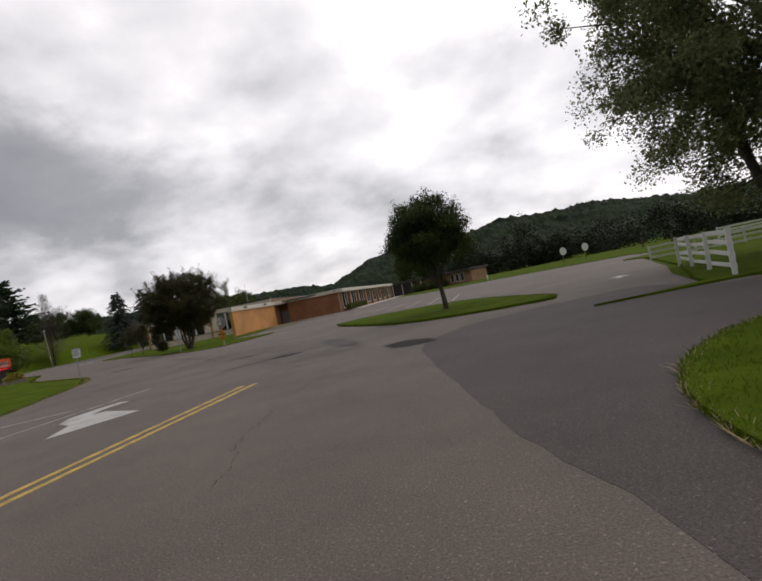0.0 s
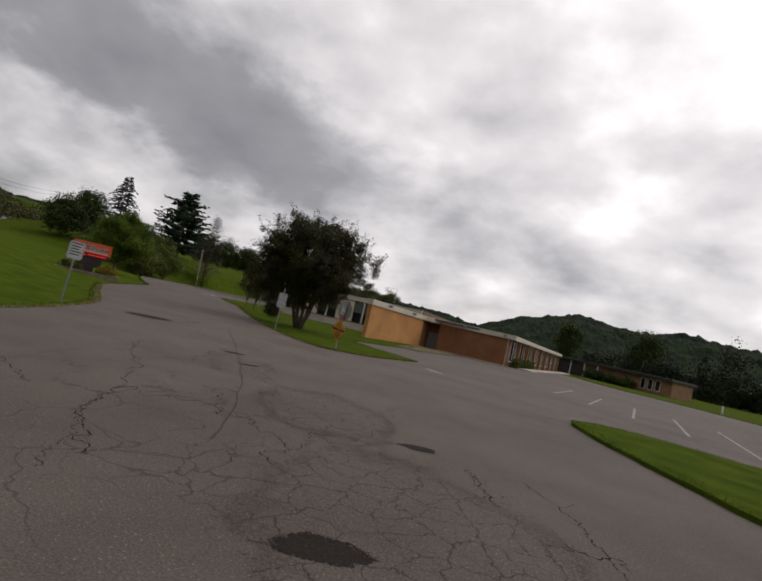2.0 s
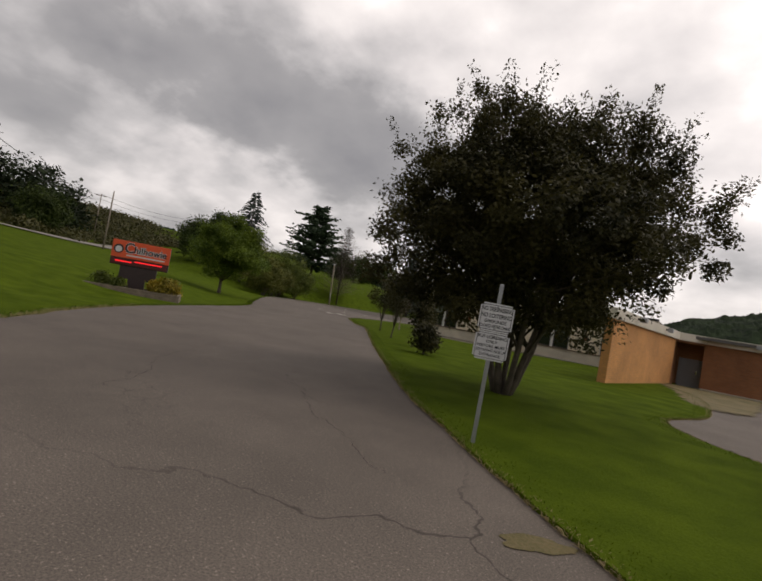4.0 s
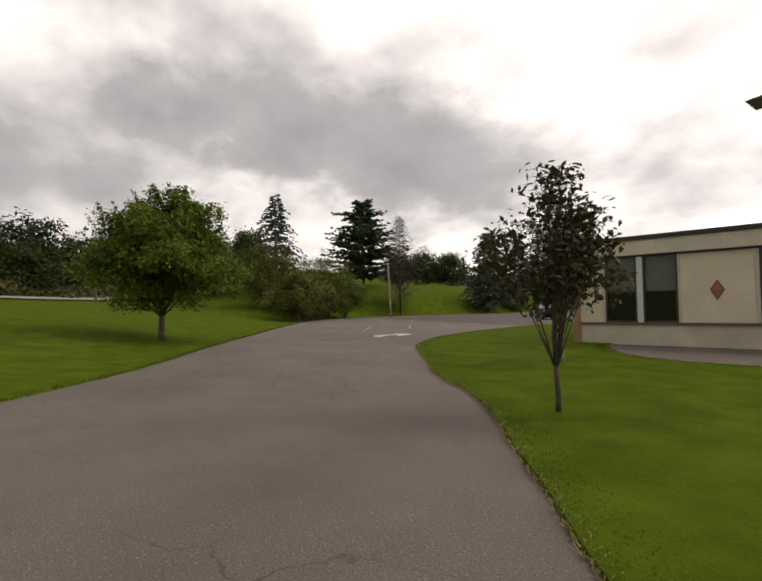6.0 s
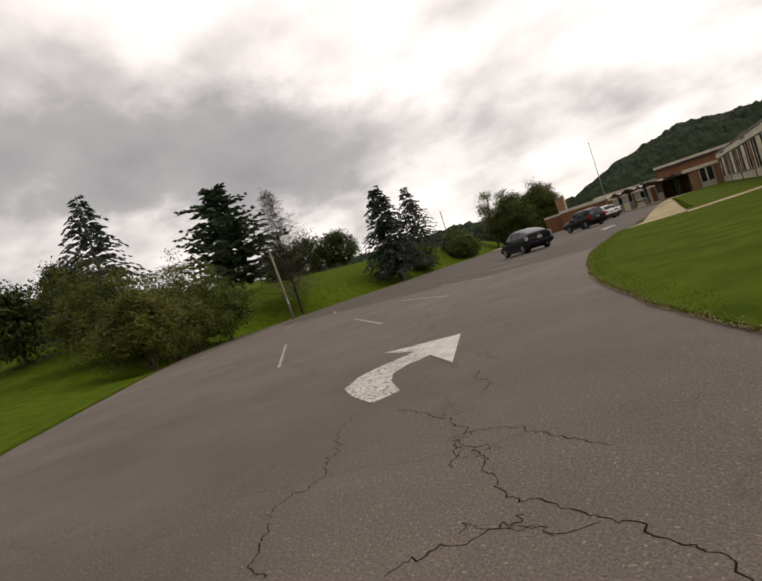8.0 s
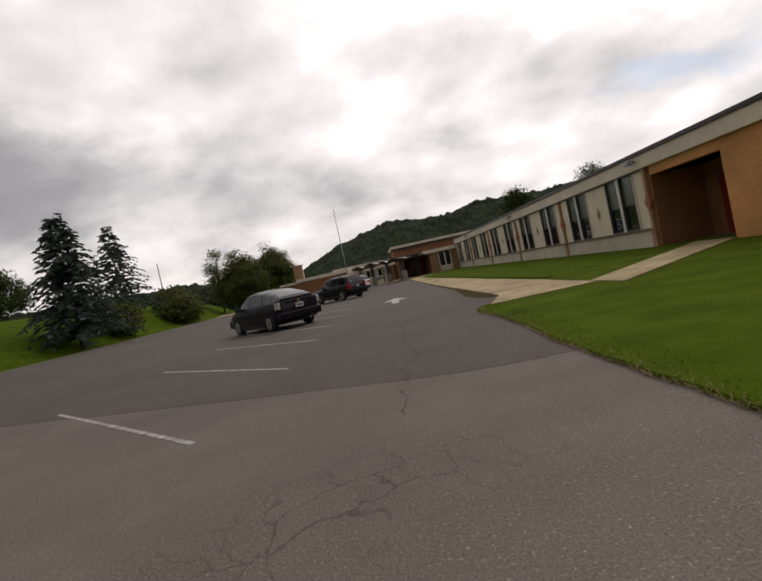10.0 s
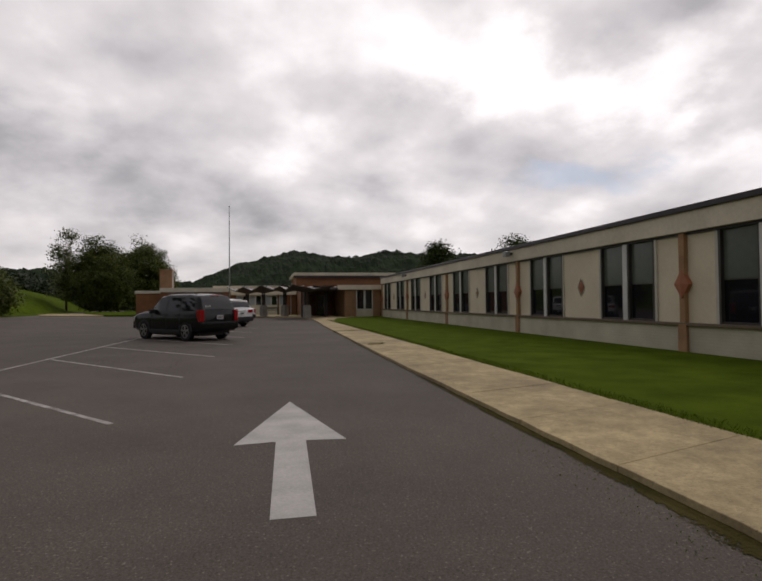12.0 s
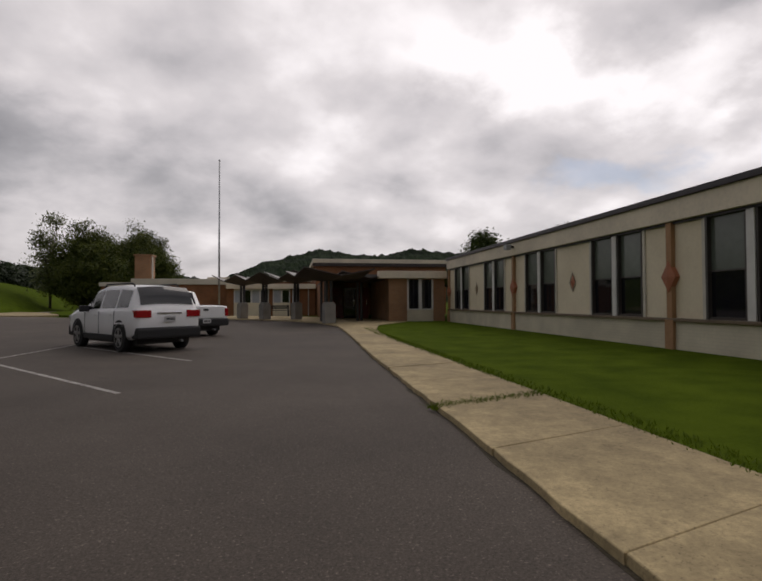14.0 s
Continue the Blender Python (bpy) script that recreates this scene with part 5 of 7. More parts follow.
def conifer(name, x, y, z, top, radius, seed, leaf, label, whorls=26, arms=8, dense=9, low=0.08, droop=0.25, size=0.55, power=0.8, bare=False, ragged=0.2, group="conifers on the bank"):
    """A straight trunk with whorls of drooping needle sprays."""
    rng = np.random.default_rng(seed)
    root = thing(name, pose(x, y, z), label, "tree", group)
    part("trunk", tube([(0, 0, -0.3), (0, 0, top * 0.5), (0, 0, top)], [(0.011 if bare else 0.02) * top, (0.006 if bare else 0.011) * top, 0.02], 8), BARK, root)
    out = []
    for k in range(whorls):
        u = low + (1 - low) * ((k + 0.6 * rng.random()) / whorls)
        reach = radius * (1 - u) ** power * (1 + 0.6 * ragged * rng.normal()) + 0.12
        for a in np.arange(arms) * math.tau / arms + rng.random() * 3:
            a += rng.normal(0, 0.25)
            r1 = max(0.15, reach * (1 + ragged * rng.normal()))
            at_z = u * top + rng.normal(0, 0.34) * top * (1 - low) / whorls
            sd = np.array([-math.sin(a), math.cos(a), 0])
            steps = max(2, int(dense * r1 / radius) + 2)
            for n in range(1, steps + 1):
                v = n / steps
                p = np.array([math.cos(a) * r1 * v, math.sin(a) * r1 * v, at_z + r1 * (0.16 * v - droop * v * v) + rng.normal(0, 0.12)])
                d = np.array([math.cos(a), math.sin(a), 0.16 - 2 * droop * v])
                for turn in (-1, 0, 1):
                    way = d * (1.0 if turn == 0 else 0.55) + sd * turn * 0.8 + rng.normal(0, 0.16, 3) + np.array([0, 0, -0.18])
                    long = size * (0.7 + 0.6 * rng.random()) * (1.15 - 0.4 * v)
                    if bare:
                        out.append([p, p + sd * 0.08, p + way * long + sd * 0.035, p + way * long])
                        continue
                    across = np.array([0, 0, 1.0]) * 0.75 + sd * rng.normal(0, 0.6)
                    wide = long * 0.26
                    out.append([p - way * long * 0.15, p + way * long * 0.4 + across * wide, p + way * long, p + way * long * 0.4 - across * wide])
    part("crown", quads("crown", np.array(out), leaf), leaf, root)
    return root


def ground_at(x, y):
    return float(land(x, y))


broadleaf("island_tree", 0.9, 20.4, 0.05, 4.4, 1.85, 1.58, 3, LEAF_DARK, label="round dark green tree on the grass island", clumps=400, per=210, size=0.075, spread=0.17, trunk=0.1, fork=1.3, sprigs=40, shape=0.1, lumps=0.55, lean=(-0.3, 0))
broadleaf("plum_tree", -18.0, 37.4, 0.05, 5.85, 1.2, 2.95, 4, LEAF_BRONZE, label="wide dark bronze-green tree with many stems", clumps=950, per=195, size=0.076, spread=0.15, trunk=0.1, stems=11, fork=0.8, sprigs=150, shape=0.0, lumps=0.34)
broadleaf("lawn_tree", -50.0, 53.95, ground_at(-50.0, 53.95), 5.95, 1.65, 2.7, 5, LEAF_GREEN, label="round bright green tree with a short forked trunk", clumps=560, per=170, size=0.15, spread=0.27, trunk=0.13, stems=1, fork=0.95, sprigs=90, shape=0.12, lumps=0.6, lean=(0.1, 0.1))
broadleaf("front_tree", -32.9, 56.0, 0.05, 3.65, 1.2, 0.85, 6, LEAF_PURPLE, BARK_PALE, label="slim purple-bronze tree with a pale trunk", clumps=180, per=90, size=0.047, spread=0.11, trunk=0.05, sprigs=150, shape=-0.45, lumps=0.6)
broadleaf("fence_tree", 11.9, 16.2, 0.0, 15.5, 1.2, 5.7, 7, LEAF_PALE, label="tall silvery-green maple beside a white fence", clumps=1000, per=190, size=0.125, spread=0.3, trunk=0.28, stems=3, fork=2.0, sprigs=40, lumps=0.55, shape=-0.1)
for x, y, top, low, r, s in ((-27.1, 46.7, 2.9, 1.0, 0.75, 11), (-30.6, 50.6, 3.0, 1.1, 0.8, 12), (-22.7, 42.1, 1.0, 0.12, 0.42, 13), (-24.4, 44.6, 1.9, 0.7, 0.5, 14)):
    broadleaf("young_tree", x, y, 0.05, top, low, r, s, LEAF_BRONZE, label="small dark bronze young tree on the lawn", group="young trees on the lawn", clumps=50, per=70, size=0.09, spread=0.14, trunk=0.035)
# bushes and trees on the bank
for x, y, top, r, s in ((-82.1, 81.3, 8.0, 4.6, 21), (-78.1, 86.4, 8.3, 4.4, 22), (-75.6, 82.6, 6.0, 3.2, 23), (-79.6, 91.8, 6.0, 3.3, 24), (-72.0, 78.0, 5.0, 2.7, 28)):
    broadleaf("bank_shrub", x, y, ground_at(x, y), top, 0.75, r, s, LEAF_BRUSHY if s in (22, 24) else LEAF_TURNING, label="spreading olive-green shrub on the bank", group="shrubs on the bank", clumps=210, per=95, size=0.2, spread=0.36, trunk=0.13, stems=4, shape=0.25, lumps=0.65)
for x, y, top, r, s in ((-97, 82, 7.8, 3.5, 26), (-112, 62, 7.5, 4.0, 27), (-104, 92, 9, 4, 29)):
    broadleaf("bank_tree", x, y, ground_at(x, y), top, 0.8, r, s, LEAF_DARK, label="dark green tree on the bank", group="trees on the bank", clumps=130, per=70, size=0.42, spread=0.65, trunk=0.18)
for x, y, top, r, s in ((-112, 150, 9.6, 5.5, 41), (-108, 157, 9, 5, 42), (-118, 146, 9, 5, 43), (-78, 156, 4.5, 2.8, 44), (-81, 161, 4.2, 3, 45), (-80, 139, 3.6, 2.4, 46)):
    broadleaf("bank_tree", x, y, ground_at(x, y), top, 0.5, r, s, LEAF_DARK if s < 44 else LEAF_OLIVE, label="low spreading green tree on the bank", group="trees on the bank", clumps=170, per=80, size=0.4, spread=0.7, trunk=0.16)
for x, y, top, r, s in ((-76, 192, 13.5, 5.5, 51), (-69, 195, 13.5, 6, 52), (-73, 188, 10, 5, 53)):
    broadleaf("far_tree", x, y, ground_at(x, y), top, 0.8, r, s, LEAF_OLIVE, label="dense green tree behind the parking lot", group="trees behind the lot", clumps=300, per=190, size=0.34, spread=0.7, trunk=0.2)
broadleaf("far_tree", -82, 192.5, ground_at(-82, 192.5), 15.5, 3, 3.4, 54, LEAF_PALE, label="tall thin pale green tree behind the lot", group="trees behind the lot", clumps=70, per=60, size=0.4, spread=0.6, trunk=0.2)
broadleaf("far_tree", 22, 215, 0, 19, 3, 7, 55, LEAF_DARK, label="dark green tree above the roofline", group="trees behind the school", clumps=130, per=60, size=0.7, spread=1.0, trunk=0.3)
broadleaf("far_tree", -4, 205, 0, 16.5, 3, 5, 56, LEAF_DARK, label="dark green tree above the roofline", group="trees behind the school", clumps=110, per=60, size=0.6, spread=0.9, trunk=0.3)
for kind, x, y, tip, wide, seed, leaf, label, more in (
        ("spruce", -89.6, 87.5, 18.4, 6.6, 61, NEEDLE_BLUE, "sparse blue-green spruce on the bank", dict(whorls=19, arms=9, dense=9, size=0.62, droop=0.32, power=0.95, ragged=0.1)),
        ("pine", -97.2, 113, 22.3, 7.2, 62, NEEDLE, "dense dark green pine on the bank", dict(whorls=20, arms=9, dense=9, size=1.15, droop=0.02, power=0.6, ragged=0.3)),
        ("bare_larch", -83.2, 107.6, 16.4, 5.2, 63, TWIG, "thin bare grey-brown larch on the bank", dict(whorls=50, arms=12, dense=12, low=0.13, size=0.6, bare=True, droop=-0.1, power=0.75)),
        ("spruce", -79.3, 128.7, 15.6, 5.6, 64, NEEDLE_BLUE, "dense blue-green spruce at the lot edge", dict(whorls=24, arms=11, dense=10, size=0.7, droop=0.28, power=0.72, ragged=0.12)),
        ("spruce", -84, 149.5, 17.6, 6.0, 65, NEEDLE_BLUE, "sparse blue-green spruce at the lot edge", dict(whorls=18, arms=9, dense=9, size=0.66, droop=0.3, power=0.9, ragged=0.1))):
    conifer(kind, x, y, ground_at(x, y), tip - ground_at(x, y), wide, seed, leaf, label, **more)


def woods(name, spots, seed, label, size=1.0, per=620, leaf=None):
    """Far woodland: one mass of leaf clumps with an uneven top."""
    rng = np.random.default_rng(seed)
    out = []
    for x, y, z, h, r in spots:
        centres = crown_centres(rng, 46, r, 0.3, h, 0.2, 0.35, x) + np.array([x, y, z])
        out.append(leaf_quads(rng, centres, r * 0.2, per // 46, size, 0.2))
    q = np.concatenate(out)
    return tagged(new(name, quads(name, q, leaf or WOODS_LEAF)), label, "woods", kind="stuff")


wrng = random.Random(77)
spots = []
for k in range(95):
    u = k / 94
    x, y = 6 + 190 * u + wrng.gauss(0, 5), 215 - 120 * u + wrng.gauss(0, 8)
    spots.append((x, y, -1.5, wrng.uniform(9, 14), wrng.uniform(4, 6.5)))
for k in range(60):
    u = k / 59
    spots.append((70 + 150 * u + wrng.gauss(0, 6), 120 - 150 * u + wrng.gauss(0, 10), -1.5, wrng.uniform(8, 13), wrng.uniform(4, 6)))
spots.append((40, 185, -1, 21, 5))
woods("east_woods", spots, 5, "dark dense woods beyond the playing field", 0.72, 1700)
spots = []
for k in range(80):
    u = k / 79
    x, y = -150 + 28 * u + wrng.gauss(0, 5), -20 + 125 * u + wrng.gauss(0, 6)
    if y < 76:
        spots.append((x, y, ground_at(x, y) - 1, wrng.uniform(8, 13) + (7 if y < 58 else 1), wrng.uniform(3, 5)))
for k in range(26):
    u = k / 25
    x, y = -112 + 36 * u + wrng.gauss(0, 2), 232 - 12 * u + wrng.gauss(0, 6)
    spots.append((x, y, ground_at(x, y) - 1, wrng.uniform(4, 7), wrng.uniform(3, 5)))
woods("bank_woods", spots, 6, "scrubby green trees along the top of the bank", 0.9, 640)

brush = []
for k in range(760):
    u = wrng.random()
    x, y = -94 - 62 * wrng.random() ** 0.8 - 16 * u, 4 + 104 * u + wrng.gauss(0, 3)
    if float(edge_distance(np.array(x), np.array(y))) > 34 and not (float(land(x, y)) < 3.2):
        brush.append((x, y, ground_at(x, y) - 0.6, wrng.uniform(0.9, 2.0), wrng.uniform(2.0, 3.6)))
woods("hill_brush", brush, 9, "dense olive-green brush covering the hillside", 0.6, 190, BRUSH)

# ---- the school ----
BAY = 8.35


def facade(parent, length, first, base=0.0, low=0.0, high=None):
    """One panelled front: local x runs along it, local y points outwards. first: where the first pilaster stands."""
    high = length if high is None else high
    part("base_wall", box(low, high, -0.3, 0.05, -0.4, 0.66), PAINTED_BRICK, parent, "cream painted brick base wall")
    part("sill", box(low, high, -0.02, 0.11, 0.66, 0.735, 0.012), SILL, parent, "brown sill band")
    part("backing_wall", box(low, high, -0.3, -0.12, 0.66, 3.4), PANEL, parent)
    part("header", box(low, high, -0.12, 0.05, 2.86, 2.92), EDGE_METAL, parent, "dark header strip")
    part("fascia", box(low, high, -0.12, 0.14, 2.92, 3.4, 0.01), FASCIA, parent, "cream metal fascia")
    part("roof_edge", box(low, high, -0.3, 0.2, 3.4, 3.54, 0.015), EDGE_METAL, parent, "dark metal roof edge")

    def panel(a, b, proud=0.0):
        a, b = max(a, low), min(b, high)
        if b - a > 0.08:
            part("panel", box(a, b, -0.12, -0.005 + proud, 0.735, 2.86, 0.006), PANEL, parent)

    def mullion(a, b):
        if a > low and b < high:
            part("mullion", box(a, b, -0.12, 0.06, 0.735, 2.86, 0.008), FENCE_WHITE, parent, "white mullion between two windows")

    def window(a, b):
        if a < low or b > high:
            return
        w = part("window", joined(box(a - 0.03, a + 0.03, -0.12, 0.035, 0.735, 2.86), box(b - 0.03, b + 0.03, -0.12, 0.035, 0.735, 2.86), box(a + 0.03, b - 0.03, -0.12, 0.01, 0.735, 0.79), box(a + 0.03, b - 0.03, -0.1, -0.04, 1.72, 1.755)), WINDOW_DARK, parent)
        part("blind_pane", box(a + 0.03, b - 0.03, -0.1, -0.06, 1.755, 2.86), SHADE, w, "upper pane with a drawn grey-green blind")
        part("pane", box(a + 0.03, b - 0.03, -0.1, -0.06, 0.79, 1.72), PANE, w, "dark lower pane")

    def diamond(x, z, size, mat, proud, hollow=False):
        if not low < x < high:
            return
        out = [(x - size * 0.62, z), (x, z - size), (x + size * 0.62, z), (x, z + size)]
        bm = bmesh.new()
        front = [bm.verts.new((u, proud, v)) for u, v in out]
        back = [bm.verts.new((u, -0.05, v)) for u, v in out]
        mid = bm.verts.new((x, proud + 0.03, z))
        for k in range(4):
            bm.faces.new((front[k], front[(k + 1) % 4], mid))
            bm.faces.new((front[k], back[k], back[(k + 1) % 4], front[(k + 1) % 4]))
        bmesh.ops.recalc_face_normals(bm, faces=bm.faces)
        d = part("diamond", bm, mat, parent, "rust-orange diamond ornament" if mat == DIAMOND else "tan diamond ornament")
        if hollow:
            bm2 = bmesh.new()
            for s0, s1 in ((1.0, 1.28),):
                ring = []
                for s in (s0, s1):
                    ring.append([bm2.verts.new((x + (u - x) * s, proud + 0.012, z + (v - z) * s)) for u, v in out])
                for k in range(4):
                    bm2.faces.new((ring[0][k], ring[0][(k + 1) % 4], ring[1][(k + 1) % 4], ring[1][k]))
            part("diamond_rim", bm2, SILL, d)

    p = first
    while p < high + 0.2:
        if low - 0.1 <= p:
            q = min(max(p, low), high)
            part("pilaster", joined(box(q - 0.085, q + 0.085, -0.1, 0.1, -0.35, 2.9, 0.012), box(q - 0.13, q + 0.13, -0.1, 0.125, -0.35, 0.7, 0.012)), PILASTER, parent, "tan wooden pilaster")
            diamond(q, 1.67, 0.36, DIAMOND, 0.115)
        for a in (0.88, 3.15, 5.14, 7.38):
            if p + a > low and p + a + 0.09 < high:
                part("jamb", box(p + a, p + a + 0.09, -0.12, 0.03, 0.735, 2.86, 0.006), FRAME, parent, "cream window jamb")
        panel(p + 0.085, p + 0.88)
        window(p + 1.0, p + 1.94)
        mullion(p + 1.97, p + 2.15)
        window(p + 2.18, p + 3.12)
        panel(p + 3.24, p + 5.14)
        diamond(p + 4.175, 1.72, 0.24, DIAMOND_TAN if int(p / BAY) % 2 else DIAMOND, 0.004, True)
        window(p + 5.23, p + 6.17)
        mullion(p + 6.2, p + 6.38)
        window(p + 6.41, p + 7.35)
        panel(p + 7.47, p + BAY - 0.085)
        p += BAY


school = thing("school_building", Matrix(), "long single-storey school with cream panels and tan pilasters", "building")
west = part("west_front", box(0, 0.05, -0.3, -0.25, 0.2, 0.4), PANEL, school)
west.matrix_basis = pose(-35.05, 62.2, 0, 0, 0, 90)
facade(west, 68.8, 105.8 - 62.2 - 6 * BAY, low=26.85, high=68.8)
part("end_wall", joined(box(0.17, 23.0, -0.3, 0.0, -0.4, 2.92), box(23.0, 26.65, -0.3, 0.0, 2.6, 2.92)), ORANGE_BRICK, west, "blank orange brick end wall")
part("fascia", box(-0.2, 26.85, -0.3, 0.14, 2.924, 3.4, 0.01), FASCIA, west)
part("roof_edge", box(-0.2, 26.85, -0.3, 0.2, 3.402, 3.54, 0.015), EDGE_METAL, west)
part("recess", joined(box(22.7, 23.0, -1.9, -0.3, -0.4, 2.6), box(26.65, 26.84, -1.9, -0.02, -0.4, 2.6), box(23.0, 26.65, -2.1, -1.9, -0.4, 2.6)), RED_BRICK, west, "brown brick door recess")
door = part("door", joined(box(23.8, 24.8, -1.9, -1.84, 0.05, 2.15, 0.01), box(24.85, 25.85, -1.9, -1.84, 0.05, 2.15, 0.01)), RED_DOOR, west, "dark red double door")
part("handle", box(24.7, 24.76, -1.84, -1.78, 0.95, 1.2, 0.01), GALVANISED, door)
south = part("south_front", box(0, 0.05, -0.3, -0.25, 0.2, 0.4), PANEL, school)
south.matrix_basis = pose(-18.5, 62.2, 0, 0, 0, 180)
facade(south, 16.55, 16.55 - 2 * BAY, low=0.0, high=16.6)
part("roof", slab([(-34.9, 62.35), (-18.6, 62.35), (-18.6, 131), (-34.9, 131)], 3.3, 3.46), ROOFING, school)
part("rear_wall", joined(box(-18.6, -18.4, 62.4, 131, -0.4, 3.3), box(-34.9, -18.6, 130.8, 131, -0.4, 3.3)), BUFF_BRICK, school)


def floodlight(x, y, z, turn):
    root = thing("floodlight", pose(x, y, z, 0, 0, turn), "grey box floodlight fixed under the roof edge", "wall lamp", "floodlights on the fascia")
    part("housing", box(-0.13, 0.13, 0.0, 0.22, -0.1, 0.1, 0.025), GALVANISED, root)
    part("lens", box(-0.11, 0.11, 0.04, 0.19, -0.112, -0.1), LENS_CLEAR, root)
    part("bracket", box(-0.03, 0.03, -0.13, 0.0, -0.03, 0.05), POST_DARK, root)


for y in (89.4, 106.1, 122.3):
    floodlight(-35.32, y, 3.22, 90)

# the south-east wing: orange screen wall, door recess, brown brick end, long east front


def run_of(a, b, thick, z0, z1, proud=0.0):
    """A straight wall from a to b; proud moves its outer face out to the right of that way, thick goes to the left."""
    d = Vector((b[0] - a[0], b[1] - a[1])).normalized()
    n = Vector((-d.y, d.x))
    p = [Vector(a) - n * proud, Vector(b) - n * proud, Vector(b) + n * thick, Vector(a) + n * thick]
    return slab([(v.x, v.y) for v in p], z0, z1)


wing = thing("east_wing", Matrix(), "low school wing with orange and brown brick walls", "building")
WL, WR, WD, WB, WE, TOP = (-18.05, 47.3), (-17.1, 58.3), (-15.85, 59.7), (-9.65, 59.85), (-5.65, 99.5), 2.8
part("orange_wall", run_of(WL, WR, 0.3, -0.5, TOP - 0.4), ORANGE_BRICK, wing, "blank orange brick wall")
part("orange_fascia", run_of((WL[0] - 0.02, WL[1] - 0.12), (WR[0] + 0.06, WR[1] + 0.1), 0.4, TOP - 0.398, TOP, 0.1), WHITE_FASCIA, wing, "white metal fascia")
part("fold_fascia", run_of((WR[0] + 0.06, WR[1] + 0.1), (WD[0], WD[1] - 0.18), 0.4, TOP - 0.396, TOP - 0.002, 0.1), WHITE_FASCIA, wing)
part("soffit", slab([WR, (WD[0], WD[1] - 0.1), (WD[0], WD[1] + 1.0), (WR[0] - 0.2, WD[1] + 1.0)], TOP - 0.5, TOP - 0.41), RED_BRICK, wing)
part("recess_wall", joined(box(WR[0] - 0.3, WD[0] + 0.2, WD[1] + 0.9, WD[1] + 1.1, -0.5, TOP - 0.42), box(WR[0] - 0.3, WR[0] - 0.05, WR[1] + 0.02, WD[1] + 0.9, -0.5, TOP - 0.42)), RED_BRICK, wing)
wd = part("door", box(WR[0] + 0.08, WD[0] - 0.06, WD[1] + 0.82, WD[1] + 0.9, -0.05, 1.5, 0.01), GREY_DOOR, wing, "pale grey metal door")
part("handle", box(WD[0] - 0.3, WD[0] - 0.24, WD[1] + 0.76, WD[1] + 0.82, 0.7, 0.9, 0.01), CHROME, wd)
part("end_wall", run_of(WD, WB, 0.3, -0.5, TOP - 0.4), RED_BRICK, wing, "plain brown brick end wall")
part("end_fascia", run_of((WD[0] + 0.002, WD[1]), (WB[0] + 0.5, WB[1]), 0.4, TOP - 0.397, TOP + 0.002, 0.18), WHITE_FASCIA, wing, "white metal fascia")
part("corner_trim", box(WB[0] - 0.02, WB[0] + 0.03, WB[1] - 0.03, WB[1] + 0.03, -0.1, TOP - 0.4), CONCRETE_PALE, wing, "pale corner strip")
part("roof", slab([(WR[0] - 0.3, WR[1] + 0.5), (WB[0] + 0.3, WB[1] + 0.2), (WE[0] + 0.3, WE[1]), (-14.4, WE[1]), (-17.5, 80)], TOP - 0.2, TOP - 0.05), ROOFING, wing)
east = part("east_front", box(0.2, 39.8, -0.3, 0, -0.5, TOP - 0.4), RED_BRICK, wing, "brown brick front with tall windows")
east.matrix_basis = pose(WB[0], WB[1] + 0.1, 0, 0, 0, 84.25) @ Matrix.Diagonal((1, -1, 1, 1))
part("eave_fascia", box(0, 40, -0.3, 0.62, TOP - 0.396, TOP - 0.004, 0.02), WHITE_FASCIA, east, "white metal eave")
for k in range(8):
    u = 1.5 + 4.9 * k
    part("pier", box(u + 3.0, u + 3.35, 0.0, 0.35, -0.2, TOP - 0.4), PILASTER, east, "tan pier")
    win = part("window", joined(box(u, u + 0.1, 0, 0.06, 0.5, 2.38), box(u + 2.5, u + 2.6, 0, 0.06, 0.5, 2.38), box(u + 1.25, u + 1.35, 0, 0.06, 0.5, 2.38), box(u, u + 2.6, 0, 0.07, 0.42, 0.5)), FENCE_WHITE, east)
    part("pane", box(u + 0.1, u + 1.25, 0.0, 0.03, 0.5, 2.36), PANE, win)
    part("pane", box(u + 1.35, u + 2.5, 0.0, 0.03, 0.5, 2.36), SHADE, win)
tagged(part("east_walk", moved(box(0.8, 40, 1.1, 2.3, -0.2, 0.1, 0.02), east.matrix_basis.copy()), CONCRETE_PALE), "pale concrete walk along the wing", "pavement", kind="structure")
tagged(part("wing_footing", run_of((WD[0], WD[1] - 0.01), (WB[0] + 0.1, WB[1] - 0.01), -0.004, -0.2, 0.05, 0.22), CONCRETE_PALE), "pale concrete strip at the wall foot", "pavement", kind="structure")
for k in range(6):
    p = east.matrix_basis @ Vector((0.9 + 1.9 * k, 0.75, 0))
    broadleaf("foundation_shrub", p.x, p.y, 0, 0.8, 0.1, 0.42, 200 + k, LEAF_OLIVE, label="low green shrub under the eave", group="shrubs under the eave", clumps=26, per=40, size=0.12, spread=0.14, trunk=0.03)
for x, y, turn in ((-17.58, 49.9, -94), (-17.16, 55.0, -94), (-13.55, 59.55, 180), (-9.95, 59.62, 180)):
    floodlight(x, y, TOP - 0.16, turn)

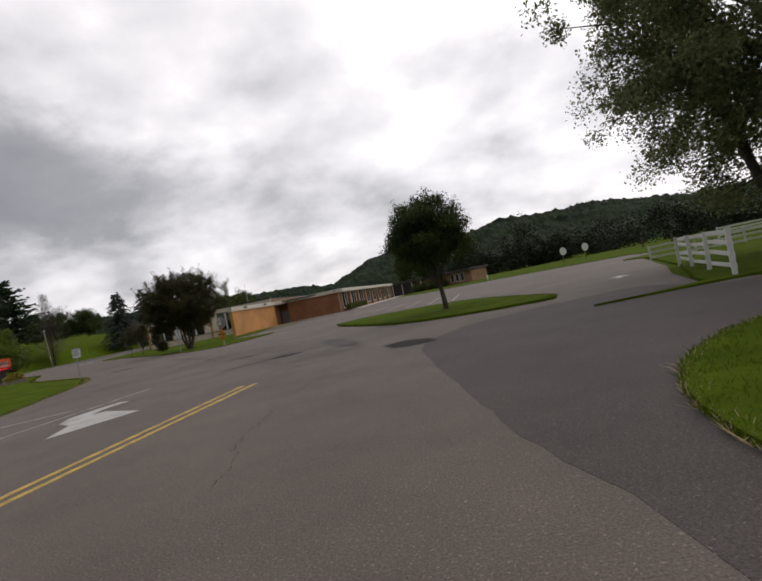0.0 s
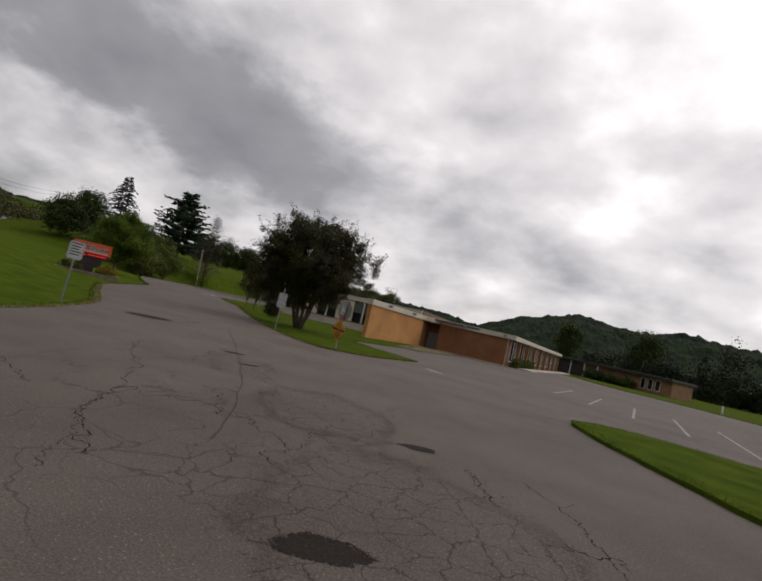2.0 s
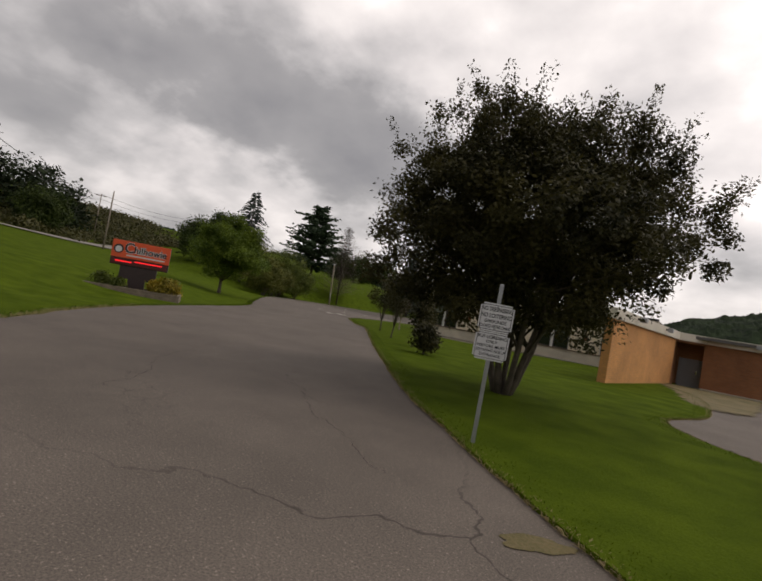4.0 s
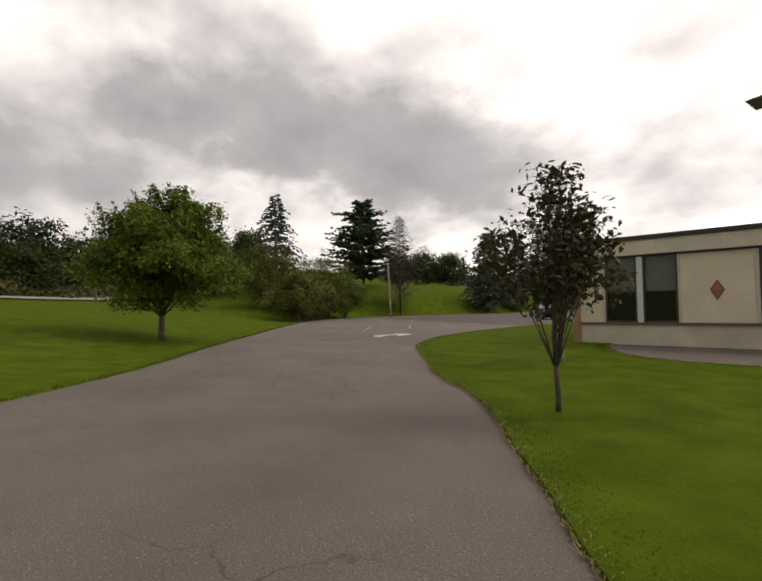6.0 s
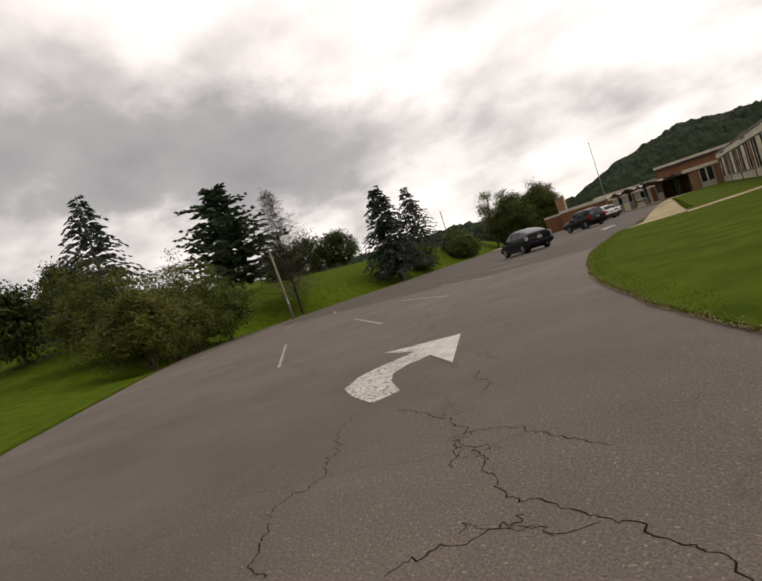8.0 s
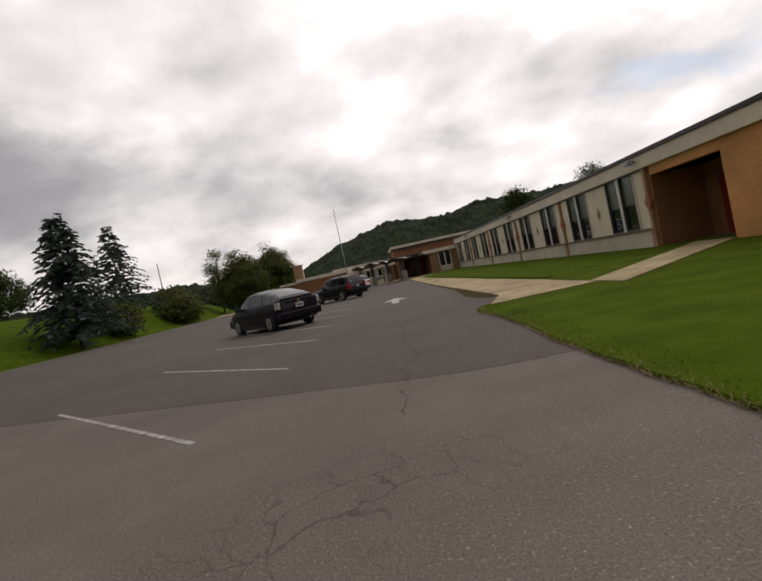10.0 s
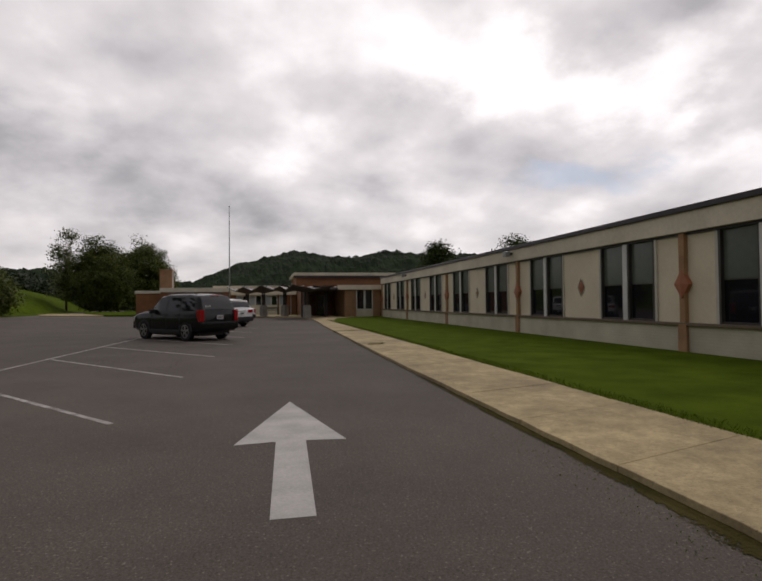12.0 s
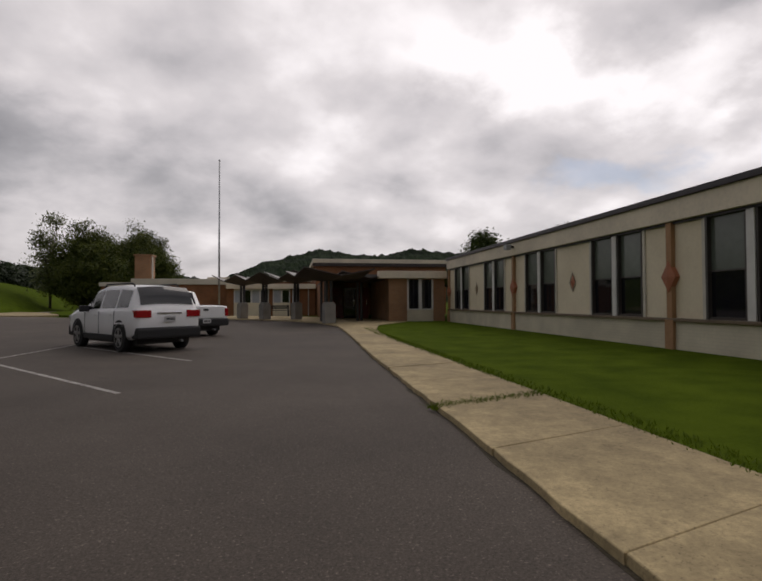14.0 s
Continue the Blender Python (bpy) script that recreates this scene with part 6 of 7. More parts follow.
# low building beyond the lot
far = thing("modular_building", pose(-5.9, 108.5, 0, 0, 0, -37), "low dark-fronted modular building beyond the lot", "building")
part("wall", box(0, 20, 0, 6, -0.5, 2.3), BUFF_BRICK, far)
# no opening is cut here: a solid dark box paints the passage's shade
part("porch_shade_box", box(0.2, 5.6, -0.3, -0.02, -0.3, 2.2), POST_DARK, far, "dark box painted as the shade of a covered passage")
part("roof", box(-0.5, 20.3, -0.9, 6.5, 2.3, 2.72, 0.03), EDGE_METAL, far)
for k in range(3):
    w = part("window", box(15.4 + 1.1 * k, 16.2 + 1.1 * k, -0.05, -0.004, 0.5, 2.1), FENCE_WHITE, far)
    part("pane", box(15.5 + 1.1 * k, 16.1 + 1.1 * k, -0.06, -0.051, 0.6, 2.0), PANE, w)
for x in (0.0, 2.6, 5.2, 7.6):
    part("post", box(x + 1.0, x + 1.12, -0.85, -0.73, -0.3, 2.3), FENCE_WHITE, far)
for k in range(5):
    p = far.matrix_basis @ Vector((8 + 1.6 * k, -1.6, 0))
    broadleaf("foundation_shrub", p.x, p.y, 0, 1.6, 0.1, 0.95, 220 + k, LEAF_DARK, label="dark green shrub before the low building", group="shrubs before the low building", clumps=30, per=40, size=0.25, spread=0.3, trunk=0.05)

# ---- the entrance ----
entry = thing("entrance_block", Matrix(), "brown brick school entrance with a raised roof block", "building")
part("front_wall", joined(box(-38.3, -37.25, 131.85, 132.2, -0.3, 2.45), box(-35.72, -35.06, 131.85, 132.2, -0.3, 2.45), box(-37.25, -35.72, 131.86, 132.2, 2.4, 2.45), box(-38.3, -38.05, 132.2, 138.5, -0.3, 2.45)), BUFF_BRICK, entry)
part("apron_wall", box(-37.25, -35.72, 131.88, 132.2, -0.3, 0.68), PAINTED_BRICK, entry, "cream painted apron under the window")
for a, b in ((-37.2, -36.53), (-36.44, -35.77)):
    w = part("window", joined(box(a - 0.04, a + 0.04, 131.84, 132.0, 0.68, 2.4), box(b - 0.04, b + 0.04, 131.84, 132.0, 0.68, 2.4), box(a + 0.04, b - 0.04, 131.86, 132.0, 0.68, 0.74)), FENCE_WHITE, entry)
    part("pane", box(a + 0.04, b - 0.04, 131.95, 131.98, 0.74, 2.4), PANE, w)
part("fascia", box(-38.9, -35.0, 131.55, 132.2, 2.452, 2.86, 0.02), FASCIA, entry, "cream metal fascia")
part("roof", slab([(-41.5, 132.2), (-35, 132.2), (-29.5, 132.2), (-29.5, 150), (-41.5, 150)], 2.5, 2.7), ROOFING, entry)
part("inner_wall", joined(box(-41.4, -38.3, 139.6, 139.9, -0.3, 2.5), box(-41.6, -41.3, 136.5, 150, -0.3, 2.5)), RED_BRICK, entry)
for k in range(3):
    d = part("door", box(-41.0 + 0.9 * k, -40.15 + 0.9 * k, 139.5, 139.58, 0.02, 2.15, 0.01), RED_DOOR if k != 1 else PANE, entry, "dark red entrance door" if k != 1 else "")
    part("handle", box(-40.3 + 0.9 * k, -40.26 + 0.9 * k, 139.44, 139.5, 0.9, 1.3, 0.01), CHROME, d)
part("roof_block", box(-41.6, -29.4, 150, 163, -0.3, 4.68), RED_BRICK, entry, "tall brown brick block")
part("block_fascia", box(-41.9, -29.1, 149.7, 163.2, 4.682, 5.05, 0.03), FASCIA, entry, "pale metal fascia")
part("block_soffit", box(-41.9, -29.1, 149.7, 150.0, 4.4, 4.68), CANOPY, entry)

link = thing("link_building", Matrix(), "low school wing with pale panels behind the canopies", "building")
part("wall", box(-49.2, -41.7, 148.6, 149, -0.3, 2.3), RED_BRICK, link)
for a, b in ((-48.6, -45.7), (-45.35, -43.9), (-43.7, -43.1)):
    part("low_panel", box(a, b, 148.4, 148.6, -0.2, 1.12), PANEL, link, "cream panel under the windows")
    n = max(1, round((b - a) / 0.75))
    for k in range(n):
        u, v = a + (b - a) * k / n, a + (b - a) * (k + 1) / n
        w = part("window", joined(box(u, u + 0.07, 148.42, 148.6, 1.12, 2.3), box(v - 0.07, v, 148.42, 148.6, 1.12, 2.3), box(u + 0.07, v - 0.07, 148.42, 148.6, 2.18, 2.3)), FENCE_WHITE, link)
        part("pane", box(u + 0.07, v - 0.07, 148.52, 148.56, 1.12, 2.18), PANE if k % 2 else PALE_BLIND, w)
part("downpipe", box(-42.35, -42.28, 148.5, 148.58, 0, 2.3), FENCE_WHITE, link)
part("fascia", box(-49.2, -41.7, 148.0, 149, 2.3, 2.72, 0.02), FASCIA, link)
part("upper_fascia", box(-52, -41.8, 156, 157, 3.2, 3.65, 0.02), FASCIA, link)
part("upper_wall", box(-52, -41.8, 156.1, 157, -0.3, 3.2), RED_BRICK, link)
part("roof", box(-49.2, -41.7, 149, 156, 2.4, 2.6), ROOFING, link)

gym = thing("brick_wing", Matrix(), "windowless brown brick wing with a pale fascia", "building")
part("wall", box(-57.2, -48.9, 150.2, 164, -0.3, 2.72), RED_BRICK, gym)
part("fascia", box(-57.3, -48.8, 150.05, 164.2, 2.722, 3.22, 0.02), WHITE_FASCIA, gym, "pale metal fascia")
part("low_wall", box(-60.2, -57.2, 151.6, 160, -0.3, 2.6), RED_BRICK, gym)
part("low_fascia", box(-60.3, -57.3, 151.45, 160.2, 2.602, 2.95, 0.02), WHITE_FASCIA, gym, "pale metal fascia")
chimney = part("chimney", joined(box(-57.9, -56.5, 153.2, 154.6, 2.7, 5.45, 0.02), box(-58.0, -56.4, 153.1, 154.7, 5.45, 5.6, 0.02)), BUFF_BRICK, gym, "square brick chimney")
part("downpipe", box(-56.45, -56.35, 153.3, 153.4, 3.2, 5.4), FENCE_WHITE, chimney)


def umbrella(x, y, turn, wide, low, high, pedestal=True):
    """One dark gull-winged canopy on twin posts with a concrete pedestal."""
    root = thing("entrance_canopy", pose(x, y, 0, 0, 0, turn), "dark brown folded canopy on twin posts and a concrete pedestal" if pedestal else "dark brown folded canopy on twin posts", "canopy", "canopies before the entrance")
    if pedestal:
        part("pedestal", joined(box(-0.3, 0.3, -0.24, 0.24, 0.05, 1.05, 0.05), box(-0.25, 0.25, -0.2, 0.2, 1.03, 1.14, 0.05)), CONCRETE_GREY, root, "grey concrete pedestal")
    for u in (-0.12, 0.12):
        part("post", box(u - 0.055, u + 0.055, -0.07, 0.07, 0.06, low + 0.06), POST_DARK, root)
    h = wide / 2
    rise = high - low
    grid = [(-h, -h), (0, -h), (h, -h), (-h, 0), (0, 0), (h, 0), (-h, h), (0, h), (h, h)]
    height = [high, low + 0.35 * rise, high, low + 0.35 * rise, low, low + 0.35 * rise, high, low + 0.35 * rise, high]
    under = [(u, v, z) for (u, v), z in zip(grid, height)]
    top = [(u, v, z + 0.05 + 0.04 * (u == 0 and v == 0)) for u, v, z in under]
    tri = []
    for a, b, c, d in ((0, 1, 4, 3), (1, 2, 5, 4), (3, 4, 7, 6), (4, 5, 8, 7)):
        tri += [(a, b, c), (a, c, d)] if (a, c) in ((0, 4), (4, 8)) else [(a, b, d), (b, c, d)]
    part("soffit", mesh_of("soffit", under, [f[::-1] for f in tri], CANOPY), CANOPY, root)
    part("deck", mesh_of("deck", top, tri, CANOPY_EDGE), CANOPY_EDGE, root, "pale top sheet")
    rim = [0, 1, 2, 5, 8, 7, 6, 3]
    rv = [under[k] for k in rim] + [top[k] for k in rim]
    part("edge", mesh_of("edge", rv, [(k, (k + 1) % 8, (k + 1) % 8 + 8, k + 8) for k in range(8)], CANOPY), CANOPY, root, "dark canopy edge")
    return root


umbrella(-47.0, 139.4, 40, 2.9, 2.25, 2.95)
umbrella(-45.4, 137.2, 40, 2.9, 2.25, 2.95)
umbrella(-43.4, 136.6, 40, 2.9, 2.3, 3.05)
umbrella(-41.8, 129.8, 15, 3.6, 2.2, 2.75)
umbrella(-39.8, 133.2, 15, 3.4, 2.25, 2.8, False)
umbrella(-41.9, 133.0, 20, 3.2, 2.3, 2.85, False)
bench = thing("bench", pose(-44.6, 141.5, 0.12, 0, 0, 10), "dark slatted bench before the entrance", "bench")
part("seat", joined(*[box(-0.75, 0.75, -0.2 + 0.14 * k, -0.09 + 0.14 * k, 0.42, 0.46, 0.01) for k in range(3)]), POST_DARK, bench)
part("backrest", joined(*[box(-0.75, 0.75, 0.22, 0.26, 0.55 + 0.14 * k, 0.65 + 0.14 * k, 0.01) for k in range(2)]), POST_DARK, bench)
for x in (-0.65, 0.65):
    part("leg", joined(box(x - 0.03, x + 0.03, -0.2, -0.14, 0, 0.42), box(x - 0.03, x + 0.03, 0.2, 0.26, 0, 0.85)), POST_DARK, bench)

flag = thing("flagpole", pose(-48.9, 142, 0), "tall bare grey metal flagpole", "flagpole")
part("pole", tube([(0, 0, 0), (0, 0, 5.5), (0, 0, 11.4)], [0.075, 0.06, 0.04], 10), GALVANISED, flag)
part("finial", tube([(0, 0, 11.4), (0, 0, 11.46), (0, 0, 11.52), (0, 0, 11.56)], [0.03, 0.07, 0.07, 0.02], 10), GALVANISED, flag)
part("base", tube([(0, 0, 0), (0, 0, 0.16)], [0.22, 0.18], 14), CONCRETE_GREY, flag)

# ---- parked cars ----


def car(name, m, spec, label, paint):
    """A parked car: body shell from cross-sections, windows, lights, bumpers and wheels. Local y points forward."""
    root = thing(name, m, label, "car", "parked cars")
    st = spec["sections"]  # y, sill, belt, top, half width at belt, half width at top

    def at(y):
        for a, b in zip(st, st[1:]):
            if a[0] <= y <= b[0]:
                u = (y - a[0]) / (b[0] - a[0])
                return [p + (q - p) * u for p, q in zip(a, b)]
        return list(st[0] if y < st[0][0] else st[-1])

    def ring(s):
        y, sill, belt, top, w, wt_ = s
        mid = sill + (belt - sill) * 0.55
        half = [(w * 0.9, sill), (w * 0.985, sill + 0.1), (w * 1.0, mid), (w * 0.985, belt - 0.05), (w * 0.955, belt)]
        half += [(wt_ + (w * 0.955 - wt_) * 0.12, top - (top - belt) * 0.1), (wt_ * 0.985, top - (top - belt) * 0.045), (wt_ * 0.93, top - (top - belt) * 0.01), (wt_ * 0.8, top + 0.012), (wt_ * 0.45, top + 0.028), (0, top + 0.034)]
        pts = [(x, y, z) for x, z in half]
        return pts + [(-x, y, z) for x, y, z in pts[-2::-1]]

    ys = sorted(set([s[0] for s in st] + [st[0][0] + (st[-1][0] - st[0][0]) * k / 22 for k in range(23)]))
    rings = [ring(at(y)) for y in ys]
    n = len(rings[0])
    verts = [v for r in rings for v in r]
    faces = [(j * n + i, j * n + i + 1, (j + 1) * n + i + 1, (j + 1) * n + i) for j in range(len(rings) - 1) for i in range(n - 1)]
    faces += [tuple(range(n))[::-1], tuple(range((len(rings) - 1) * n, len(rings) * n))]
    faces += [(j * n, (j + 1) * n, (j + 1) * n + n - 1, j * n + n - 1) for j in range(len(rings) - 1)]
    me = mesh_of("body", verts, faces, paint, True)
    body = part("body", me, paint, root)

    def side_glass(y0, y1, lo, hi, sign, tag):
        pts, k = [], 8
        for i in range(k + 1):
            s = at(y0 + (y1 - y0) * i / k)
            xb, xt = s[4] * 0.955, s[5] + (s[4] * 0.955 - s[5]) * 0.12
            zb, zt = s[2], s[3] - (s[3] - s[2]) * 0.1
            for u in (lo, hi):
                pts.append((sign * (xb + (xt - xb) * u + 0.008), s[0], zb + (zt - zb) * u))
        fc = [(2 * i, 2 * i + 2, 2 * i + 3, 2 * i + 1) for i in range(k)]
        part(tag, mesh_of(tag, pts, fc, CAR_GLASS, True), CAR_GLASS, root)

    for sign in (-1, 1):
        for y0, y1 in spec["glass"]:
            side_glass(y0, y1, 0.1, 0.93, sign, "side_window")
    for tag, y0, y1, inset in (("rear_window", *spec["rear"], spec.get("rear_wide", 0.9)), ("windscreen", *spec["front"], 0.92)):
        pts = []
        for i in range(5):
            s = at(y0 + (y1 - y0) * i / 4)
            lift = 0.012
            for u in (-1, -0.5, 0, 0.5, 1):
                crown = 0.032 - 0.032 * u * u
                pts.append((u * s[5] * inset * 0.93, s[0] - (lift if tag == "rear_window" else -lift), s[3] + crown + lift))
        fc = [(5 * i + j, 5 * i + j + 1, 5 * i + j + 6, 5 * i + j + 5) for i in range(4) for j in range(4)]
        part(tag, mesh_of(tag, pts, fc, CAR_GLASS, True), CAR_GLASS, root)
    tail, nose = st[0][0], st[-1][0]
    w = spec["width"]
    part("rear_bumper", box(-w * 0.97, w * 0.97, tail - 0.1, tail + 0.3, spec["bump"] - 0.16, spec["bump"] + 0.12, 0.06), spec.get("bumper", paint), root)
    part("front_bumper", box(-w * 0.92, w * 0.92, nose - 0.3, nose + 0.06, spec["bump"] - 0.2, spec["bump"] + 0.1, 0.06), spec.get("bumper", paint), root)
    for sign in (-1, 1):
        x0, x1, z0, z1 = spec["tail"]
        part("tail_light", box(sign * x0, sign * x1, tail - 0.035, tail + spec.get("wrap", 0.25), z0, z1, 0.02), spec.get("tail_mat", TAIL_RED), root, "red tail light" if spec.get("tail_mat") is None else "clear tail light")
        part("headlight", box(sign * w * 0.55, sign * w * 0.93, nose - 0.35, nose - 0.02, spec["head"] - 0.08, spec["head"] + 0.08, 0.03), LENS_CLEAR, root)
        s = at(spec["mirror"])
        part("side_mirror", box(sign * (s[4] * 0.93), sign * (s[4] + 0.2), s[0] - 0.07, s[0] + 0.06, s[2] - 0.02, s[2] + 0.15, 0.03), spec.get("mirror_mat", TRIM), root)
        for dy in spec.get("seams", ()):
            s = at(dy)
            part("door_seam", box(sign * s[4] * 0.97, sign * (s[4] + 0.003), dy - 0.006, dy + 0.006, s[1] + 0.1, s[2] - 0.03), TRIM, root)
        for hy in spec["handles"]:
            s = at(hy)
            part("door_handle", box(sign * s[4] * 0.96, sign * (s[4] * 0.985 + 0.03), hy - 0.1, hy + 0.1, s[2] - 0.13, s[2] - 0.09, 0.01), TRIM if paint != CAR_WHITE else CAR_WHITE, root)
        part("sill_trim", box(sign * w * 0.86, sign * w * 1.005, spec["axles"][0] + 0.42, spec["axles"][1] - 0.42, st[3][1] - 0.06, st[3][1] + 0.1, 0.02), spec.get("trim", TRIM), root)
        if "rails" in spec:
            y0, y1, rx, rz = spec["rails"]
            part("roof_rail", tube([(sign * rx, y0, rz - 0.05), (sign * rx, y0 + 0.12, rz + 0.03), (sign * rx, y1 - 0.12, rz + 0.03), (sign * rx, y1, rz - 0.05)], 0.02, 6), TRIM, root)
        for ay in spec["axles"]:
            r = spec["wheel"]
            arch = []
            for k in range(17):
                a = math.pi * k / 16
                for rr in (r * 1.0, r * 1.22):
                    arch.append((sign * (w + 0.004), ay + math.cos(a) * rr, r + math.sin(a) * rr))
            part("wheel_arch", mesh_of("wheel_arch", arch, [(2 * k, 2 * k + 1, 2 * k + 3, 2 * k + 2) for k in range(16)], TRIM), TRIM, root)
            wheel = part("wheel", moved(tube([(-0.11, 0, 0), (-0.1, 0, 0), (0.1, 0, 0), (0.11, 0, 0)], [r * 0.9, r, r, r * 0.9], 26), Matrix.Translation((sign * (w - 0.1), ay, r))), TYRE, root)
            x = sign * (w + 0.016)
            rim = [moved(tube([(0, 0, 0), (0.012, 0, 0)], [r * 0.66, r * 0.64], 22), Matrix.Translation((x - sign * 0.02, ay, r)))]
            part("rim_dish", rim[0], TRIM, wheel)
            spokes = [moved(box(-0.012, 0.012, -0.035, 0.035, 0.03, r * 0.62, 0.008), Matrix.Translation((x + sign * 0.004, ay, r)) @ Matrix.Rotation(k * math.tau / spec["spokes"], 4, "X")) for k in range(spec["spokes"])]
            ringv = []
            for k in range(25):
                a = k * math.tau / 24
                for rr in (r * 0.6, r * 0.68):
                    ringv.append((x + sign * 0.006, ay + math.cos(a) * rr, r + math.sin(a) * rr))
            part("rim", joined(*spokes), ALLOY, wheel, "silver alloy rim")
            part("rim_lip", mesh_of("rim_lip", ringv, [(2 * k, 2 * k + 1, 2 * k + 3, 2 * k + 2) for k in range(24)], ALLOY), ALLOY, wheel)
    part("underbody", box(-w * 0.8, w * 0.8, tail + 0.3, nose - 0.3, 0.2, 0.42), TRIM, root)
    part("exhaust", tube([(0.35, tail + 0.1, 0.27), (0.35, tail - 0.06, 0.26)], 0.03, 8), GALVANISED, root)
    pz = spec["plate"]
    plate = part("number_plate", box(-0.155, 0.155, tail - 0.06 - spec.get("plate_out", 0.0), tail - 0.03, pz - 0.077, pz + 0.077, 0.01), PLATE, root)
    part("plate_marks", joined(*[box(-0.11 + 0.04 * k, -0.085 + 0.04 * k, tail - 0.066 - spec.get("plate_out", 0.0), tail - 0.058 - spec.get("plate_out", 0.0), pz - 0.035, pz + 0.03) for k in range(6)]), INK, plate, "plain dark bars")
    return root, at, tail


STALL = 39
hatch = dict(width=0.86, sections=[(-2.2, 0.36, 0.98, 1.0, 0.72, 0.62), (-2.12, 0.3, 1.02, 1.06, 0.82, 0.66), (-1.98, 0.26, 1.02, 1.12, 0.85, 0.66), (-1.55, 0.22, 1.0, 1.28, 0.87, 0.62), (-0.9, 0.2, 0.97, 1.42, 0.875, 0.6), (-0.1, 0.2, 0.95, 1.49, 0.875, 0.6), (0.45, 0.2, 0.94, 1.44, 0.875, 0.61), (1.35, 0.22, 0.93, 1.0, 0.87, 0.7), (1.75, 0.24, 0.84, 0.9, 0.85, 0.7), (2.1, 0.26, 0.7, 0.76, 0.78, 0.6), (2.26, 0.32, 0.58, 0.62, 0.62, 0.5)],
             glass=[(-1.55, -0.95), (-0.88, 0.02), (0.1, 1.0)], rear=(-1.95, -1.0), front=(0.5, 1.3), bump=0.5, tail=(0.76, 0.85, 0.74, 0.98), tail_mat=LENS_CLEAR, head=0.66, mirror=0.85, handles=(-0.75, 0.2), axles=(-1.35, 1.35), wheel=0.31, spokes=10, plate=0.78, trim=TRIM)
prius, _, ptail = car("hatchback_car", pose(-49.6, 90.6, 0, 0, 0, STALL), hatch, "dark blue hatchback parked at an angle", CAR_BLUE)
part("rear_glass_panel", box(-0.55, 0.55, ptail - 0.012, ptail + 0.03, 0.9, 1.0, 0.01), CAR_GLASS, prius)
part("spoiler", box(-0.66, 0.66, ptail - 0.02, ptail + 0.2, 1.06, 1.1, 0.015), CAR_BLUE, prius)
part("badge", moved(tube([(0, 0, 0), (0, -0.012, 0)], 0.06, 16), Matrix.Translation((0, ptail - 0.012, 0.93))), CHROME, prius, "plain chrome oval badge")
part("wiper", tube([(0.05, ptail + 0.2, 1.13), (0.2, ptail + 0.45, 1.24)], 0.012, 5), TRIM, prius)

suv_spec = dict(width=0.94, rear_wide=1.02, sections=[(-2.48, 0.42, 1.06, 1.08, 0.86, 0.8), (-2.42, 0.38, 1.1, 1.14, 0.92, 0.8), (-2.3, 0.36, 1.12, 1.52, 0.94, 0.77), (-2.12, 0.34, 1.13, 1.76, 0.945, 0.75), (-1.4, 0.32, 1.12, 1.84, 0.95, 0.74), (0.0, 0.32, 1.11, 1.84, 0.95, 0.73), (0.5, 0.32, 1.1, 1.76, 0.95, 0.74), (1.15, 0.32, 1.1, 1.18, 0.945, 0.82), (1.7, 0.34, 1.06, 1.14, 0.935, 0.82), (2.25, 0.36, 0.98, 1.06, 0.92, 0.8), (2.5, 0.42, 0.85, 0.92, 0.86, 0.7)],
                glass=[(-2.02, -1.15), (-1.05, -0.2), (-0.1, 0.85)], rear=(-2.4, -2.13), front=(0.52, 1.1), bump=0.62, bumper=CAR_BLACK, tail=(0.75, 0.935, 0.76, 1.22), head=0.86, mirror=0.75, handles=(-0.95, 0.05), seams=(-1.1, -0.15, 0.9), axles=(-1.5, 1.52), wheel=0.38, spokes=5, plate=0.93, rails=(-1.9, 0.2, 0.68, 1.86), plate_out=0.0)
suv, _, stail = car("black_suv", pose(-48.1, 107.5, 0, 0, 0, 43) @ Matrix.Diagonal((0.86, 0.86, 0.9, 1)), suv_spec, "dark black-green sport utility car parked at an angle", CAR_BLACK)
part("bumper_strip", box(-0.9, 0.9, stail - 0.115, stail - 0.09, 0.7, 0.76, 0.01), TRIM, suv)
part("wiper", tube([(0.0, stail + 0.02, 1.16), (0.32, stail + 0.03, 1.2)], 0.012, 5), TRIM, suv)
part("illegible_marks", joined(*[box(-0.62 + 0.1 * k, -0.56 + 0.1 * k, stail + 0.1, stail + 0.125, 1.3, 1.4 - 0.03 * (k % 2)) for k in range(3)]), FENCE_WHITE, suv, "plain white bars")
part("high_brake_light", box(-0.22, 0.22, stail + 0.3, stail + 0.38, 1.76, 1.8, 0.01), TAIL_RED, suv)

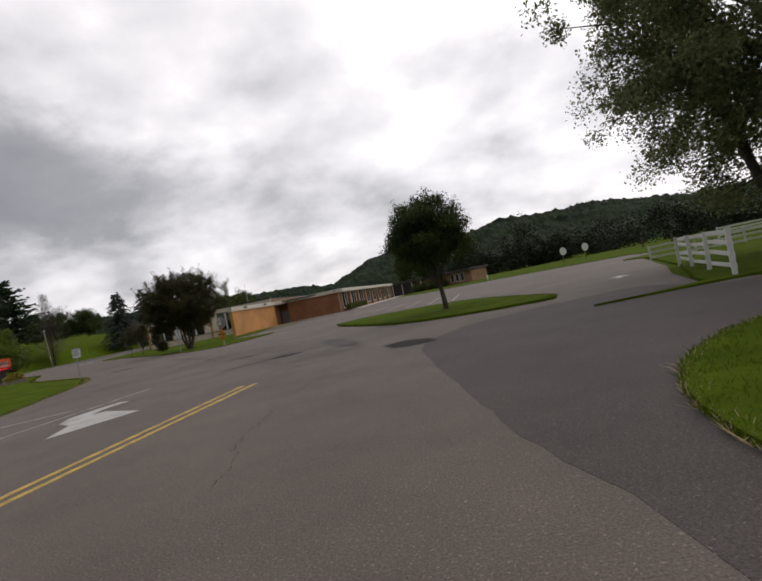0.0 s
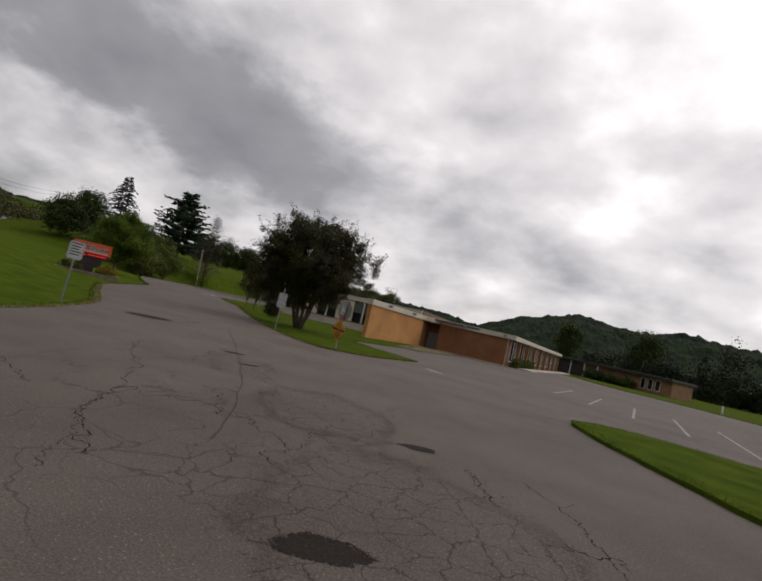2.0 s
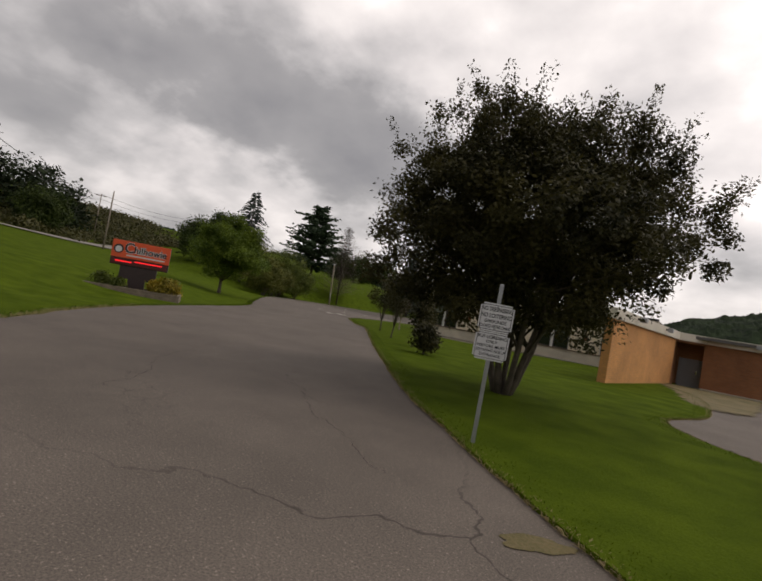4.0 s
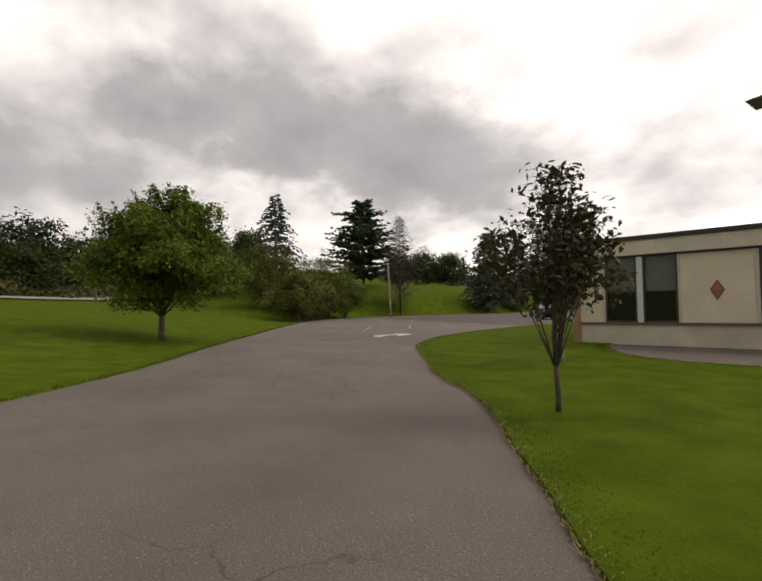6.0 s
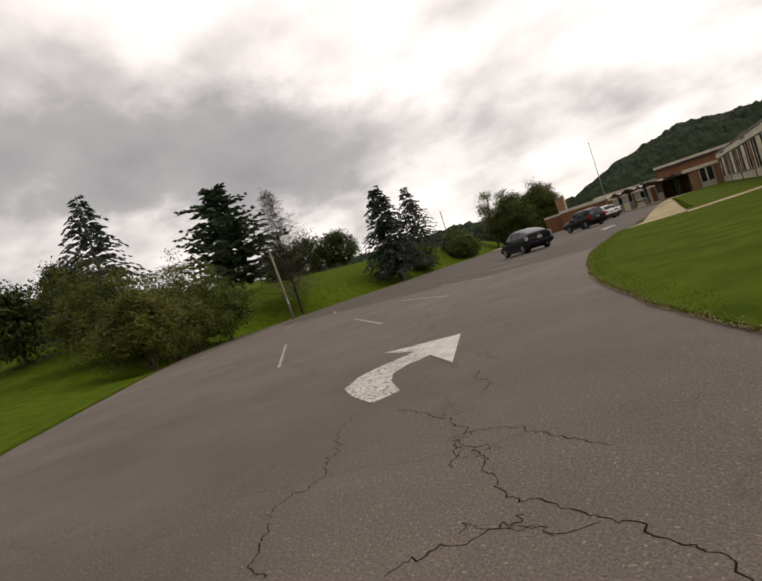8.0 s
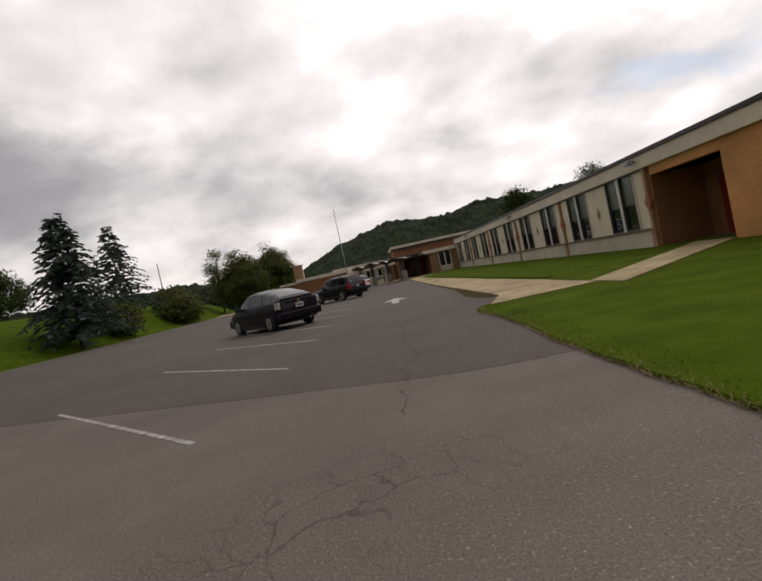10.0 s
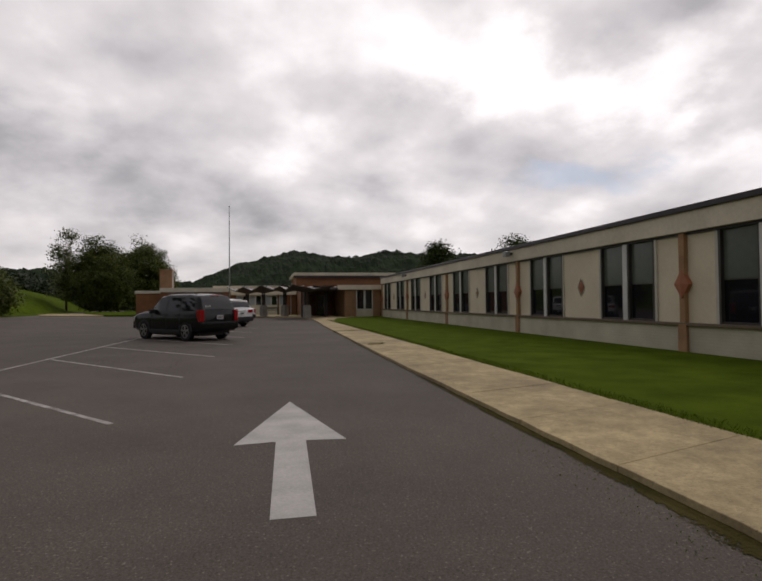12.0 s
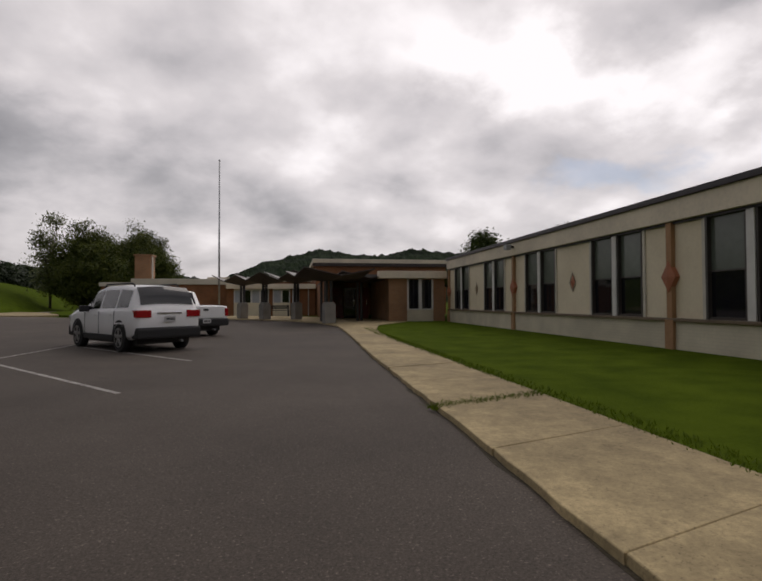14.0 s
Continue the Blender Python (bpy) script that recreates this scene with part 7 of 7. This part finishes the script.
gmc_spec = dict(width=0.92, rear_wide=1.08, sections=[(-2.36, 0.42, 0.98, 1.0, 0.8, 0.72), (-2.3, 0.36, 1.02, 1.06, 0.9, 0.74), (-2.16, 0.34, 1.06, 1.4, 0.92, 0.72), (-1.95, 0.32, 1.06, 1.6, 0.925, 0.7), (-1.2, 0.3, 1.04, 1.66, 0.925, 0.68), (0.0, 0.3, 1.02, 1.66, 0.925, 0.67), (0.45, 0.3, 1.01, 1.58, 0.925, 0.68), (1.15, 0.3, 1.0, 1.08, 0.92, 0.78), (1.7, 0.32, 0.98, 1.06, 0.91, 0.78), (2.15, 0.34, 0.9, 0.98, 0.88, 0.75), (2.36, 0.4, 0.78, 0.84, 0.8, 0.65)],
                glass=[(-1.85, -1.15), (-1.05, -0.15), (-0.05, 0.85)], rear=(-2.26, -1.96), front=(0.48, 1.1), bump=0.5, bumper=TRIM, tail=(0.5, 0.9, 0.86, 1.04), head=0.8, mirror=0.75, handles=(-0.9, 0.1), seams=(-1.1, -0.1, 0.9), axles=(-1.43, 1.43), wheel=0.36, spokes=5, plate=0.82, rails=(-1.7, 0.2, 0.62, 1.68), trim=TRIM)
gmc, _, gtail = car("white_suv", pose(-47.7, 117.85, 0, 0, 0, 41) @ Matrix.Diagonal((0.86, 0.84, 0.93, 1)), gmc_spec, "white sport utility car parked at an angle", CAR_WHITE)
part("hatch_bar", box(-0.35, 0.35, gtail - 0.03, gtail + 0.02, 0.94, 0.99, 0.01), CHROME, gmc)

truck_spec = dict(width=0.95, sections=[(-2.75, 0.5, 1.08, 1.1, 0.9, 0.85), (-2.7, 0.45, 1.12, 1.13, 0.94, 0.86), (-0.75, 0.42, 1.12, 1.13, 0.95, 0.86), (-0.62, 0.42, 1.12, 1.7, 0.95, 0.72), (0.1, 0.42, 1.12, 1.78, 0.95, 0.7), (0.55, 0.42, 1.1, 1.72, 0.95, 0.71), (1.25, 0.42, 1.1, 1.16, 0.945, 0.82), (2.3, 0.44, 1.04, 1.1, 0.93, 0.8), (2.65, 0.5, 0.92, 0.98, 0.86, 0.7)],
                  glass=[(-0.5, 0.1), (0.15, 0.95)], rear=(-0.74, -0.63), front=(0.58, 1.2), bump=0.55, bumper=TRIM, tail=(0.8, 0.93, 0.75, 1.05), head=0.86, mirror=0.85, handles=(-0.2,), axles=(-1.75, 1.75), wheel=0.38, spokes=6, plate=0.58, plate_out=0.06)
truck, _, ttail = car("white_pickup", pose(-48.0, 123.4, 0, 0, 0, STALL) @ Matrix.Scale(0.9, 4), truck_spec, "white pickup truck with its tailgate shut", CAR_WHITE)
part("tailgate", box(-0.78, 0.78, ttail - 0.03, ttail + 0.03, 0.68, 1.12, 0.03), CAR_WHITE, truck)
part("tailgate_handle", box(-0.1, 0.1, ttail - 0.045, ttail - 0.02, 0.96, 1.03, 0.01), TRIM, truck)
part("load_bed", box(-0.8, 0.8, -2.6, -0.8, 0.8, 1.165), TRIM, truck, "dark open load bed")

# ---- signs, posts, fence, poles ----


def board(w, h, mat, r=0.03, thick=0.004):
    """A sign sheet in the x-z plane with rounded corners, its face at -y."""
    bm = box(-w / 2, w / 2, -thick, thick, -h / 2, h / 2)
    bmesh.ops.bevel(bm, geom=[e for e in bm.edges if abs(e.verts[0].co.y - e.verts[1].co.y) > thick], offset=r, segments=4, affect="EDGES")
    return bm


def sheet_sign(parent, name, w, h, z, lines, sizes, face=SIGN_WHITE, border=True, y=-0.03, tops=None):
    s = part(name, moved(board(w, h, face), Matrix.Translation((0, y, z))), face, parent)
    if border:
        e = 0.016
        part("border", joined(box(-w / 2 + e, w / 2 - e, y - 0.0055, y - 0.004, z + h / 2 - e - 0.006, z + h / 2 - e), box(-w / 2 + e, w / 2 - e, y - 0.0055, y - 0.004, z - h / 2 + e, z - h / 2 + e + 0.006), box(-w / 2 + e, -w / 2 + e + 0.006, y - 0.0055, y - 0.004, z - h / 2 + e, z + h / 2 - e), box(w / 2 - e - 0.006, w / 2 - e, y - 0.0055, y - 0.004, z - h / 2 + e, z + h / 2 - e)), INK, s)
    top = z + h / 2 - 0.03
    for words, size in zip(lines, sizes):
        me = text_mesh(words, size, INK, 0.0008, bold=size * 0.012)
        wide = max(v.co.x for v in me.vertices) - min(v.co.x for v in me.vertices)
        if wide > w * 0.9:
            me.transform(Matrix.Diagonal((w * 0.9 / wide, 1, 1, 1)))
        top -= size * 0.86
        me.transform(Matrix.Translation((0, y - 0.006, top)))
        part("lettering", me, INK, s)
        top -= size * 0.22
    return s


warning = thing("notice_post", pose(-16.45, 32.75, 0.0, 0, 1.0, 26), "two white notice boards on a leaning galvanised post", "sign post")
part("post", box(-0.022, 0.022, -0.018, 0.018, 0.0, 1.8, 0.006), GALVANISED, warning)
sheet_sign(warning, "upper_board", 0.37, 0.31, 1.42, ("NO TRESPASSING", "NO LOITERING", "GROUNDS", "CLOSED AFTER DARK"), (0.066, 0.066, 0.05, 0.05))
sheet_sign(warning, "lower_board", 0.37, 0.31, 1.105, ("BUS LOADING", "ONLY", "VISITORS MUST", "USE PARENT PICK UP", "ENTRANCE"), (0.05, 0.045, 0.045, 0.045, 0.045))
for z in (1.54, 1.3, 1.22, 1.0):
    part("bolt", moved(tube([(0, 0, 0), (0, -0.012, 0)], 0.012, 8), Matrix.Translation((0, -0.034, z))), GALVANISED, warning)

near_sign = thing("notice_post", pose(-16.85, 23.2, float(land(-16.85, 23.2)), 0, 2, 35), "white notice board on a thin post in the grass", "sign post")
part("post", box(-0.02, 0.02, -0.015, 0.015, 0, 1.5, 0.005), GALVANISED, near_sign)
s = sheet_sign(near_sign, "board", 0.36, 0.46, 1.34, (), ())
part("illegible_marks", joined(*[box(-0.13, 0.13 - 0.03 * (k % 3), -0.037, -0.035, 1.5 - 0.07 * k, 1.525 - 0.07 * k) for k in range(5)]), INK, s, "plain dark bars")

other = thing("bus_lane_post", pose(-12.35, 30.15, 0.03, 0, 0, -29), "stop sign back with a white arrow board and an orange diamond", "sign post")
part("post", box(-0.03, 0.03, -0.02, 0.02, 0, 1.75, 0.006), GALVANISED, other)
octagon = bmesh.new()
bmesh.ops.create_cone(octagon, cap_ends=True, segments=8, radius1=0.37, radius2=0.37, depth=0.006)
part("stop_sign_back", moved(octagon, Matrix.Translation((0.03, 0.035, 1.38)) @ Matrix.Rotation(radians(3), 4, "Z") @ Matrix.Rotation(radians(90), 4, "X") @ Matrix.Rotation(radians(22.5), 4, "Z")), ALUMINIUM, other, "bare grey back of an octagonal sign")
sheet_sign(other, "arrow_board", 0.26, 0.48, 1.47, ("STUDENT", "DRIVERS", "PARENT", "& PICKUP"), (0.06, 0.06, 0.06, 0.06))
part("arrow", joined(box(-0.07, 0.04, -0.037, -0.035, 1.285, 1.305), slab([(0.03, -0.036), (0.085, -0.036), (0.03, -0.0355)], 1.27, 1.32)), INK, other)
part("red_plate", moved(board(0.2, 0.2, FADED_RED, 0.01), Matrix.Translation((-0.01, -0.028, 1.13))), FADED_RED, other, "faded red plate")
dia = part("diamond_board", moved(board(0.57, 0.57, SIGN_ORANGE, 0.03), Matrix.Translation((0, -0.045, 0.67)) @ Matrix.Rotation(radians(45), 4, "Y")), SIGN_ORANGE, other, "orange diamond board")
for x0, x1 in ((-0.37, -0.03), (0.03, 0.37)):
    part("band", moved(box(x0, x1, -0.0525, -0.0505, -0.032, 0.032, 0.0005), Matrix.Translation((0, 0, 0.69)) @ Matrix.Rotation(radians(4), 4, "Y")), INK, dia, "black band")
for words, size, z in (("PARK", 0.075, 0.84), ("& LIGHT", 0.075, 0.76), ("OTHER", 0.085, 0.56), ("DRIVERS", 0.085, 0.48), ("AHEAD", 0.085, 0.4)):
    me = text_mesh(words, size, INK, 0.0008, bold=0.001)
    me.transform(Matrix.Translation((0, -0.0525, z)))
    part("lettering", me, INK, dia)

# the school's name sign in its planting bed
sz = float(land(-35.4, 39.0))
board_m = pose(-35.4, 38.95, sz, 0, 0, 55)
name_sign = thing("school_sign", board_m, "red school name sign on a dark base", "sign")
part("case", box(-1.14, 1.14, -0.14, 0.14, 1.1, 2.14, 0.03), SIGN_DARK, name_sign)
face = part("name_face", box(-1.14, 1.14, -0.17, -0.14, 1.42, 2.15, 0.012), SIGN_RED, name_sign, "red name panel")
part("base_pier", joined(box(-0.72, 0.72, -0.1, 0.1, 0.55, 1.12), box(-0.33, 0.33, -0.1, 0.1, -0.1, 0.56)), SIGN_DARK, name_sign)
part("message_strip", box(-1.1, 1.1, -0.158, -0.141, 1.14, 1.4), SIGN_STRIP, name_sign, "dark red message strip")
part("message_marks", joined(box(-0.95, -0.3, -0.162, -0.158, 1.24, 1.3), box(-0.2, 0.9, -0.162, -0.158, 1.29, 1.34)), LED_RED, name_sign, "lit red bars of a display")
for words, size, x, wide, z in (("C", 0.6, -0.47, 0.36, 1.66), ("hilhowie", 0.4, 0.36, 1.28, 1.68)):
    for mat, bold, y, name in ((SIGN_WHITE, 0.026, -0.1715, "lettering_edge"), (INK, 0.008, -0.1745, "lettering")):
        me = text_mesh(words, size, mat, 0.001, bold=bold)
        span = max(v.co.x for v in me.vertices) - min(v.co.x for v in me.vertices)
        me.transform(Matrix.Translation((x, y, z)) @ Matrix.Diagonal((wide / span, 1, 1, 1)))
        part(name, me, mat, face)
part("small_marks", box(-0.55, 0.95, -0.174, -0.17, 1.52, 1.575), SIGN_WHITE, face, "plain pale bar")
part("emblem", moved(tube([(0, 0, 0), (0, -0.012, 0)], 0.19, 20), Matrix.Translation((-0.88, -0.17, 1.78))), SIGN_DARK, face, "plain dark disc")
part("emblem_ring", moved(tube([(0, 0, 0), (0, -0.014, 0)], 0.13, 20), Matrix.Translation((-0.88, -0.171, 1.76))), SIGN_WHITE, face, "plain pale disc")
bed = thing("planting_bed", board_m @ pose(0, 0, 0), "timber-edged planting bed under the school sign", "planting bed")
part("soil", box(-1.7, 1.7, -0.75, 0.75, -0.1, 0.17, 0.03), MULCH, bed)
for x0, x1, y0, y1 in ((-1.85, 1.85, -0.9, -0.75), (-1.85, 1.85, 0.75, 0.9), (-1.85, -1.7, -0.75, 0.75), (1.7, 1.85, -0.75, 0.75)):
    part("timber", joined(box(x0, x1, y0, y1, -0.12, 0.09, 0.015), box(x0 + 0.01, x1 - 0.01, y0 + 0.01, y1 - 0.01, 0.09, 0.22, 0.015)), TIMBER, bed)
for x, y, r, leaf, k in ((1.15, -0.45, 0.4, FLOWER, 0), (0.75, -0.5, 0.28, FLOWER, 1), (-0.6, -0.55, 0.22, LEAF_OLIVE, 2), (-1.3, -0.35, 0.32, LEAF_OLIVE, 3), (1.45, -0.1, 0.36, FLOWER, 4)):
    p = board_m @ Vector((x, y, 0.15))
    broadleaf("bed_shrub", p.x, p.y, p.z, r * 1.7, 0.05, r, 90 + k, leaf, label="yellow flowering shrub in the planting bed" if leaf == FLOWER else "small green shrub in the planting bed", group="shrubs in the planting bed", clumps=34, per=40, size=0.09, spread=0.1, trunk=0.02)


def utility_pole(x, y, top, label, arms=0, lean=0.0, mat=POLE_WOOD, r=0.12):
    z = float(land(x, y))
    root = thing("utility_pole", pose(x, y, z, 0, lean, 0), label, "pole", "utility poles")
    part("pole", tube([(0, 0, -0.3), (0, 0, top * 0.5), (0, 0, top)], [r * 1.15, r, r * 0.75], 9), mat, root)
    for k in range(arms):
        arm = part("crossarm", moved(box(-1.1, 1.1, -0.06, 0.06, top - 0.5 - 0.8 * k, top - 0.38 - 0.8 * k), Matrix.Rotation(radians(50), 4, "Z")), TIMBER, root)
        for u in (-0.95, -0.35, 0.35, 0.95):
            part("insulator", moved(tube([(u, 0, top - 0.38 - 0.8 * k), (u, 0, top - 0.22 - 0.8 * k)], 0.05, 6), Matrix.Rotation(radians(50), 4, "Z")), GALVANISED, arm)
    return root


pole = utility_pole(-75.9, 97.2, 7.6, "pale weathered wooden pole with a metal guard", lean=-3.0, mat=BARK_PALE)
part("guard", tube([(0.1, -0.1, 1.2), (0.1, -0.1, 2.2)], 0.07, 8), GALVANISED, pole, "grey metal cable guard")
part("floodlight", box(-0.2, 0.2, -0.3, 0.1, 7.45, 7.65, 0.03), GALVANISED, pole)
poles = [(-96, 65.5, 9.2, 0), (-131.5, 79.5, 9.0, 1), (-53.5, 36.3, 6.9, 0), (-58, 4, 8.0, 1), (-150, 118, 6.5, 1)]
for x, y, top, arms in poles:
    utility_pole(x, y, top, "wooden utility pole with a crossarm" if arms else "plain wooden utility pole", arms)
utility_pole(-88.5, 176, 9.0, "pale utility pole behind the lot", 0, mat=BARK_PALE)
utility_pole(-97, 172, 6.5, "wooden utility pole with a crossarm", 1)


def cable(a, b, sag):
    pts = []
    for k in range(15):
        u = k / 14
        p = Vector(a).lerp(Vector(b), u)
        pts.append((p.x, p.y, p.z - sag * 4 * u * (1 - u)))
    ob = part("power_cable", tube(pts, 0.03, 5), CABLE)
    return tagged(ob, "black overhead power cable between poles", "cable", "power cables")


def pole_top(i, drop=0.3):
    x, y, top, _ = poles[i]
    return (x, y, float(land(x, y)) + top - drop)


for i, j in ((3, 2), (2, 1), (1, 4)):
    for d in (0.15, 1.2):
        cable(pole_top(i, d), pole_top(j, d), 1.2)


def fence_run(x0, y0, x1, y1, posts, label, high=1.0, rails=4):
    root = thing("board_fence", Matrix(), label, "fence", "white fences")
    a, b = Vector((x0, y0, 0.02)), Vector((x1, y1, 0.02))
    turn = math.atan2(y1 - y0, x1 - x0)
    step = (b - a) / (posts - 1)
    sag = random.Random(12)
    for k in range(posts):
        p = a + step * k
        part("post", moved(box(-0.05, 0.05, -0.05, 0.05, -0.3, high + sag.uniform(-0.03, 0.05), 0.01), Matrix.Translation(p) @ Matrix.Rotation(turn, 4, "Z") @ Matrix.Rotation(radians(sag.uniform(-2.5, 2.5)), 4, "X")), FENCE_WHITE, root)
        if k < posts - 1:
            for r in range(rails):
                z = high * (0.2 + 0.72 * r / (rails - 1)) - 0.05
                part("rail", moved(box(0.0, step.length, -0.075, -0.05, z, z + 0.1, 0.006), Matrix.Translation(p) @ Matrix.Rotation(turn, 4, "Z") @ Matrix.Rotation(radians(sag.uniform(-1.3, 1.3)), 4, "Y")), FENCE_WHITE, root)
    return root


fence_run(6.75, 11.5, 9.5, 19.3, 4, "white weathered four-board fence beside the drive", 1.05)
fence_run(12.6, 28.5, 22, 23.5, 6, "low white board fence behind the tree", 0.75, 3)
fence_run(20, 35, 60, 28, 14, "white three-board fence across the grass")


def hoop(x, y):
    root = thing("basketball_hoop", pose(x, y, 0, 0, 0, 20), "white basketball backboard on a pole", "basketball hoop", "basketball hoops")
    part("pole", tube([(0, 0.3, 0), (0, 0.3, 1.6), (0, 0.1, 2.0)], 0.06, 8), GALVANISED, root)
    bm = bmesh.new()
    bmesh.ops.create_cone(bm, cap_ends=True, segments=20, radius1=0.62, radius2=0.62, depth=0.04)
    part("backboard", moved(bm, Matrix.Translation((0, 0, 2.0)) @ Matrix.Rotation(radians(90), 4, "X")), FENCE_WHITE, root, "white fan-shaped backboard")


hoop(27, 82.5)
hoop(23.4, 82)
for x, y in ((35.5, 82), (39, 80)):
    root = thing("wooden_post", pose(x, y, 0), "brown wooden post at the field edge", "post", "field posts")
    part("post", box(-0.12, 0.12, -0.12, 0.12, -0.2, 1.7, 0.02), BARK, root)
    part("cap", box(-0.3, 0.3, -0.05, 0.05, 1.45, 1.7, 0.01), SIGN_DARK, root)
marker = thing("marker_post", pose(9.2, 68.6, 0.02), "short white marker post at the lot edge", "post")
part("post", tube([(0, 0, -0.1), (0, 0, 0.75)], 0.08, 8), FENCE_WHITE, marker)
part("cap", tube([(0, 0, 0.75), (0, 0, 0.82)], [0.09, 0.04], 8), FENCE_WHITE, marker)
